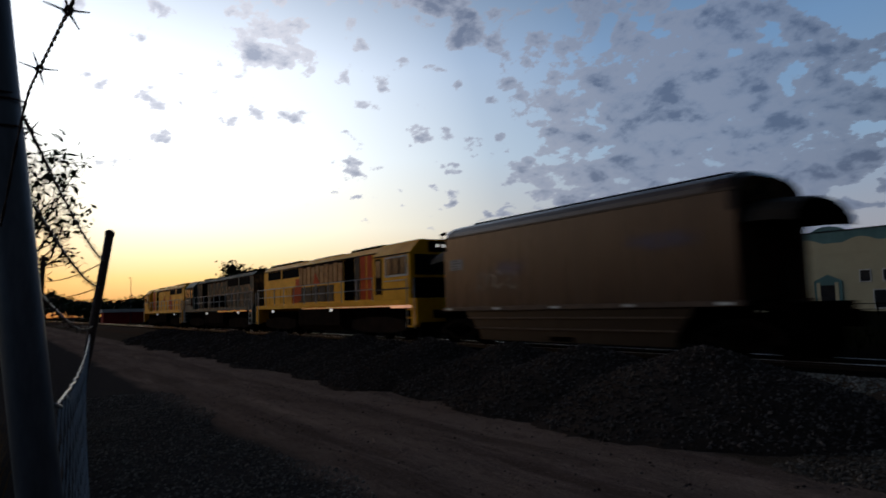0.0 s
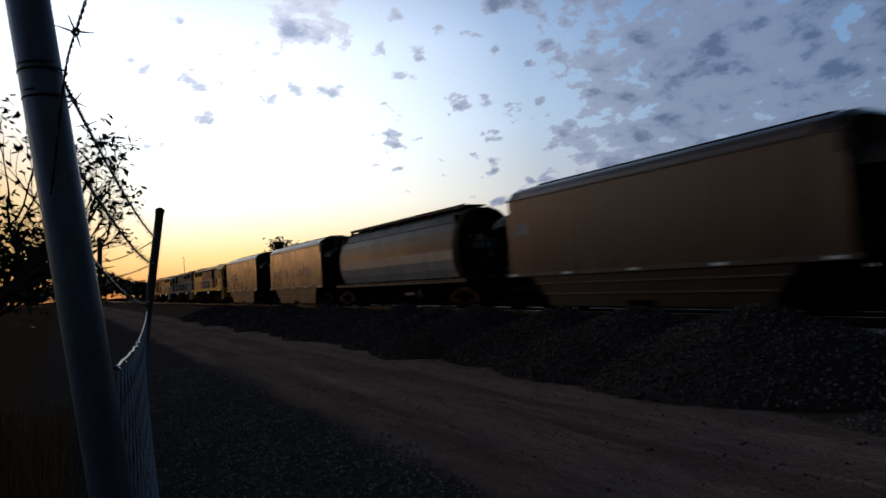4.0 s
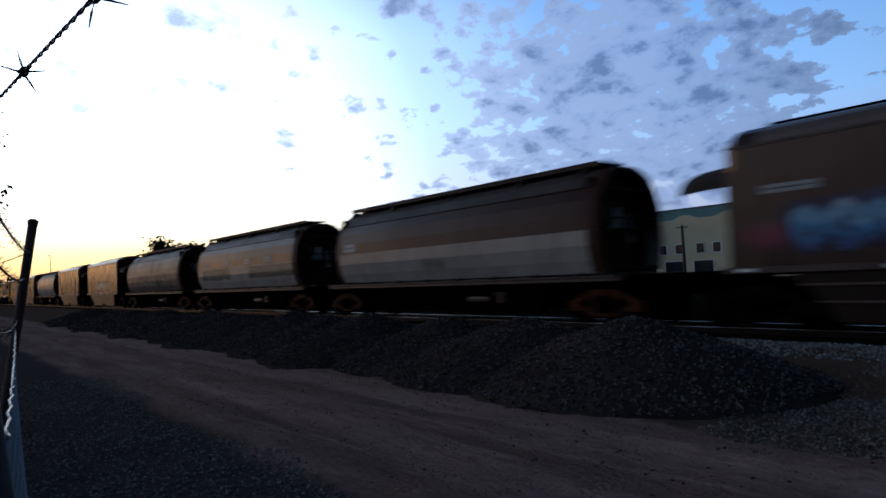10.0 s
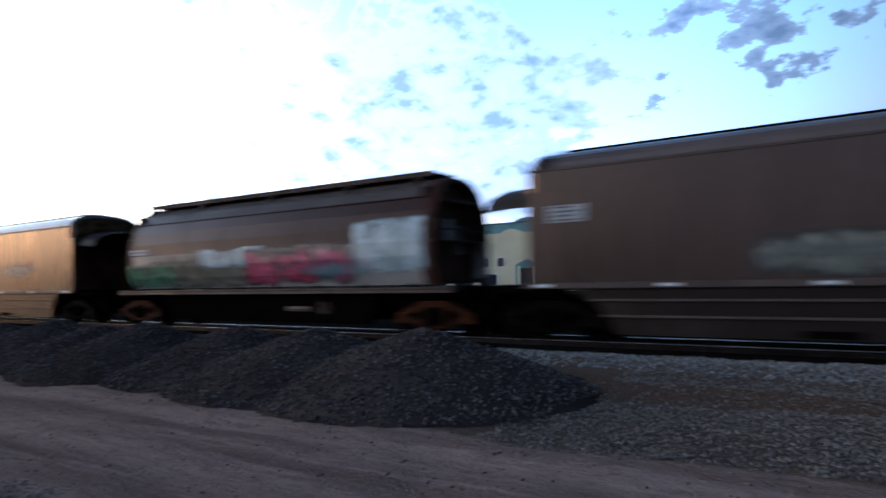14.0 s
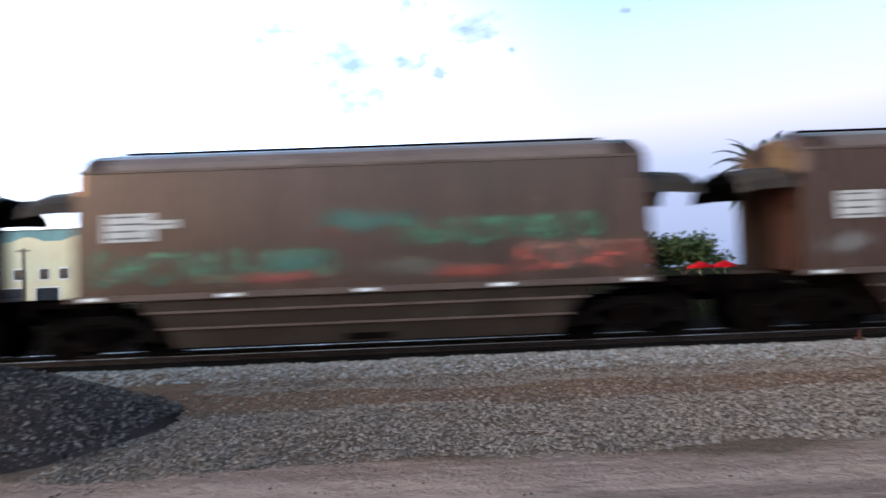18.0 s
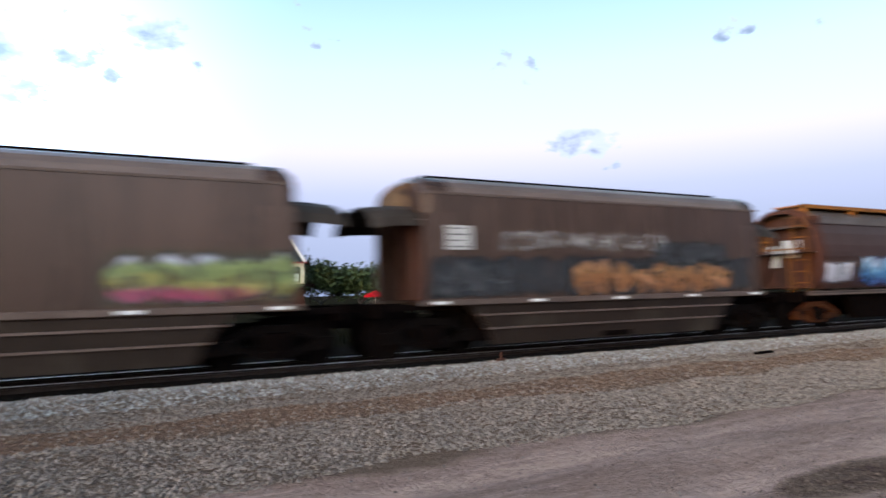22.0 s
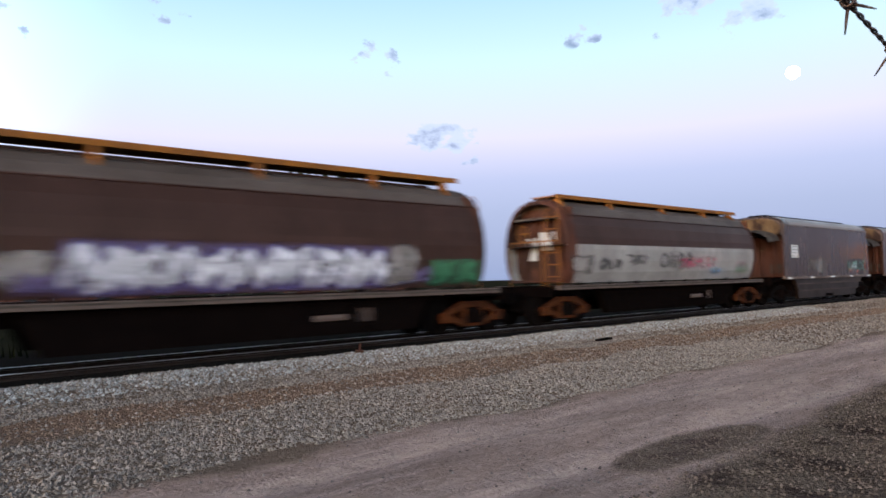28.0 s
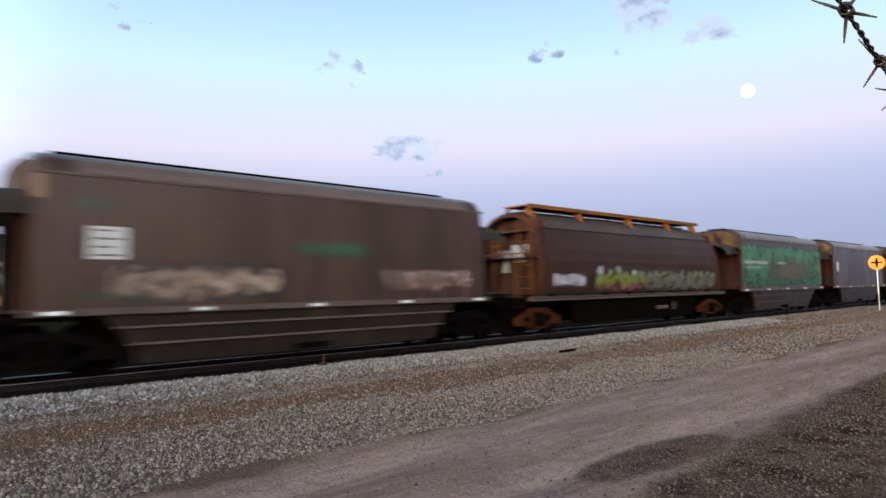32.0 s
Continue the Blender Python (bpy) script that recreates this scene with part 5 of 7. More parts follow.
def decal_mesh(name, x0, x1, z0, z1, tone, parent, tank, shape, seed, coat):
    """A thin coat of paint that follows the wagon's side."""
    panel = tone == "data"
    step = 0.3 if panel else 0.042
    grow = 0.0 if panel or shape in ("cloud", "field") else 0.12
    a0, a1, b0, b1 = x0 - grow, x1 + grow, max(z0 - grow, 1.215), min(z1 + grow, 3.38)
    nx, nz = max(1, round((a1 - a0) / step)), max(1, round((b1 - b0) / step))
    gx, gz = np.meshgrid(np.linspace(a0, a1, nx + 1), np.linspace(b0, b1, nz + 1))
    px, pz = gx.ravel(), gz.ravel()
    py = np.array([-(tank_y(z) if tank else 1.3) - 0.004 - 0.002 * coat for z in pz])
    quads = [(k * (nx + 1) + i, k * (nx + 1) + i + 1, (k + 1) * (nx + 1) + i + 1, (k + 1) * (nx + 1) + i) for k in range(nz) for i in range(nx)]
    me = bpy.data.meshes.new(name)
    if panel:
        me.from_pydata(np.stack([px, py, pz], 1).tolist(), [], quads)
        me.materials.append(M_panel)
    else:
        col, cover = coat_field(shape, tone, x0, x1, z0, z1, seed, px, pz)
        quads = [q for q in quads if max(cover[k] for k in q) > 0.03]
        if not quads:
            return None
        me.from_pydata(np.stack([px, py, pz], 1).tolist(), [], quads)
        layer = me.color_attributes.new("spray", "FLOAT_COLOR", "POINT")
        layer.data.foreach_set("color", np.concatenate([col, cover[:, None]], 1).astype(np.float32).ravel())
        me.materials.append(M_spray)
    o = new(name, me)
    o.parent = parent
    return o


# start of each wagon body behind the last locomotive at 0 s, its kind, and the paint on its near side:
# (share of the length from, to, share of the height from, to, paint, shape)
P, L_, C_, S_, F_, G_ = "panel", "letters", "cloud", "swoosh", "field", "tag"
WAGONS = [
    (-18.06, "X", [(0.03, 0.10, 0.52, 0.68, "data", P), (0.22, 0.42, 0.35, 0.62, "violet", C_), (0.16, 0.36, 0.15, 0.5, "pale", G_), (0.68, 0.95, 0.5, 0.72, "violet", C_)]),
    (-3.76, "X", [(0.08, 0.5, 0.28, 0.5, "pale", G_), (0.5, 0.9, 0.2, 0.5, "pale", C_)]),
    (9.3, "D", []),
    (24.3, "X", [(0.04, 0.10, 0.50, 0.66, "data", P)]),
    (38.75, "X", [(0.04, 0.10, 0.50, 0.66, "data", P), (0.3, 0.7, 0.1, 0.4, "pale", L_)]),
    (51.89, "S", [(0.1, 0.8, 0.05, 0.32, "pale", G_), (0.5, 0.75, 0.05, 0.3, "aqua_red", C_)]),
    (66.73, "D", [(0.12, 0.17, 0.44, 0.54, "data", P), (0.34, 0.39, 0.44, 0.54, "data", P), (0.56, 0.61, 0.44, 0.54, "data", P), (0.74, 0.80, 0.44, 0.54, "data", P), (0.08, 0.4, 0.2, 0.36, "olive", L_), (0.6, 0.97, 0.2, 0.36, "olive", L_)]),
    (81.69, "D", [(0.05, 0.12, 0.44, 0.56, "data", P), (0.42, 0.55, 0.05, 0.3, "olive", C_)]),
    (96.55, "X", [(0.06, 0.16, 0.58, 0.66, "data", P), (0.08, 0.42, 0.12, 0.56, "blue", C_), (0.10, 0.34, 0.12, 0.50, "blue", L_), (0.0, 0.12, 0.10, 0.42, "crimson", C_), (0.40, 0.85, 0.3, 0.52, "pale", G_), (0.45, 0.8, 0.15, 0.5, "violet", C_), (0.86, 1.0, 0.1, 0.55, "red", C_)]),
    (109.78, "X", [(0.03, 0.10, 0.50, 0.68, "data", P), (0.1, 0.36, 0.18, 0.45, "violet", L_), (0.5, 0.78, 0.2, 0.52, "magenta", C_), (0.48, 0.7, 0.2, 0.42, "pale", G_), (0.3, 0.42, 0.55, 0.66, "forest", C_)]),
    (123.54, "D", [(0.02, 0.10, 0.42, 0.5, "data", P), (0.04, 0.42, 0.0, 0.52, "olive", C_), (0.0, 0.28, 0.0, 0.30, "forest", L_), (0.2, 0.5, 0.0, 0.3, "olive", L_), (0.30, 0.55, 0.20, 0.46, "silver", F_), (0.47, 0.80, 0.04, 0.42, "crimson", L_), (0.80, 0.99, 0.1, 0.66, "silver", F_), (0.64, 0.86, 0.0, 0.34, "magenta", C_)]),
    (137.71, "X", [(0.04, 0.12, 0.52, 0.68, "data", P), (0.4, 0.8, 0.05, 0.32, "olive", L_), (0.55, 0.85, 0.02, 0.25, "blue", C_), (0.85, 0.99, 0.02, 0.2, "crimson", C_)]),
    (151.02, "X", [(0.03, 0.11, 0.32, 0.62, "data", P), (0.0, 0.11, 0.05, 0.85, "pale", C_), (0.30, 0.62, 0.40, 0.62, "forest", C_), (0.55, 0.92, 0.14, 0.40, "gold_blue", G_), (0.55, 0.90, 0.12, 0.42, "gold_blue", C_), (0.70, 1.0, 0.03, 0.28, "blue", C_), (0.08, 0.3, 0.05, 0.3, "olive", C_), (0.90, 1.0, 0.55, 0.85, "red", C_)]),
    (164.62, "X", [(0.04, 0.12, 0.50, 0.62, "data", P), (0.0, 0.42, 0.0, 0.46, "rose", L_), (0.02, 0.42, 0.0, 0.44, "rose", F_), (0.0, 0.16, 0.0, 0.3, "crimson", C_), (0.0, 0.45, 0.42, 0.54, "forest", C_), (0.42, 0.58, 0.05, 0.4, "olive", C_), (0.58, 0.85, 0.08, 0.42, "pale", L_), (0.8, 0.92, 0.2, 0.5, "aqua_red", C_)]),
    (177.84, "X", [(0.05, 0.14, 0.42, 0.66, "data", P), (0.15, 0.24, 0.52, 0.60, "data", P), (0.02, 0.45, 0.04, 0.36, "forest", G_), (0.18, 0.48, 0.04, 0.16, "red", C_), (0.30, 0.46, 0.08, 0.34, "aqua_red", C_), (0.40, 0.62, 0.40, 0.66, "aqua_red", C_), (0.55, 0.92, 0.3, 0.56, "forest", G_), (0.60, 0.78, 0.02, 0.18, "red", C_), (0.74, 1.0, 0.04, 0.34, "olive", C_), (0.76, 1.0, 0.04, 0.34, "red", G_), (0.45, 0.68, 0.05, 0.24, "olive", C_)]),
    (191.12, "X", [(0.06, 0.15, 0.40, 0.64, "data", P), (0.0, 0.14, 0.05, 0.36, "pale", C_), (0.26, 0.56, 0.08, 0.34, "pale", L_), (0.62, 0.98, 0.04, 0.24, "olive", L_), (0.64, 0.96, 0.02, 0.14, "forest", C_)]),
    (204.26, "X", [(0.07, 0.17, 0.40, 0.64, "data", P), (0.16, 0.48, 0.04, 0.42, "silver", L_), (0.62, 0.84, 0.04, 0.42, "silver", S_), (0.42, 0.7, 0.42, 0.62, "forest", C_), (0.46, 0.66, 0.48, 0.60, "forest", G_)]),
    (217.52, "X", [(0.09, 0.19, 0.40, 0.66, "data", P), (0.04, 0.30, 0.06, 0.34, "olive", C_), (0.27, 0.40, 0.03, 0.42, "yellow_rose", L_), (0.16, 0.3, 0.03, 0.16, "red", C_), (0.70, 1.0, 0.04, 0.42, "yellow_rose", L_), (0.72, 0.98, 0.02, 0.18, "crimson", C_)]),
    (230.61, "X", [(0.08, 0.17, 0.46, 0.70, "data", P), (0.0, 0.97, 0.0, 0.42, "soot", F_), (0.36, 0.50, 0.02, 0.40, "orange_black", L_), (0.48, 0.88, 0.0, 0.36, "orange_black", L_), (0.02, 0.2, 0.04, 0.36, "soot", L_), (0.62, 0.86, 0.36, 0.56, "soot", L_), (0.18, 0.66, 0.46, 0.68, "pale", G_)]),
    (243.83, "M", [(0.02, 0.15, 0.05, 0.36, "white", F_), (0.18, 0.40, 0.02, 0.42, "blue", F_), (0.22, 0.38, 0.04, 0.38, "blue", L_), (0.40, 0.56, 0.0, 0.4, "aqua_red", C_), (0.48, 0.99, 0.0, 0.42, "magenta", L_), (0.40, 0.84, 0.48, 0.62, "violet", G_), (0.40, 0.84, 0.46, 0.64, "violet", C_)]),
    (258.65, "X", [(0.10, 0.21, 0.36, 0.64, "data", P), (0.0, 0.14, 0.0, 0.36, "crimson", C_), (0.12, 0.34, 0.02, 0.44, "green", L_), (0.34, 0.56, 0.02, 0.34, "green", L_), (0.70, 1.0, 0.0, 0.40, "crimson", C_), (0.74, 0.94, 0.06, 0.40, "magenta", G_), (0.72, 0.98, 0.10, 0.36, "soot", G_)]),
    (271.61, "X", [(0.10, 0.19, 0.42, 0.70, "data", P), (0.0, 0.58, 0.0, 0.30, "navy", F_), (0.0, 0.56, 0.04, 0.54, "pink_teal", L_), (0.02, 0.50, 0.0, 0.24, "navy", C_), (0.05, 0.52, 0.06, 0.5, "navy", G_), (0.3, 0.62, 0.36, 0.56, "pink_teal", C_), (0.70, 0.99, 0.0, 0.46, "violet", C_), (0.72, 0.97, 0.02, 0.42, "navy", L_), (0.72, 0.97, 0.04, 0.40, "blue", G_)]),
    (284.52, "B", [(0.03, 0.20, 0.03, 0.32, "pale", F_), (0.14, 0.86, 0.0, 0.20, "violet", F_), (0.20, 0.74, 0.02, 0.36, "white", L_), (0.74, 0.82, 0.0, 0.42, "pale", F_), (0.84, 0.99, 0.0, 0.28, "forest", F_)]),
    (299.65, "W", [(0.0, 0.10, 0.08, 0.34, "pale", F_), (0.12, 0.22, 0.14, 0.30, "soot", G_), (0.24, 0.34, 0.2, 0.36, "soot", G_), (0.40, 0.58, 0.14, 0.40, "soot", G_), (0.5, 0.72, 0.14, 0.34, "crimson", G_), (0.44, 0.56, 0.1, 0.3, "pale", C_), (0.66, 0.8, 0.05, 0.2, "blue", C_), (0.83, 0.96, 0.05, 0.28, "green", C_)]),
    (314.02, "X", [(0.10, 0.20, 0.36, 0.62, "data", P), (0.24, 0.46, 0.04, 0.42, "olive", G_), (0.26, 0.46, 0.04, 0.40, "pale", C_), (0.66, 0.98, 0.02, 0.36, "soot", C_), (0.70, 0.96, 0.04, 0.34, "aqua_red", G_), (0.72, 0.86, 0.06, 0.30, "silver", C_), (0.9, 1.0, 0.1, 0.3, "red", C_)]),
    (326.98, "X", [(0.11, 0.20, 0.36, 0.62, "data", P), (0.03, 0.14, 0.7, 0.88, "olive", C_), (0.03, 0.3, 0.02, 0.16, "forest", C_), (0.10, 0.42, 0.04, 0.36, "tan", G_), (0.12, 0.42, 0.06, 0.34, "tan", L_), (0.64, 0.98, 0.06, 0.34, "tan", C_), (0.66, 0.96, 0.08, 0.32, "rose", G_), (0.42, 0.66, 0.40, 0.58, "forest", C_)]),
    (339.88, "B", [(0.05, 0.20, 0.06, 0.26, "white", F_), (0.24, 0.5, 0.02, 0.34, "yellow_rose", L_), (0.5, 0.97, 0.02, 0.30, "olive", L_)]),
    (353.99, "X", [(0.0, 1.0, 0.02, 0.90, "forest", F_), (0.03, 0.28, 0.5, 0.56, "data", P), (0.05, 0.2, 0.4, 0.44, "data", P), (0.4, 0.5, 0.5, 0.56, "data", P), (0.15, 0.95, 0.05, 0.7, "tan", C_), (0.3, 0.95, 0.1, 0.6, "soot", G_)]),
    (366.7, "X", [(0.08, 0.15, 0.36, 0.62, "data", P)]),
    (379.7, "X", [(0.08, 0.15, 0.36, 0.62, "data", P), (0.3, 0.7, 0.05, 0.3, "pale", L_)]),
    (392.7, "X", [(0.3, 0.9, 0.05, 0.35, "blue", L_)]),
    (405.7, "X", [(0.08, 0.15, 0.36, 0.62, "data", P)]),
]
moving = []


def build_wagons():
    first = {"X": hopper_wagon(), "D": tank_wagon(M_tank_band, M_tank_top, M_walkway_dark, 2.2), "B": tank_wagon(M_tank_top, M_tank_top, M_walkway, lift=0.12), "M": tank_wagon(M_tank_top, M_tank_top, M_walkway), "W": tank_wagon(M_tank_white, M_tank_top, M_walkway), "S": tank_wagon(M_tank_faded, M_tank_faded, M_walkway_dark)}
    used = set()
    words = {"X": "weathered brown steel grain hopper wagon", "D": "dark maroon and silver round-sided grain wagon", "M": "maroon round-sided grain wagon with an orange walkway", "W": "maroon and chalky white round-sided grain wagon", "B": "plain maroon round-sided grain wagon", "S": "faded purple-brown round-sided grain wagon"}
    made = []
    for start, kind, paint in WAGONS:
        made.append(first[kind] if kind not in used else copy_thing(first[kind], Matrix()))
        used.add(kind)
    for i, (start, kind, paint) in enumerate(WAGONS):
        e = made[i]
        half = X_HALF if kind == "X" else T_HALF
        lo, hi = (1.2, 3.42) if kind == "X" else (1.22, 3.6)
        shades = [p[4] for p in paint if p[4] not in ("data", "pale", "olive")]
        extra = ""
        if shades:
            extra = " with " + shades[0].replace("_", " and ") + " spray paint"
        elif any(p[4] in ("pale", "olive") for p in paint):
            extra = " with faded spray paint"
        tagged(e, (words[kind] if len((words[kind] + extra).split()) <= 12 else "maroon round-sided grain wagon") + extra, "freight wagon", "wagons of the train")
        for k, (u0, u1, v0, v1, tone, shape) in enumerate(paint):
            if tone == "data" and shape == P and kind == "X" and u0 >= 0.08 and u1 < 0.25:
                u0, u1 = u0 - 0.035, u1 - 0.06
            x0, x1 = -half + 2 * half * u0 + 0.03, -half + 2 * half * u1 - 0.03
            z0, z1 = lo + (hi - lo) * v0 + 0.02, lo + (hi - lo) * v1
            o = decal_mesh("data_panel" if tone == "data" else "graffiti", x0, x1, z0, z1, tone, e, kind != "X", shape, i * 7 + k, len(paint) if tone == "data" else k)
            if o and tone == "data" and shape == P and x1 - x0 > 0.4:
                rows = 4 if z1 - z0 > 0.3 else 1
                for r in range(rows):
                    zz = z0 + (r + 0.5) * (z1 - z0) / rows
                    y = (tank_y(zz) if kind != "X" else 1.3) + 0.009 + 0.002 * len(paint)
                    q = box_part("lettering_bar", (x0 + 0.08, x1 - 0.1 - 0.12 * (r % 2), -y - 0.002, -y + 0.002, zz - 0.018, zz + 0.018), M_ink, e)
        moving.append((e, start + half))


build_wagons()


M_cab_glass = surface("tinted_cab_glass", (0.010, 0.011, 0.012), None, 2.0, 0.2, 0.0, 0.0, gloss=0.06)


def locomotive(paint, hood_paint, low_paint, stripe, cab_at_rear):
    """Hood unit with a cab at one end, walkways with handrails and six-wheel bogies."""
    e = new("diesel_locomotive")
    H, c, deck = 8.8, (1 if cab_at_rear else -1), 1.54

    def slab(name, u0, u1, y, thick, z0, z1, mat, parent=None, label="", both=True, soft=0.0):
        """A plate on the side, u counted towards the cab."""
        for s in ((-1, 1) if both else (-1,)):
            box_part(name, (*sorted((c * u0, c * u1)), *sorted((s * y, s * (y + thick))), z0, z1), mat, parent or e, label, soft)

    bm = bmesh.new()
    box(bm, -H, H, -1.3, 1.3, 1.34, deck)
    for s in (-1, 1):
        box(bm, *sorted((s * (H - 0.3), s * (H + 0.08))), -1.28, 1.28, 0.62, deck + 0.02)
    bevel(bm, 0.015)
    part("underframe", bm, paint, e)
    for s in (-1, 1):
        bm = bmesh.new()
        box(bm, *sorted((s * (H + 0.05), s * (H + 0.14))), -1.15, 1.15, 0.22, 0.7)
        part("pilot_plate", bm, M_black, e)
    hood = [(-1.02, deck), (-1.02, 3.42), (-0.78, 3.66), (0.78, 3.66), (1.02, 3.42), (1.02, deck)]
    bm = bmesh.new()
    extrude_x(bm, hood, *sorted((c * (-H + 0.55), c * 5.7)))
    part("long_hood", bm, hood_paint, e)
    slab("hood_edge_strip", -H + 0.6, 5.68, 1.02, 0.02, 3.38, 3.43, M_loco_dark)
    for k in range(2):
        slab("radiator_grille", -7.5 + 2.3 * k, -5.45 + 2.55 * k, 1.02, 0.02, 2.92, 3.36, M_grille)
    slab("radiator_frame", -5.43, -5.22, 1.02, 0.03, 2.88, 3.4, paint)
    # bank of upright louvre panels with dark gaps
    slab("louvre_backing", -2.8, 2.38, 1.02, 0.006, 2.44, 3.4, M_loco_dark)
    for k in range(10):
        slab("louvre_panel", -2.76 + 0.516 * k, -2.76 + 0.516 * k + 0.42, 1.03, 0.03, 2.47, 3.32 - 0.05 * (k % 2), M_louvre if paint == M_yellow and cab_at_rear else hood_paint)
    # lower doors
    for k in range(12):
        u = -8.1 + 0.86 * k
        slab("hood_door", u + 0.03, u + 0.81, 1.02, 0.022, 1.62, 2.36, low_paint if -3.6 < u < 0.9 else (M_orange if -4.6 < u < -3.6 and paint == M_yellow else hood_paint))
    slab("livery_stripe", -3.3, -2.55, 1.045, 0.006, 1.7, 2.8, stripe, None, "bright livery stripe")
    for s in (-1, 1):
        bm = bmesh.new()
        extrude_y(bm, [(c * -0.9, 2.44), (c * -0.1, 2.44), (c * -0.75, 3.0)], *sorted((s * 1.062, s * 1.067)))
        part("livery_chevron", bm, stripe, e)
    slab("equipment_doorway", 2.45, 3.42, 1.02, 0.02, 1.6, 3.42, M_black)
    slab("livery_stripe", 4.0, 4.5, 1.022, 0.01, 1.6, 3.4, stripe, None, "bright livery stripe")
    slab("livery_stripe", 4.62, 5.1, 1.022, 0.01, 1.6, 3.4, stripe, None, "bright livery stripe")
    slab("hood_rib", 3.5, 3.95, 1.02, 0.03, 1.6, 3.4, low_paint)
    # roof gear
    bm = bmesh.new()
    box(bm, *sorted((c * -8.0, c * -3.4)), -0.72, 0.72, 3.66, 3.78)
    box(bm, *sorted((c * -2.2, c * 1.2)), -0.5, 0.5, 3.66, 3.76)
    box(bm, *sorted((c * 1.6, c * 2.4)), -0.3, 0.3, 3.66, 3.86)
    box(bm, *sorted((c * 3.2, c * 5.2)), -0.6, 0.6, 3.66, 3.8)
    bevel(bm, 0.03)
    part("roof_gear", bm, M_black, e)
    # cab with a canted roof
    bm = bmesh.new()
    extrude_x(bm, [(-1.3, deck), (-1.3, 3.2), (-0.85, 3.7), (0.85, 3.7), (1.3, 3.2), (1.3, deck)], *sorted((c * 5.7, c * 8.5)))
    cab = part("cab", bm, paint, e)
    slab("roof_edge", 5.75, 8.52, 1.3, 0.025, 3.17, 3.22, M_loco_dark, cab)
    slab("cab_door", 5.85, 6.4, 1.3, 0.012, 1.75, 3.12, M_loco_dark, cab)
    slab("door_window", 5.93, 6.32, 1.312, 0.006, 2.4, 3.05, M_cab_glass, cab)
    slab("window_frame", 6.66, 8.36, 1.3, 0.02, 2.38, 3.14, M_trim if paint != M_teal else M_hood, cab)
    slab("cab_window", 6.74, 8.28, 1.32, 0.006, 2.45, 3.08, M_cab_glass, cab)
    for u in (7.18, 7.72):
        slab("window_bar", u, u + 0.09, 1.326, 0.008, 2.45, 3.08, M_black, cab)
    slab("grab_rail", 6.7, 8.3, 1.36, 0.02, 2.22, 2.25, M_trim, cab)
    slab("side_moulding", 5.8, 8.48, 1.3, 0.02, 1.9, 1.96, low_paint, cab)
    xe = c * 8.5
    box_part("windscreen", (*sorted((xe, xe + c * 0.012)), -1.1, 1.1, 2.4, 3.15), M_cab_glass, cab)
    box_part("nose_panel", (*sorted((xe, xe + c * 0.02)), -1.15, 1.15, 1.56, 2.3), M_black, cab)
    box_part("headlight_box", (*sorted((xe, xe + c * 0.04)), -0.5, 0.5, 3.24, 3.64), M_black, cab)
    for y in (-0.13, 0.13):
        bm = bmesh.new()
        tube(bm, [(xe + c * 0.04, y, 3.46), (xe + c * 0.09, y, 3.46)], 0.055, 12)
        part("headlight", bm, M_lamp_white, cab, "lit headlight")
    bm = bmesh.new()
    tube(bm, [(c * 8.2, 0.3, 3.7), (c * 8.2, 0.3, 3.9)], 0.03, 6)
    tube(bm, [(c * 8.1, 0.3, 3.92), (c * 8.45, 0.3, 3.92)], [0.03, 0.07], 8)
    part("horn", bm, M_black, cab)
    # walkway rails
    for s in (-1, 1):
        for z in (1.98, 2.42):
            tube_part("handrail", [(c * (-H + 0.1), s * 1.26, z), (c * 5.6, s * 1.26, z)], 0.02, M_trim, e, "pale handrail", 6)
        for k in range(11):
            u = c * (-H + 0.1 + 1.42 * k)
            tube_part("rail_post", [(u, s * 1.26, deck), (u, s * 1.26, 2.42)], 0.02, M_trim, e, "", 6)
        for q in (-H + 0.25, H - 0.25):
            for z in (0.55, 0.85, 1.14):
                box_part("step", (q - 0.22, q + 0.22, *sorted((s * 1.12, s * 1.36)), z, z + 0.045), M_trim if paint == M_teal else paint, e)
            for w in (-0.25, 0.25):
                tube_part("step_rail", [(q + w, s * 1.33, 0.5), (q + w, s * 1.33, 2.3)], 0.018, M_trim, e, "", 6)
        for u in (-6.0, 1.6):
            tube_part("marker_light", [(c * u, s * 1.26, 1.22), (c * u, s * 1.33, 1.22)], 0.06, M_lamp_white, e, "lit marker light", 10)
    bm = bmesh.new()
    extrude_x(bm, [(-1.25, 1.3), (-1.25, 0.55), (-1.0, 0.3), (1.0, 0.3), (1.25, 0.55), (1.25, 1.3)], -2.4, 2.4)
    part("fuel_tank", bm, M_loco_dark, e)
    for s in (-1, 1):
        bm = bmesh.new()
        box(bm, -2.0, 2.0, -1.0, 1.0, 0.6, 1.2)
        g = part("bogie", bm, M_black, e)
        g.location = (s * (H - 3.3), 0, 0)
        for t in (-1, 1):
            bm = bmesh.new()
            extrude_y(bm, [(-2.3, 0.42), (-2.2, 0.78), (-0.7, 0.9), (0.7, 0.9), (2.2, 0.78), (2.3, 0.42), (1.2, 0.3), (-1.2, 0.3)], *sorted((t * 0.95, t * 1.08)))
            part("side_frame", bm, M_loco_dark, g)
        for x in (-1.6, 0, 1.6):
            wheelset(g, x)
        coupler(e, s * (H + 0.1), s)
    return e


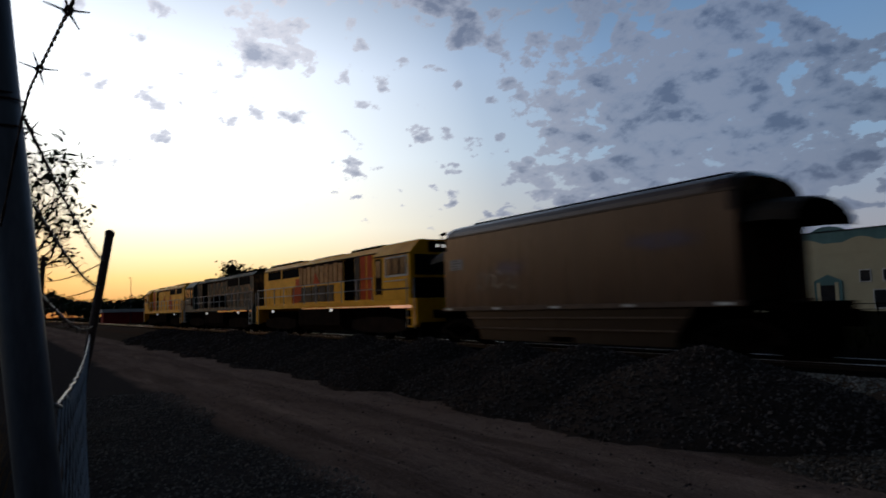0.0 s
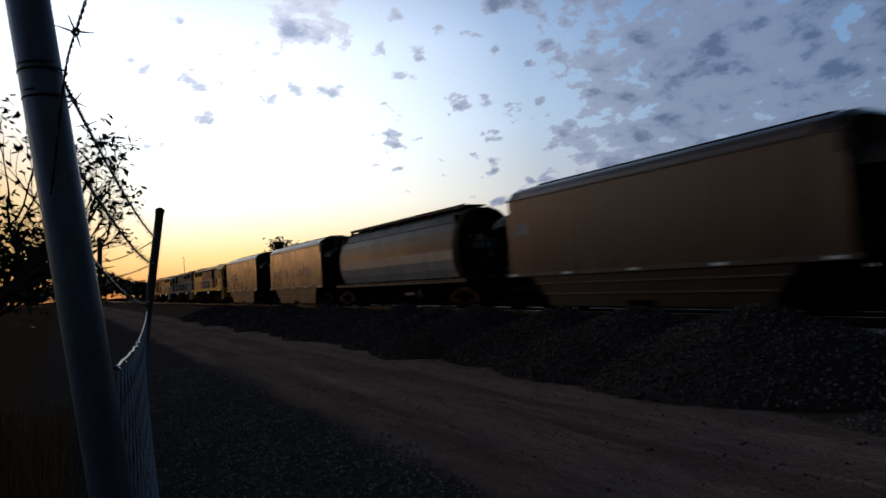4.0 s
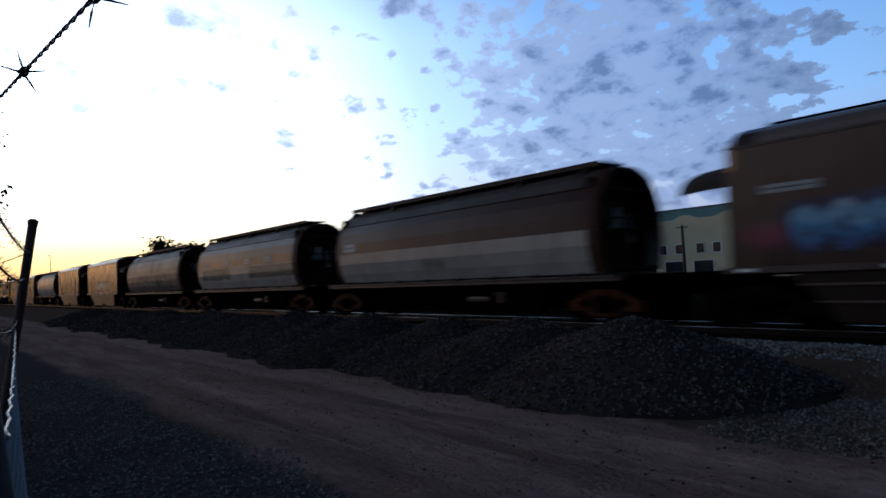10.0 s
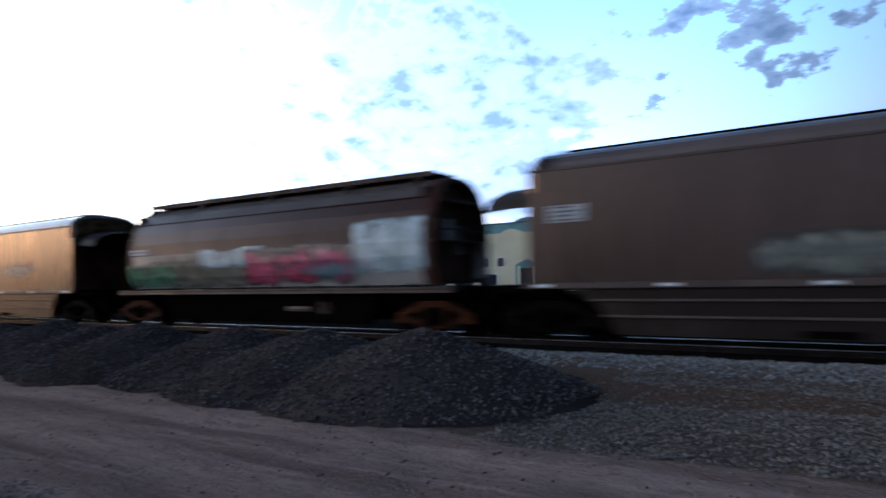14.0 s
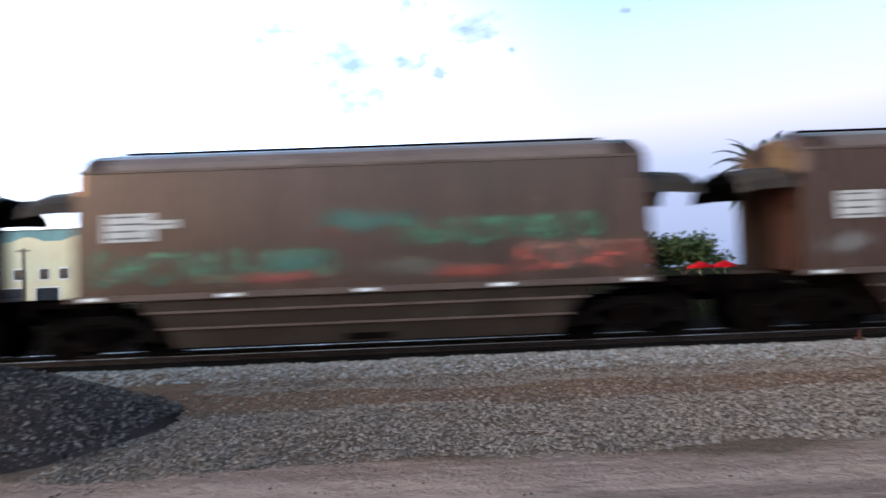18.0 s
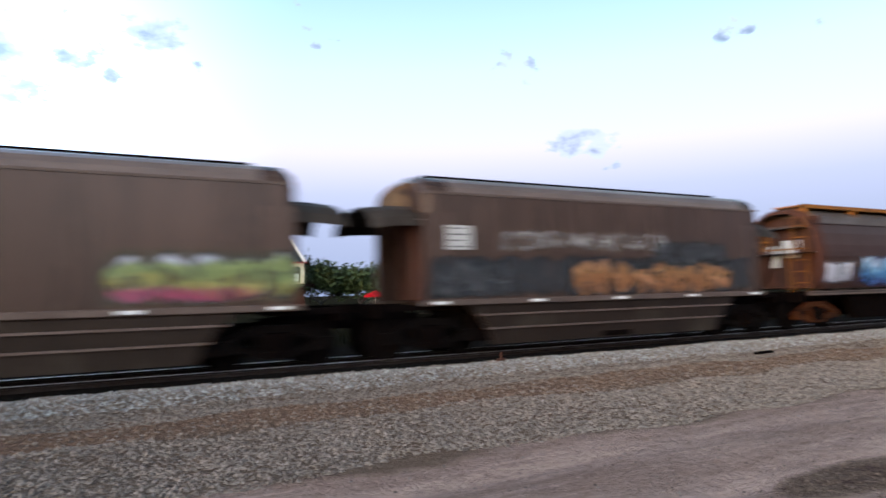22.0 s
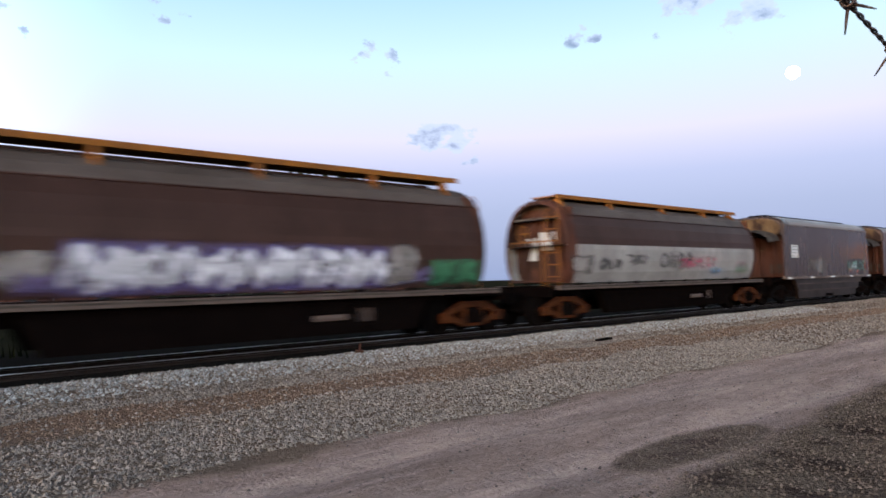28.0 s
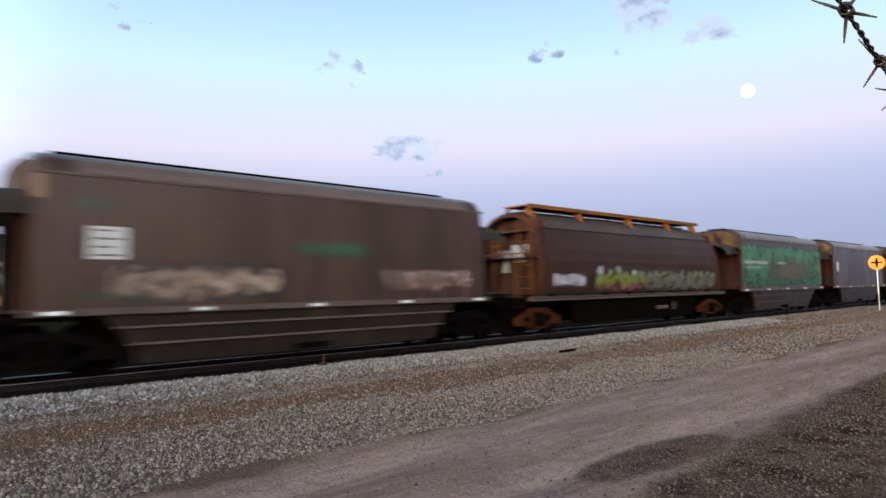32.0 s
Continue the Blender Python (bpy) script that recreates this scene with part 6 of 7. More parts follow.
def build_locomotives():
    for centre, args, words in (
            (-28.8, (M_yellow, M_yellow, M_door_grey, M_orange, True), "golden yellow diesel locomotive with an orange red stripe"),
            (-47.2, (M_teal, M_loco_grime, M_black, M_hood, False), "grey teal diesel locomotive with pale handrails"),
            (-65.6, (M_yellow, M_yellow, M_yellow, M_orange, False), "golden yellow diesel locomotive leading the train")):
        e = locomotive(*args)
        tagged(e, words, "locomotive", "locomotives of the train")
        moving.append((e, centre))


build_locomotives()

# ---------------------------------------------------------------- fence beside the camera


def barbed_strand(name, a, b_, barbs, label, radius=0.0014, parent=None, sag=0.0, seed=1, dip=None):
    """Two wires twisted together, with four-pointed barbs wound on."""
    a, b_ = Vector(a), Vector(b_)
    d = b_ - a
    length = d.length
    d.normalize()
    u = d.cross(Vector((0, 0, 1))).normalized()
    v = u.cross(d)

    def on(s):
        low = sag * 4 * (s / length) * (1 - s / length)
        if dip:
            low += dip[1] * math.exp(-((s - dip[0]) / 0.055) ** 2)
        return a + d * s - Vector((0, 0.1 * low, low))

    bm = bmesh.new()
    n = max(8, int(length / 0.0045))
    for ph in (0, math.pi):
        pts = []
        for i in range(n + 1):
            s = length * i / n
            w = 2 * math.pi * s / 0.034 + ph
            pts.append(on(s) + radius * 1.05 * (math.cos(w) * u + math.sin(w) * v))
        tube(bm, pts, radius, 5)
    strand = part(name, bm, M_wire, parent, smooth=True)
    rng = random.Random(seed)
    for s in barbs:
        bm = bmesh.new()
        c = on(s)
        pts = []
        for i in range(21):
            w = 2 * math.pi * 2.5 * i / 20
            pts.append(c + d * (i / 20 - 0.5) * 0.011 + 0.0030 * (math.cos(w) * u + math.sin(w) * v))
        tube(bm, pts, 0.0010, 5)
        r0 = rng.uniform(0, 6.28)
        for k in range(4):
            w = r0 + k * math.pi / 2 + rng.uniform(-0.3, 0.3)
            out = math.cos(w) * u + math.sin(w) * v
            lean = d * rng.uniform(-0.012, 0.012)
            p0 = c + 0.003 * out
            tube(bm, [p0, c + 0.010 * out + lean * 0.5, c + 0.019 * out + lean], [0.0010, 0.0009, 0.0004], 5)
        part("barb", bm, M_wire, strand, "", True)
    return strand


def leaning_post(name, foot, top, r, label, cap=True, mat=None):
    mat = mat or M_galv
    e = empty(name, label, "fence post", "posts of the wire fence", (*foot, 0, 0, 0))
    f, t = Vector((0, 0, -0.1)), Vector(top) - Vector(foot)
    tube_part("pipe", [f + (t - f) * k / 8 for k in range(9)], r, mat, e, "", 20)
    if cap:
        bm = bmesh.new()
        tube(bm, [t - t.normalized() * 0.02, t + t.normalized() * 0.004, t + t.normalized() * 0.014], [r * 1.12, r * 1.12, r * 0.5], 16)
        part("cap", bm, mat, e)
    return e, f, t


def build_fence():
    e, f, t = leaning_post("fence_post", (-1.0, 0.201, 0.0), (-1.0, -0.07, 2.30), 0.0250, "leaning galvanised pipe post bound with tie wire")
    for k, z in enumerate((0.93, 1.07, 1.735, 1.77)):
        u = (z) / 2.30
        c = Vector((0, -0.271 * u, z))
        bm = bmesh.new()
        pts = []
        for i in range(26):
            w = 2 * math.pi * 1.6 * i / 25 + k
            pts.append(c + Vector((math.cos(w) * 0.0275, math.sin(w) * 0.0275, 0.012 * i / 25 - 0.006)))
        tube(bm, pts, 0.0014, 5)
        part("tie_wire", bm, M_wire, e, "", True)
    leaning_post("fence_post", (-4.0, 0.165, 0.0), (-4.0, 0.470, 1.95), 0.022, "leaning rusty pipe post in the wire fence", True, M_old_pipe)
    leaning_post("fence_post", (-7.2, 0.22, 0.0), (-7.2, 0.29, 2.05), 0.022, "upright rusty pipe post further along the fence", True, M_old_pipe)
    leaning_post("fence_post", (2.35, 0.26, 0.0), (2.35, 0.31, 2.0), 0.025, "pipe post holding the end of the barbed wire")
    strands = empty("barbed_wire", "rusty twisted barbed wire stretched along the fence top", "barbed wire", "", (0, 0, 0, 0, 0, 0))
    xs = [-0.805, -0.645, -0.462, -0.34, -0.25, -0.15, -0.03, 0.09, 0.20, 0.30, 0.395, 0.508, 0.605, 0.71, 0.82, 0.95, 1.1]
    barbed_strand("strand", (-0.971, 0.0108, 1.75), (2.33, 0.308, 1.75), [(x + 0.985) * 1.004 for x in xs], "", 0.00085, strands, seed=4, dip=(0.0, 0.14))
    for z0, z1, sd in ((1.775, 1.79, 1), (1.655, 1.655, 2), (1.53, 1.45, 3)):
        y0 = 0.201 - 0.271 * z0 / 2.3 + 0.02
        y1 = 0.165 + 0.305 * z1 / 1.95
        barbed_strand("strand", (-1.02, y0, z0), (-3.98, y1, z1), [0.12 + 0.13 * k for k in range(22)], "", 0.0016, strands, 0.03, seed=sd)
        barbed_strand("strand", (-4.02, y1, z1), (-7.18, 0.27, z1 + 0.05), [0.2 + 0.25 * k for k in range(11)], "", 0.0016, strands, 0.04, seed=sd + 5)
    # sagging woven mesh between the posts
    mesh = empty("chain_link_fence", "sagging galvanised chain link mesh hung between posts", "wire mesh fence")

    def at(u, w):
        """u along the bay, w up the mesh."""
        top = 1.382 + 0.017 * u - 0.046 * 4 * u * (1 - u)
        x = -1.03 - 2.95 * u
        y = (0.081 + 0.32 * u) + 0.10 * math.sin(u * 5) * (1 - w) - 0.02
        return Vector((x, y, 0.03 + (top - 0.03) * w))

    bm = bmesh.new()
    n, m = 56, 24
    for k in range(-m, n + 1):
        for sgn in (1, -1):
            pts = []
            for j in range(0, m + 1):
                i = k + j if sgn > 0 else k + m - j
                if 0 <= i <= n:
                    pts.append(at(i / n, j / m) + Vector((0, 0.003 * ((i + j) % 2), 0)))
            if len(pts) > 1:
                tube(bm, pts, 0.0014, 3, False)
    part("mesh", bm, M_mesh_wire, mesh)
    bm = bmesh.new()
    tube(bm, [at(i / 40, 1.0) + Vector((0, 0.004 * math.sin(i * 2.2), 0.006 * math.cos(i * 2.2))) for i in range(41)], 0.0026, 6)
    part("top_wire", bm, M_mesh_wire, mesh, "bright kinked top wire", True)
    # loose wire ends curled at the foot of the post
    for k in range(4):
        bm = bmesh.new()
        r = random.Random(k + 40)
        p = Vector((-1.08 - 0.1 * k, -0.05 - 0.04 * k, 0.85))
        pts = [p]
        a = r.uniform(2, 4)
        for i in range(14):
            a += r.uniform(-0.5, 0.6)
            p = p + Vector((0.03 * math.cos(a), -0.02 + 0.02 * math.sin(a * 1.3), -0.055 + 0.03 * math.sin(a)))
            pts.append(p)
        tube(bm, pts, 0.0022, 5)
        tagged(part("loose_wire", bm, M_mesh_wire, None, "", True), "loose curled galvanised wire hanging from the mesh", "wire")


build_fence()

# ---------------------------------------------------------------- plants


def branches(bm, p, d, length, r, depth, rng, tips, up=0.1, spread=0.7):
    pts, radii = [p], [r]
    n = 5
    for i in range(n):
        d = (d + Vector((rng.uniform(-1, 1), rng.uniform(-1, 1), rng.uniform(-1, 1))) * 0.22 + Vector((0, 0, up))).normalized()
        p = p + d * (length / n)
        pts.append(p)
        radii.append(r * (1 - 0.55 * (i + 1) / n))
    tube(bm, pts, radii, 5 if depth > 1 else 4)
    if depth == 0:
        tips.append((p, d))
        return
    for k in range(rng.choice((3, 3, 4))):
        j = rng.randint(2, n)
        q = pts[j]
        e = (d + Vector((rng.uniform(-1, 1), rng.uniform(-1, 1), rng.uniform(-0.5, 0.8))) * spread).normalized()
        branches(bm, q, e, length * rng.uniform(0.55, 0.8), radii[j] * 0.75, depth - 1, rng, tips, up, spread)
    tips.append((p, d))


def leaf_cloud(bm, tips, per, size, rng, reach):
    for p, d in tips:
        for _ in range(per):
            c = p + Vector((rng.gauss(0, reach), rng.gauss(0, reach), rng.gauss(0, reach * 0.7)))
            a = Vector((rng.uniform(-1, 1), rng.uniform(-1, 1), rng.uniform(-0.6, 0.6))).normalized()
            b_ = a.cross(Vector((rng.uniform(-1, 1), rng.uniform(-1, 1), 1))).normalized()
            s = size * rng.uniform(0.6, 1.4)
            v = [bm.verts.new(c + a * s), bm.verts.new(c + b_ * s * 0.45), bm.verts.new(c - a * s), bm.verts.new(c - b_ * s * 0.45)]
            bm.faces.new(v)


def tree(name, at, height, spread, label, seed, depth=3, leaves=8, leaf=0.1, reach=0.3, lean=(0, 0), category="tree", group=""):
    rng = random.Random(seed)
    e = empty(name, label, category, group, (*at, 0, 0, 0))
    bm = bmesh.new()
    tips = []
    trunk = height * (0.12 if name == "shade_tree" else 0.3)
    pts = [Vector((lean[0] * k / 4 * trunk, lean[1] * k / 4 * trunk, -0.1 + (trunk + 0.1) * k / 4)) for k in range(5)]
    tube(bm, pts, [height * 0.035 * (1 - 0.1 * k) for k in range(5)], 8)
    for k in range(5):
        a = k * 1.257 + rng.uniform(-0.4, 0.4)
        d = Vector((math.cos(a) * spread + lean[0], math.sin(a) * spread + lean[1], 0.8)).normalized()
        branches(bm, pts[-1] - Vector((0, 0, 0.15 * trunk * rng.random())), d, height * 0.34, height * 0.018, depth - 1, rng, tips, 0.06)
    part("trunk", bm, M_bark, e, "", True)
    if leaves:
        bm = bmesh.new()
        leaf_cloud(bm, tips, leaves, leaf, rng, reach)
        part("crown", bm, M_leaf, e)
    return e


def palm(at, height, crown, seed, label):
    rng = random.Random(seed)
    e = empty("date_palm", label, "palm tree", "palms beyond the track", (*at, 0, 0, 0))
    bm = bmesh.new()
    n = 16
    tube(bm, [(0.05 * math.sin(k), 0.04 * math.cos(k * 1.3), -0.2 + height * k / n) for k in range(n + 1)], [0.29 + 0.04 * (k % 2) - 0.004 * k for k in range(n + 1)], 12)
    tube(bm, [(0, 0, height - 0.5), (0, 0, height + 0.1), (0, 0, height + 0.6)], [0.42, 0.62, 0.2], 12)
    part("trunk", bm, M_palm_trunk, e)
    for k in range(74):
        bm = bmesh.new()
        a = k * 2.39996
        rise = 1.3 - 2.45 * (k / 73) + rng.uniform(-0.1, 0.1)
        out = Vector((math.cos(a), math.sin(a), 0))
        p = Vector((0, 0, height + 0.35)) + out * 0.2
        d = (out * math.cos(rise) + Vector((0, 0, math.sin(rise)))).normalized()
        ln = crown * rng.uniform(0.85, 1.1)
        pts = [p]
        for i in range(9):
            d = (d + Vector((0, 0, -0.085 - 0.02 * i))).normalized()
            p = p + d * ln / 9
            pts.append(p)
        side = out.cross(Vector((0, 0, 1)))
        tube(bm, pts, [0.035 * (1 - 0.085 * i) for i in range(10)], 4)
        for i in range(1, 10):
            dd = (pts[i] - pts[i - 1]).normalized()
            for h in (0.0, 0.33, 0.66):
                q = pts[i - 1].lerp(pts[i], h)
                w = ln * 0.17 * math.sin(math.pi * min(1, (i + h) / 9.6) ** 0.7) + 0.08
                for s in (-1, 1):
                    tip = q + side * s * w * 0.8 + dd * w * 0.75 - Vector((0, 0, 0.18 * w))
                    bm.faces.new([bm.verts.new(q - dd * 0.07), bm.verts.new(q + dd * 0.10), bm.verts.new(tip)])
        part("frond", bm, M_palm, e)
    return e


def build_plants():
    e = tree("thorn_bush", (-8.3, -1.0, 0), 3.7, 0.85, "scraggly half-bare thorn tree behind the fence", 11, 5, 3, 0.045, 0.07, (0.05, 0.0))
    tree("thorn_bush", (-9.6, -2.6, 0), 4.0, 0.9, "scraggly half-bare thorn tree behind the fence", 12, 4, 26, 0.055, 0.20)
    tree("thorn_bush", (-11.5, -1.6, 0), 3.4, 1.0, "dense dark thorn bush behind the fence", 13, 4, 24, 0.06, 0.24)
    tree("gum_tree", (-125, 38.2, 0), 10.2, 0.9, "dark rounded gum tree beyond the track", 21, 4, 16, 0.45, 0.8)
    tree("gum_tree", (-49.0, 64, 0), 7.6, 0.8, "dark gum tree beside the cream building", 22, 4, 14, 0.25, 0.5)
    for k, (x, h) in enumerate(((-60.5, 7.6), (-66.0, 8.4), (-73.0, 8.0), (-80.0, 8.6))):
        tree("gum_tree", (x, 65 + 2 * (k % 2), 0), h, 1.0, "dark gum tree in the row beside the cream building", 60 + k, 4, 14, 0.28, 0.6)
    tree("gum_tree", (-54.5, 65, 0), 7.8, 0.9, "dark gum tree beside the cream building", 27, 4, 14, 0.25, 0.5)
    tree("shade_tree", (23.2, 72, 0), 6.6, 1.0, "leafy green tree beside the hotel", 23, 4, 20, 0.3, 0.6)
    tree("shade_tree", (27.2, 70, 0), 5.4, 1.0, "leafy green tree beside the hotel", 24, 4, 18, 0.3, 0.6)
    tree("shade_tree", (30.0, 48, 0), 4.2, 1.0, "low leafy tree under the palms", 25, 4, 16, 0.22, 0.5)
    tree("shade_tree", (36, 54, 0), 4.8, 1.0, "low leafy tree under the palms", 26, 4, 16, 0.22, 0.5)
    palm((20.9, 40.0, 0), 6.9, 3.3, 3, "tall date palm with a full round crown")
    palm((24.75, 40.0, 0), 7.0, 3.3, 4, "tall date palm with a full round crown")
    palm((-7.0, 70.0, 0), 2.6, 2.0, 5, "short date palm beside the red verandah")
    rng = random.Random(77)
    for k in range(12):
        a = radians(-78.5 - k * 1.5)
        r = rng.uniform(170, 260)
        tree("roadside_tree", (r * math.sin(a), r * math.cos(a), 0), rng.uniform(4.0, 7.0), 0.9, "low dark tree on the far horizon", 100 + k, 3, 22, 0.6, 0.9, group="trees on the horizon")
    # scrub along the far side of the paddock behind the camera
    verts, faces = [], []
    g = np.random.default_rng(31)
    for _ in range(26000):
        x = g.uniform(-330, 160)
        top = 7.0 + 2.6 * noise.noise((x * 0.07, 0.0, 2.0)) + 1.8 * noise.noise((x * 0.31, 0.0, 5.0)) + 5.5 * smooth(-55, -120, x)
        y, z = -62 + g.normal(0, 2.0), top * g.uniform(0, 1) ** 0.8
        a, w = g.uniform(0, 6.28), g.uniform(0.3, 0.75)
        k = len(verts)
        verts += [(x - w * math.cos(a), y - w * math.sin(a), max(0, z - w * 0.6)), (x + w * math.cos(a), y + w * math.sin(a), max(0, z - w * 0.4)), (x + g.normal(0, 0.2), y, z + w * 0.8)]
        faces += [(k, k + 1, k + 2)]
    raw_mesh("scrub_line", verts, faces, M_leaf, "stuff", "dark belt of scrub behind the fence paddock", "bushes")
    # dry grass behind the fence
    verts, faces = [], []
    g = np.random.default_rng(9)
    for _ in range(9000):
        x, y = g.uniform(-9, -1.6), g.uniform(-3.8, 0.0)
        h = g.uniform(0.15, 0.62) * (0.5 + 0.5 * noise.noise((x, y, 3.0)) + 0.4)
        a = g.uniform(0, 6.28)
        w = 0.006
        lx, ly = g.normal(0, 0.12), g.normal(0, 0.12)
        k = len(verts)
        verts += [(x - w * math.cos(a), y - w * math.sin(a), -0.02), (x + w * math.cos(a), y + w * math.sin(a), -0.02), (x + lx * 0.4 + w * 0.6 * math.cos(a), y + ly * 0.4 + w * 0.6 * math.sin(a), h * 0.6), (x + lx * 0.4 - w * 0.6 * math.cos(a), y + ly * 0.4 - w * 0.6 * math.sin(a), h * 0.6), (x + lx, y + ly, h)]
        faces += [(k, k + 1, k + 2, k + 3), (k + 3, k + 2, k + 4)]
    raw_mesh("dry_grass", verts, faces, M_dry, "stuff", "dry orange-brown grass behind the fence", "grass")
    verts, faces = [], []
    for _ in range(5000):
        x, y = g.uniform(-30, 45), g.uniform(18, 30)
        if noise.noise((x * 0.25, y * 0.4, 1.0)) < 0.0:
            continue
        h = g.uniform(0.15, 0.5)
        a = g.uniform(0, 6.28)
        lx, ly = g.normal(0, 0.1), g.normal(0, 0.1)
        k = len(verts)
        verts += [(x - 0.03 * math.cos(a), y - 0.03 * math.sin(a), -0.02), (x + 0.03 * math.cos(a), y + 0.03 * math.sin(a), -0.02), (x + lx, y + ly, h)]
        faces += [(k, k + 1, k + 2)]
    raw_mesh("rough_grass", verts, faces, M_rough_grass, "stuff", "rough green grass beyond the track", "grass")


build_plants()

# ---------------------------------------------------------------- buildings beyond the track


def window(parent, x0, x1, y, z0, z1, frame_mat, lit=None, bars=True, curtain=False):
    """Frame proud of the wall, glass set in, with a cross bar."""
    w = new("window")
    w.parent = parent
    bm = bmesh.new()
    t = 0.09
    box(bm, x0 - t, x0, y - 0.08, y + 0.02, z0 - t, z1 + t)
    box(bm, x1, x1 + t, y - 0.08, y + 0.02, z0 - t, z1 + t)
    box(bm, x0, x1, y - 0.08, y + 0.02, z0 - t, z0)
    box(bm, x0, x1, y - 0.08, y + 0.02, z1, z1 + t)
    part("frame", bm, frame_mat, w)
    if bars:
        bm = bmesh.new()
        box(bm, (x0 + x1) / 2 - 0.04, (x0 + x1) / 2 + 0.04, y - 0.06, y, z0, z0 + (z1 - z0) * 0.62)
        box(bm, x0, x1, y - 0.06, y, z0 + (z1 - z0) * 0.62, z0 + (z1 - z0) * 0.70)
        part("glazing_bar", bm, M_black, w)
    box_part("pane", (x0, x1, y - 0.03, y - 0.01, z0, z1), lit or M_glass, w)
    if curtain:
        box_part("curtain", (x0 + 0.05, x1 - 0.05, y - 0.035, y - 0.031, z0 + 0.06, z0 + (z1 - z0) * 0.6), M_trim, w)
    return w


def yellow_store():
    e = empty("commercial_building", "cream two-storey store with a scalloped teal parapet", "building", "", (0, 0, 0, 0, 0, 0))
    Y, x0, x1 = 66.0, -43.3, -19.0
    box_part("front_wall", (x0, x1, Y, Y + 0.4, 0, 6.5), M_cream, e)
    # scalloped parapet, teal sheet behind a wavy cream edge
    bm = bmesh.new()
    prof = [(x0, 6.5)]
    n = 120
    for k in range(n + 1):
        x = x0 + (x1 - x0) * k / n
        z = 7.62
        d = abs(x + 32.5)
        if d < 1.6:
            z += 0.55 * math.cos(d / 1.6 * math.pi / 2) ** 0.6
        prof.append((x, z))
    prof.append((x1, 6.5))
    extrude_y(bm, prof, Y + 0.05, Y + 0.32)
    part("parapet", bm, M_green_trim, e, "teal painted parapet")
    bm = bmesh.new()
    prof = [(x0 + 0.02, 5.4)]
    for k in range(n + 1):
        x = x0 + (x1 - x0) * k / n
        prof.append((x, 6.62 + 0.32 * math.sin((x + 21.0) * 2 * math.pi / 4.9)))
    prof.append((x1 - 0.02, 5.4))
    extrude_y(bm, prof, Y - 0.06, Y - 0.002)
    part("wavy_fascia", bm, M_cream, e, "wavy cream fascia")
    box_part("coping", (x0 - 0.1, x1 + 0.1, Y - 0.1, Y + 0.45, 7.62, 7.70), M_roof, e)
    for x in (-42.25, -40.3, -37.8, -35.9, -29.35, -27.4, -25.0, -22.4, -20.4):
        window(e, x - 0.42, x + 0.42, Y, 2.75, 3.75, M_trim, None, False)
    # ground floor: dark shop windows and a pedimented door
    for x in (-41, -37.5, -27.6, -24.2, -21.2):
        window(e, x - 1.1, x + 1.1, Y, 0.3, 1.9, M_trim, None, False)
    bm = bmesh.new()
    extrude_y(bm, [(-34.0, 0.0), (-34.0, 2.9), (-32.7, 3.5), (-31.4, 2.9), (-31.4, 0.0)], Y - 0.14, Y - 0.003)
    part("door_surround", bm, M_green_trim, e)
    box_part("door", (-33.5, -31.9, Y - 0.17, Y - 0.145, 0.0, 2.5), M_glass, e)
    for s in (-33.6, -31.9):
        box_part("pilaster", (s - 0.12, s + 0.2, Y - 0.2, Y - 0.13, 0, 2.75), M_cream, e)
    # magenta sign with pale bars for its lettering
    sign = box_part("sign_board", (-23.4, -19.5, Y - 0.12, Y - 0.07, 4.15, 5.15), M_magenta, e, "magenta sign board")
    for k, (a, b_, h) in enumerate(((-23.2, -22.7, 0.45), (-22.6, -22.25, 0.6), (-22.15, -21.8, 0.6), (-21.7, -21.25, 0.45))):
        box_part("sign_bar", (a, b_, Y - 0.135, Y - 0.121, 4.4, 4.4 + h), M_trim, sign, "pale sign mark")
    # long clad side wall and roof behind
    bm = bmesh.new()
    box(bm, x1 - 0.2, x1, Y + 0.42, 107, 0, 6.1)
    k = 0
    y = Y + 0.6
    while y < 106.8:
        box(bm, x1, x1 + 0.05, y, y + 0.12, 0.05, 6.05)
        y += 0.9
    part("side_wall", bm, M_shed, e, "blue grey ribbed cladding")
    box_part("far_wall", (x0, x0 + 0.2, Y + 0.42, 107, 0, 6.1), M_shed, e)
    box_part("back_wall", (x0, x1, 106.8, 107, 0, 6.05), M_shed, e)
    bm = bmesh.new()
    extrude_y(bm, [(x0 - 0.1, 6.1), ((x0 + x1) / 2, 6.9), (x1 + 0.25, 6.1), (x1 + 0.25, 6.2), ((x0 + x1) / 2, 7.0), (x0 - 0.1, 6.2)], Y + 0.45, 107.2)
    part("roof", bm, M_roof, e)
    return e


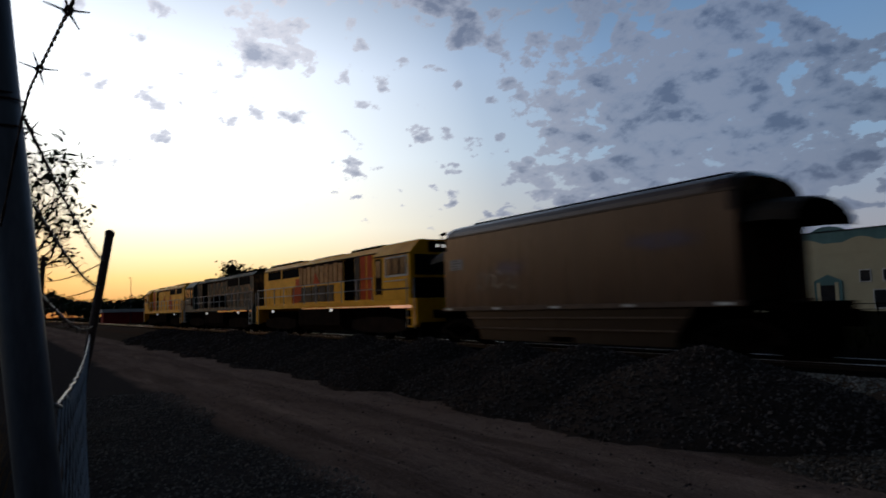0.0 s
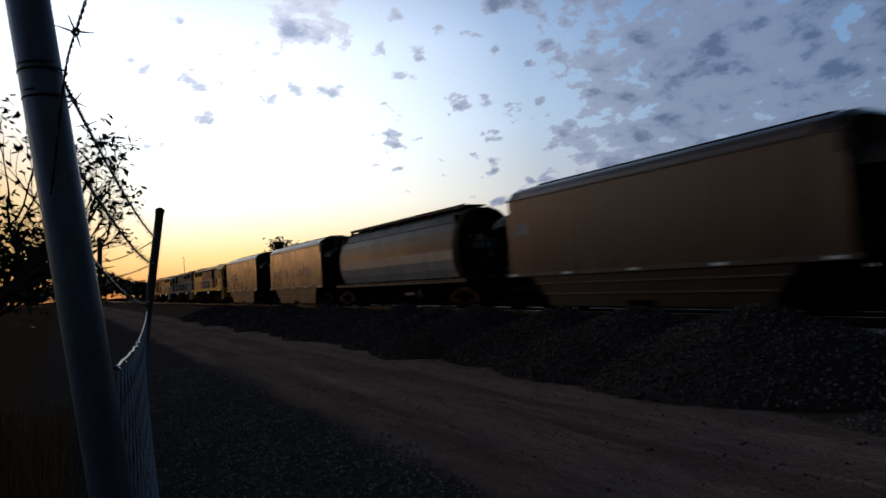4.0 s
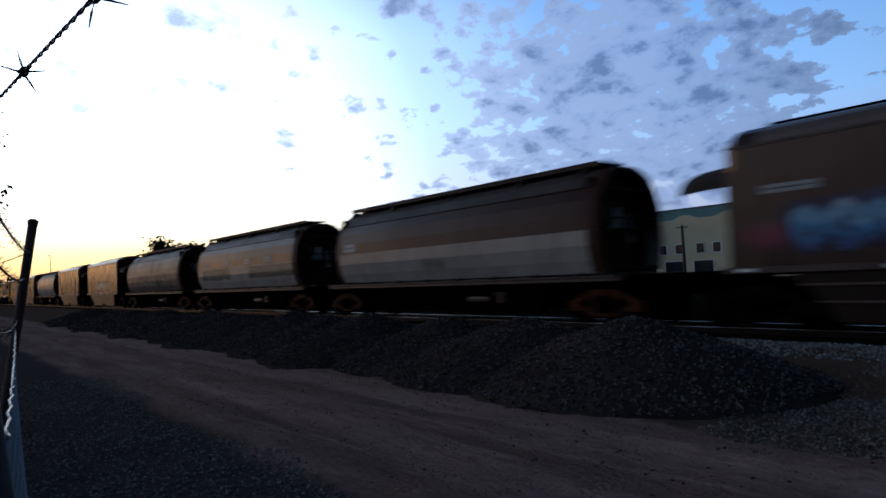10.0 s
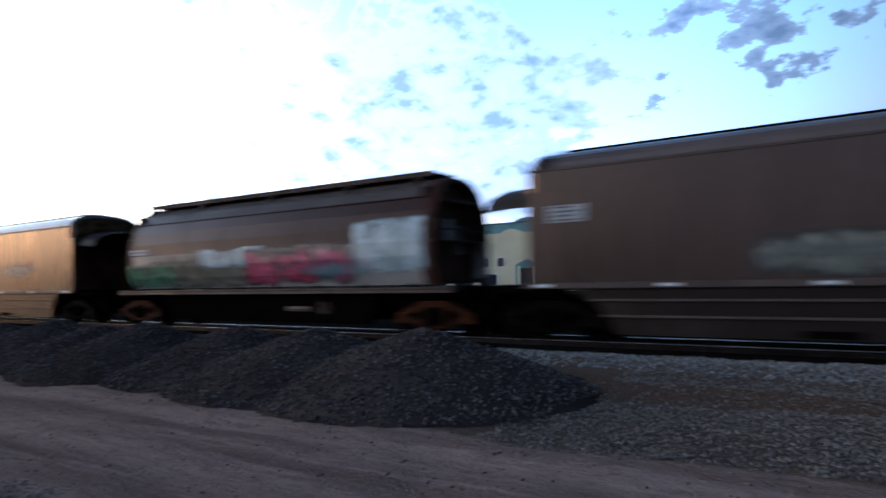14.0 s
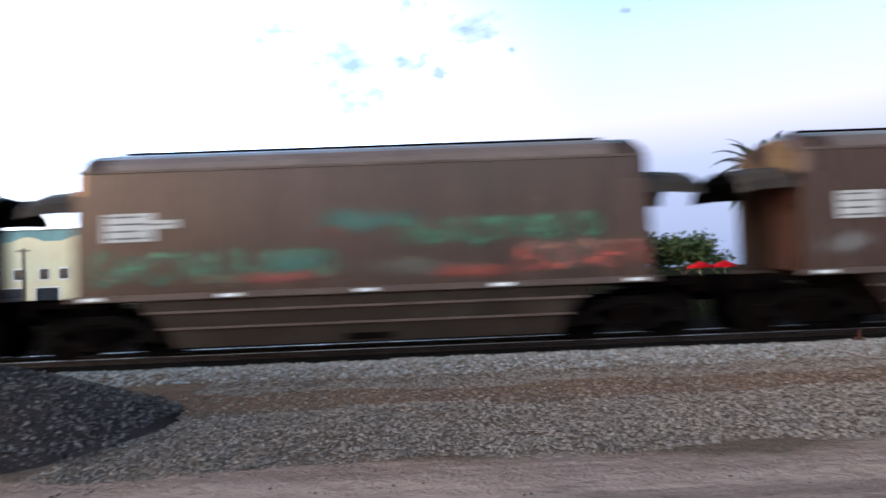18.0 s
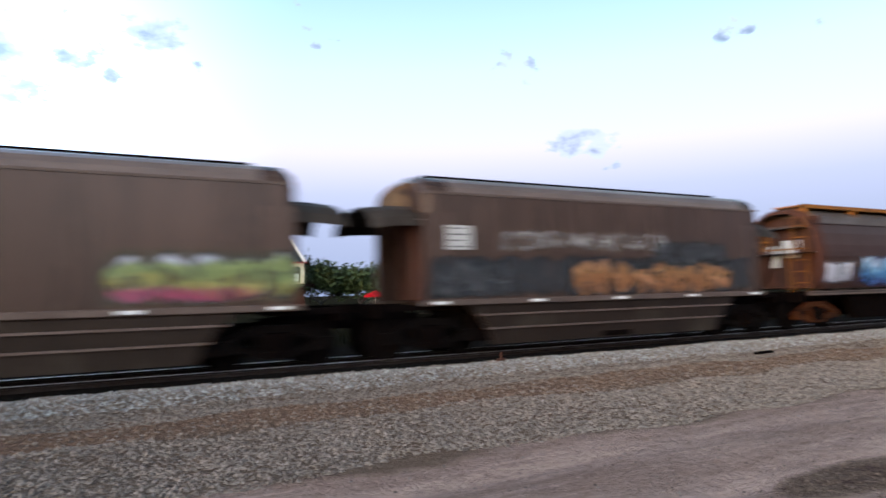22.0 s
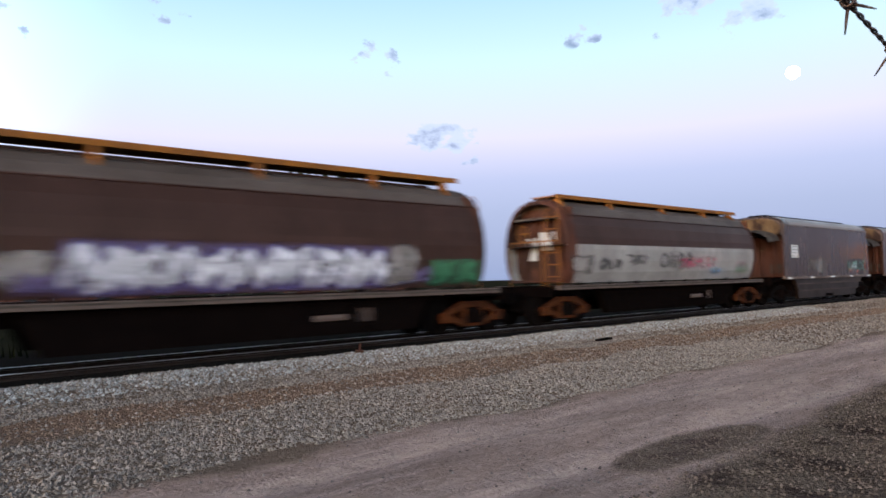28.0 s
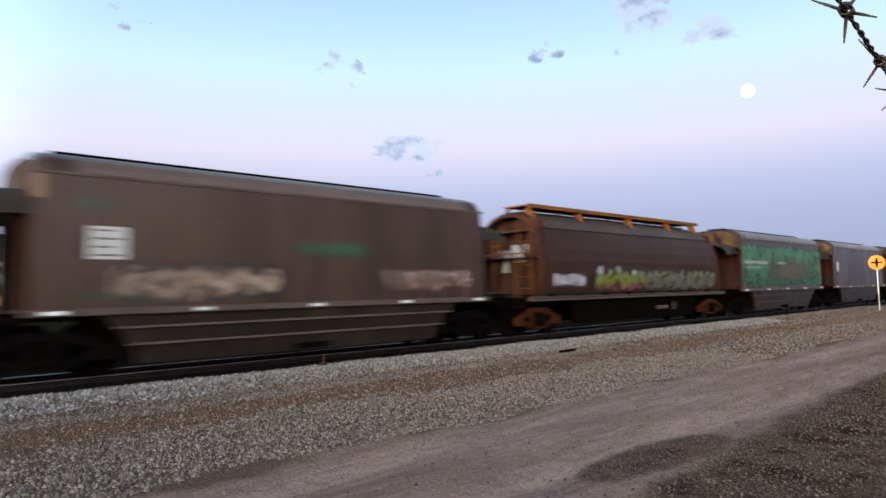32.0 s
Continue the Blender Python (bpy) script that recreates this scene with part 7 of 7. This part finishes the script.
def white_hotel():
    e = empty("hotel", "pale cream two-storey hotel with a dark steep roof", "building")
    Y, x0, x1 = 68.0, 7.9, 20.2
    box_part("wall", (x0, x1, Y, Y + 9, 0, 5.2), M_offwhite, e)
    bm = bmesh.new()
    extrude_y_prof = [(Y - 0.35, 5.12), (Y + 4.5, 7.75), (Y + 9.35, 5.12), (Y + 9.35, 5.24), (Y + 4.5, 7.9), (Y - 0.35, 5.24)]
    extrude_x(bm, extrude_y_prof, x0 - 0.1, x1 - 0.25)
    part("roof", bm, M_roof, e, "dark blue steep roof")
    for x in (x0, x1 - 0.25):
        bm = bmesh.new()
        extrude_x(bm, [(Y, 5.2), (Y + 4.5, 7.85), (Y + 9, 5.2)], x, x + 0.2)
        part("gable", bm, M_offwhite, e)
        bm = bmesh.new()
        extrude_x(bm, [(Y - 0.4, 5.05), (Y - 0.4, 5.3), (Y + 4.5, 8.0), (Y + 4.5, 7.8)], x + 0.2, x + 0.32)
        part("bargeboard", bm, M_trim, e)
    box_part("chimney", (14.2, 14.9, Y + 4.1, Y + 4.8, 7.5, 8.25), M_roof, e)
    box_part("eave", (x0 - 0.2, x1 + 0.2, Y - 0.4, Y - 0.3, 5.05, 5.2), M_redwall, e)
    for x in (9.05, 11.75, 14.1, 16.45, 19.15):
        window(e, x - 0.55, x + 0.55, Y, 3.1, 4.6, M_black, None, True, True)
    # lamp on the upper wall, awning and lit shopfront below
    bm = bmesh.new()
    bmesh.ops.create_uvsphere(bm, u_segments=12, v_segments=8, radius=0.24, matrix=Matrix.Translation((15.3, Y - 0.25, 3.9)) @ Matrix.Diagonal((1, 1, 2.2, 1)))
    part("wall_lamp", bm, M_lamp_oval, e, "lit oval wall lamp", True)
    bm = bmesh.new()
    extrude_x(bm, [(Y - 2.6, 2.55), (Y - 2.6, 2.85), (Y, 2.95), (Y, 2.75)], x0 - 0.4, x1 + 0.3)
    part("awning", bm, M_black, e, "dark street awning")
    for x in (8.2, 11.2, 14.2, 17.2, 20.0):
        tube_part("awning_post", [(x, Y - 2.5, 0), (x, Y - 2.5, 2.6)], 0.05, M_black, e, "", 8)
    for k, (a, b_) in enumerate(((9.2, 10.0), (10.2, 11.0), (13.4, 15.2), (17.0, 17.6), (18.0, 19.4))):
        box_part("awning_lettering", (a, b_, Y - 2.62, Y - 2.605, 2.62, 2.78), M_hood, e)
    box_part("lower_front", (x0 + 0.02, x1 - 0.02, Y - 0.06, Y - 0.003, 0, 2.7), M_brick, e)
    for x in (10.2, 16.1):
        bm = bmesh.new()
        prof = [(x - 0.55, 1.75)] + [(x - 0.55 * math.cos(math.pi * k / 10), 1.75 + 0.42 * math.sin(math.pi * k / 10)) for k in range(11)]
        extrude_y(bm, prof[1:], Y - 0.12, Y - 0.065)
        part("fanlight", bm, M_lamp_green, e, "lit green fanlight")
        box_part("doorway", (x - 0.55, x + 0.55, Y - 0.12, Y - 0.065, 0.05, 1.72), M_glass, e)
    for x in (11.9, 17.9):
        box_part("lit_window", (x - 0.45, x + 0.45, Y - 0.11, Y - 0.065, 1.3, 2.1), M_lamp_warm, e, "warm lit shop window")
    return e


def red_hotel():
    e = empty("verandah_building", "red two-storey building with a cream verandah", "building")
    Y, x0, x1 = 70.0, -4.6, 7.6
    box_part("wall", (x0, x1, Y, Y + 8, 0, 4.05), M_redwall, e)
    box_part("parapet", (x0, x1, Y - 0.05, Y + 0.3, 4.05, 4.5), M_redwall, e)
    for x in (x0 + 0.1, -1.4, 1.6, 4.6, x1 - 0.1):
        box_part("parapet_pier", (x - 0.17, x + 0.17, Y - 0.08, Y + 0.33, 4.05, 4.75), M_redwall, e)
    bm = bmesh.new()
    extrude_x(bm, [(Y - 2.2, 3.3), (Y - 2.2, 3.4), (Y, 4.08), (Y, 3.98)], x0 - 0.6, x1)
    part("verandah_roof", bm, M_cream, e, "cream verandah roof")
    box_part("balcony_floor", (x0 - 0.5, x1, Y - 2.2, Y, 1.5, 1.62), M_trim, e)
    box_part("balcony_rail", (x0 - 0.5, x1, Y - 2.2, Y - 2.14, 1.62, 2.3), M_trim, e, "white balcony rail")
    for k in range(7):
        x = x0 - 0.4 + k * 2.05
        tube_part("verandah_post", [(x, Y - 2.15, 0), (x, Y - 2.15, 3.35)], 0.07, M_cream, e, "", 8)
    for x in (-3.2, -0.4, 2.4, 5.4):
        window(e, x - 0.6, x + 0.6, Y, 1.9, 3.3, M_trim, M_panel, False)
        window(e, x - 0.6, x + 0.6, Y, 0.3, 1.3, M_brick, None, False)
    tube_part("chimney", [(7.0, Y + 3, 4), (7.0, Y + 3, 5.9)], 0.28, M_brick, e, "red brick chimney", 8)
    box_part("roof", (x0 + 0.1, x1 - 0.1, Y + 0.3, Y + 7.9, 4.05, 4.15), M_roof, e)
    return e


def power_pole(at, height, label, arms=True):
    e = empty("power_pole", label, "utility pole", "", (*at, 0, 0, 0))
    tube_part("pole", [(0, 0, -0.2), (0.03, 0, height * 0.5), (0, 0, height)], [0.17, 0.15, 0.11], M_bark, e, "", 10)
    if arms == "short":
        box_part("cross_arm", (-0.62, 0.62, -0.16, -0.02, height - 0.3, height - 0.2), M_bark, e)
    elif arms:
        for z in (height - 0.4, height - 1.3):
            box_part("cross_arm", (-1.0, 1.0, -0.12, -0.02, z, z + 0.12), M_bark, e)
            for x in (-0.9, -0.4, 0.4, 0.9):
                tube_part("insulator", [(x, -0.07, z + 0.12), (x, -0.07, z + 0.28)], 0.045, M_trim, e, "", 6)
        bm = bmesh.new()
        tube(bm, [(0.35, -0.2, height - 3.3), (0.35, -0.2, height - 2.3)], 0.32, 12)
        part("transformer", bm, M_hood, e)
        box_part("switch_box", (-0.2, 0.55, -0.3, -0.1, height - 4.2, height - 3.8), M_hood, e)
    return e


def street_lamp(at, height, label, arm=1.0):
    e = empty("street_lamp", label, "street lamp", "", (*at, 0, 0, 0))
    tube_part("pole", [(0, 0, -0.1), (0, 0, height)], [0.08, 0.05], M_galv, e, "", 8)
    tube_part("arm", [(0, 0, height - 0.05), (arm * 0.5, 0, height + 0.15), (arm, 0, height + 0.15)], 0.04, M_galv, e, "", 6)
    box_part("lamp_head", (arm - 0.1, arm + 0.45, -0.12, 0.12, height + 0.06, height + 0.2), M_hood, e)
    return e


def parked_car(at, paint, label):
    e = empty("parked_car", label, "car", "", at)
    bm = bmesh.new()
    extrude_y(bm, [(-2.2, 0.35), (-2.2, 0.8), (-1.5, 0.92), (1.2, 0.95), (2.1, 0.85), (2.2, 0.35)], -0.85, 0.85)
    bevel(bm, 0.05)
    part("body", bm, paint, e)
    bm = bmesh.new()
    extrude_y(bm, [(-1.45, 0.93), (-0.85, 1.45), (0.9, 1.47), (1.6, 0.93)], -0.75, 0.75)
    part("cabin", bm, M_glass, e)
    box_part("roof", (-0.8, 0.86, -0.72, 0.72, 1.46, 1.51), paint, e, "", 0.02)
    for x in (-1.4, 1.4):
        for y in (-0.82, 0.82):
            bm = bmesh.new()
            disc(bm, x, y, 0.32, 0.32, 0.2, 16)
            part("wheel", bm, M_black, e)
    return e


yellow_store()
white_hotel()
red_hotel()
power_pole((-7.2, 58.0, 0), 9.0, "dark timber power pole carrying a transformer")
street_lamp((10.9, 62.0, 0), 5.9, "slender pale street lamp before the hotel", 0.3)
street_lamp((-140, 20.2, 0), 8.6, "tall thin lamp mast down the line", -1.4)
parked_car((-5.6, 56.5, 0, 0, 0, 4), M_panel, "white car parked on the far street")
parked_car((3.5, 60.5, 0, 0, 0, -3), M_teal, "dark car parked on the far street")


def low_shed():
    # block put in for a red and white streak of unknown source
    e = empty("low_shed", "low red shed with a white roof edge down the line", "shed", "", (-142, 19.5, 0, 0, 0, 0))
    box_part("wall", (-2, 2, -4, 4, 0, 2.1), M_redwall, e)
    box_part("roof", (-2.3, 2.3, -4.3, 4.3, 2.1, 2.7), M_trim, e)


low_shed()


def garden_umbrella(at, label):
    e = empty("garden_umbrella", label, "umbrella", "umbrellas beyond the track", (*at, 0, 0, 0))
    tube_part("pole", [(0, 0, -0.05), (0, 0, 1.95)], 0.025, M_trim, e, "", 6)
    bm = bmesh.new()
    tip = bm.verts.new((0, 0, 2.0))
    rim = [bm.verts.new((1.1 * math.cos(k * math.pi / 4), 1.1 * math.sin(k * math.pi / 4), 1.55 + 0.03 * (k % 2))) for k in range(8)]
    hem = [bm.verts.new((v.co.x, v.co.y, v.co.z - 0.18)) for v in rim]
    for k in range(8):
        bm.faces.new((tip, rim[k], rim[(k + 1) % 8]))
        bm.faces.new((rim[k], hem[k], hem[(k + 1) % 8], rim[(k + 1) % 8]))
    bmesh.ops.solidify(bm, geom=list(bm.faces), thickness=0.012)
    part("canopy", bm, M_canopy, e, "bright red cloth canopy")


M_canopy = surface("bright_red_cloth", (0.42, 0.010, 0.016), (0.32, 0.008, 0.014), 1.5, 0.8, gloss=0.03)
garden_umbrella((24.0, 58.0, 0), "red garden umbrella beside the shrubs")
garden_umbrella((26.4, 58.4, 0), "red garden umbrella beside the shrubs")


def motel_block():
    """Long low roof over a row of lit windows under the palms."""
    e = empty("motel", "low brown-roofed motel with a pale eave and lit windows", "building", "", (0, 0, 0, 0, 0, 0))
    Y, x0, x1 = 62.0, 34.6, 47.0
    box_part("wall", (x0, x1, Y, Y + 6, 0, 2.72), M_brick, e)
    bm = bmesh.new()
    extrude_x(bm, [(Y - 0.6, 2.82), (Y - 0.6, 2.94), (Y + 3, 3.9), (Y + 6.6, 2.94), (Y + 6.6, 2.82), (Y + 3, 3.78)], x0 - 0.4, x1 + 0.4)
    part("roof", bm, M_loco_dark, e)
    box_part("eave", (x0 - 0.4, x1 + 0.4, Y - 0.68, Y - 0.602, 2.74, 2.95), M_trim, e, "pale eave board")
    for k in range(7):
        x = x0 + 1.0 + 1.7 * k
        w = window(e, x - 0.5, x + 0.5, Y, 1.35, 2.4, M_trim, M_lamp_warm, False)


motel_block()


def street_banner(at):
    e = empty("street_banner", "narrow blue banner on a thin street pole", "banner", "", (*at, 0, 0, 0))
    tube_part("pole", [(0, 0, -0.1), (0, 0, 3.4)], 0.04, M_galv, e, "", 6)
    box_part("flag", (0.06, 0.42, -0.012, 0.012, 2.05, 3.25), M_banner, e, "bright blue cloth", 0.004)


M_banner = surface("bright_blue_banner_cloth", (0.012, 0.022, 0.30), (0.010, 0.018, 0.22), 1.5, 0.8, gloss=0.03)
street_banner((-8.95, 56.0, 0))
power_pole((-36.2, 60.0, 0), 5.5, "short dark pole with a cross arm before the store", "short")


def far_fence():
    """Post and rail fence along the street beyond the track."""
    e = empty("street_fence", "low dark rail fence along the far street", "fence")
    for z in (0.45, 0.85):
        tube_part("fence_rail", [(-45, 52, z), (30, 52, z)], 0.035, M_black, e, "", 6)
    for k in range(31):
        tube_part("fence_post", [(-45 + 2.5 * k, 52, -0.05), (-45 + 2.5 * k, 52, 0.95)], 0.05, M_black, e, "", 6)


far_fence()

# ---------------------------------------------------------------- small things by the line


def line_sign():
    e = empty("warning_sign", "round orange warning sign on a thin white post", "sign", "", (44.4, 10.4, 0.0, 0, 0, 12))
    tube_part("post", [(0, 0, -0.1), (0, 0, 2.9)], 0.035, M_trim, e, "", 8)
    bm = bmesh.new()
    tube(bm, [(-0.04, 0, 2.75), (-0.06, 0, 2.75)], 0.42, 24)
    part("sign_plate", bm, M_sign_orange, e, "orange round sign plate")
    bm = bmesh.new()
    box(bm, -0.075, -0.062, -0.28, 0.28, 2.71, 2.79)
    box(bm, -0.076, -0.063, -0.05, 0.05, 2.5, 3.0)
    part("sign_mark", bm, M_black, e)


line_sign()
bm = bmesh.new()
box(bm, -0.34, 0.34, -0.07, 0.07, 0.0, 0.05)
box(bm, -0.1, 0.24, 0.07, 0.12, 0.0, 0.04)
bevel(bm, 0.01)
o = tagged(part("scrap_plate", bm, M_black), "dark scrap steel plate lying on the gravel", "scrap metal")
o.matrix_basis = pose(14.0, 10.2, ground_height(14.0, 10.2) + 0.012, 0, 0, 8)
bm = bmesh.new()
tube(bm, [(0, 0, -0.1), (0.02, 0, 0.12), (0.05, 0.01, 0.22)], [0.03, 0.03, 0.02], 6)
box(bm, -0.06, 0.08, -0.05, 0.05, 0.0, 0.07)
o = tagged(part("marker_peg", bm, M_rust), "small rusty orange peg in the ballast", "peg")
o.location = (7.6, 11.65, 0.15)
bm = bmesh.new()
tube(bm, [(0, 0, 0.02), (0.3, 0.05, 0.035), (0.55, 0.02, 0.03), (0.8, 0.1, 0.02)], [0.012, 0.015, 0.012, 0.005], 6)
tube(bm, [(0.3, 0.05, 0.03), (0.45, 0.2, 0.04)], [0.008, 0.003], 5)
o = tagged(part("fallen_stick", bm, M_bark), "dry fallen stick lying on the dirt road", "stick")
o.location = (-2.6, 3.25, ground_height(-2.6, 3.25))

# the moon, far away
bm = bmesh.new()
bmesh.ops.create_uvsphere(bm, u_segments=24, v_segments=12, radius=21)
o = tagged(part("moon", bm, M_moon, None, "", True), "pale full moon low in the dusk sky", "moon", kind="structure")
o.location = Vector(direction(69.0, 15.15)) * 2400

# ---------------------------------------------------------------- movement


def motions():
    for e, s in moving:
        walk(e, [(t, pose(s - (10.349 * t - 0.0065 * t * t), TRACK_Y, RAIL_Z)) for t in (0, 8, 16, 24, 32)])
    # wheels roll with the train; wheelsets at the same place on their bogies share the keys
    rolled = {}
    for e, s in moving:
        for o in e.children_recursive:
            if not o.name.startswith("wheelset"):
                continue
            x = round(o.location.x, 3)
            if x not in rolled:
                rows = [(k / FPS, pose(x, 0, 0.43, 0, -math.degrees((10.349 * k / FPS - 0.0065 * (k / FPS) ** 2) / 0.43), 0)) for k in range(32 * FPS + 1)]
                walk(o, rows)
                rolled[x] = o.animation_data
            else:
                o.rotation_mode = "QUATERNION"
                keys = o.animation_data_create()
                keys.action = rolled[x].action
                keys.action_slot = rolled[x].action_slot


motions()
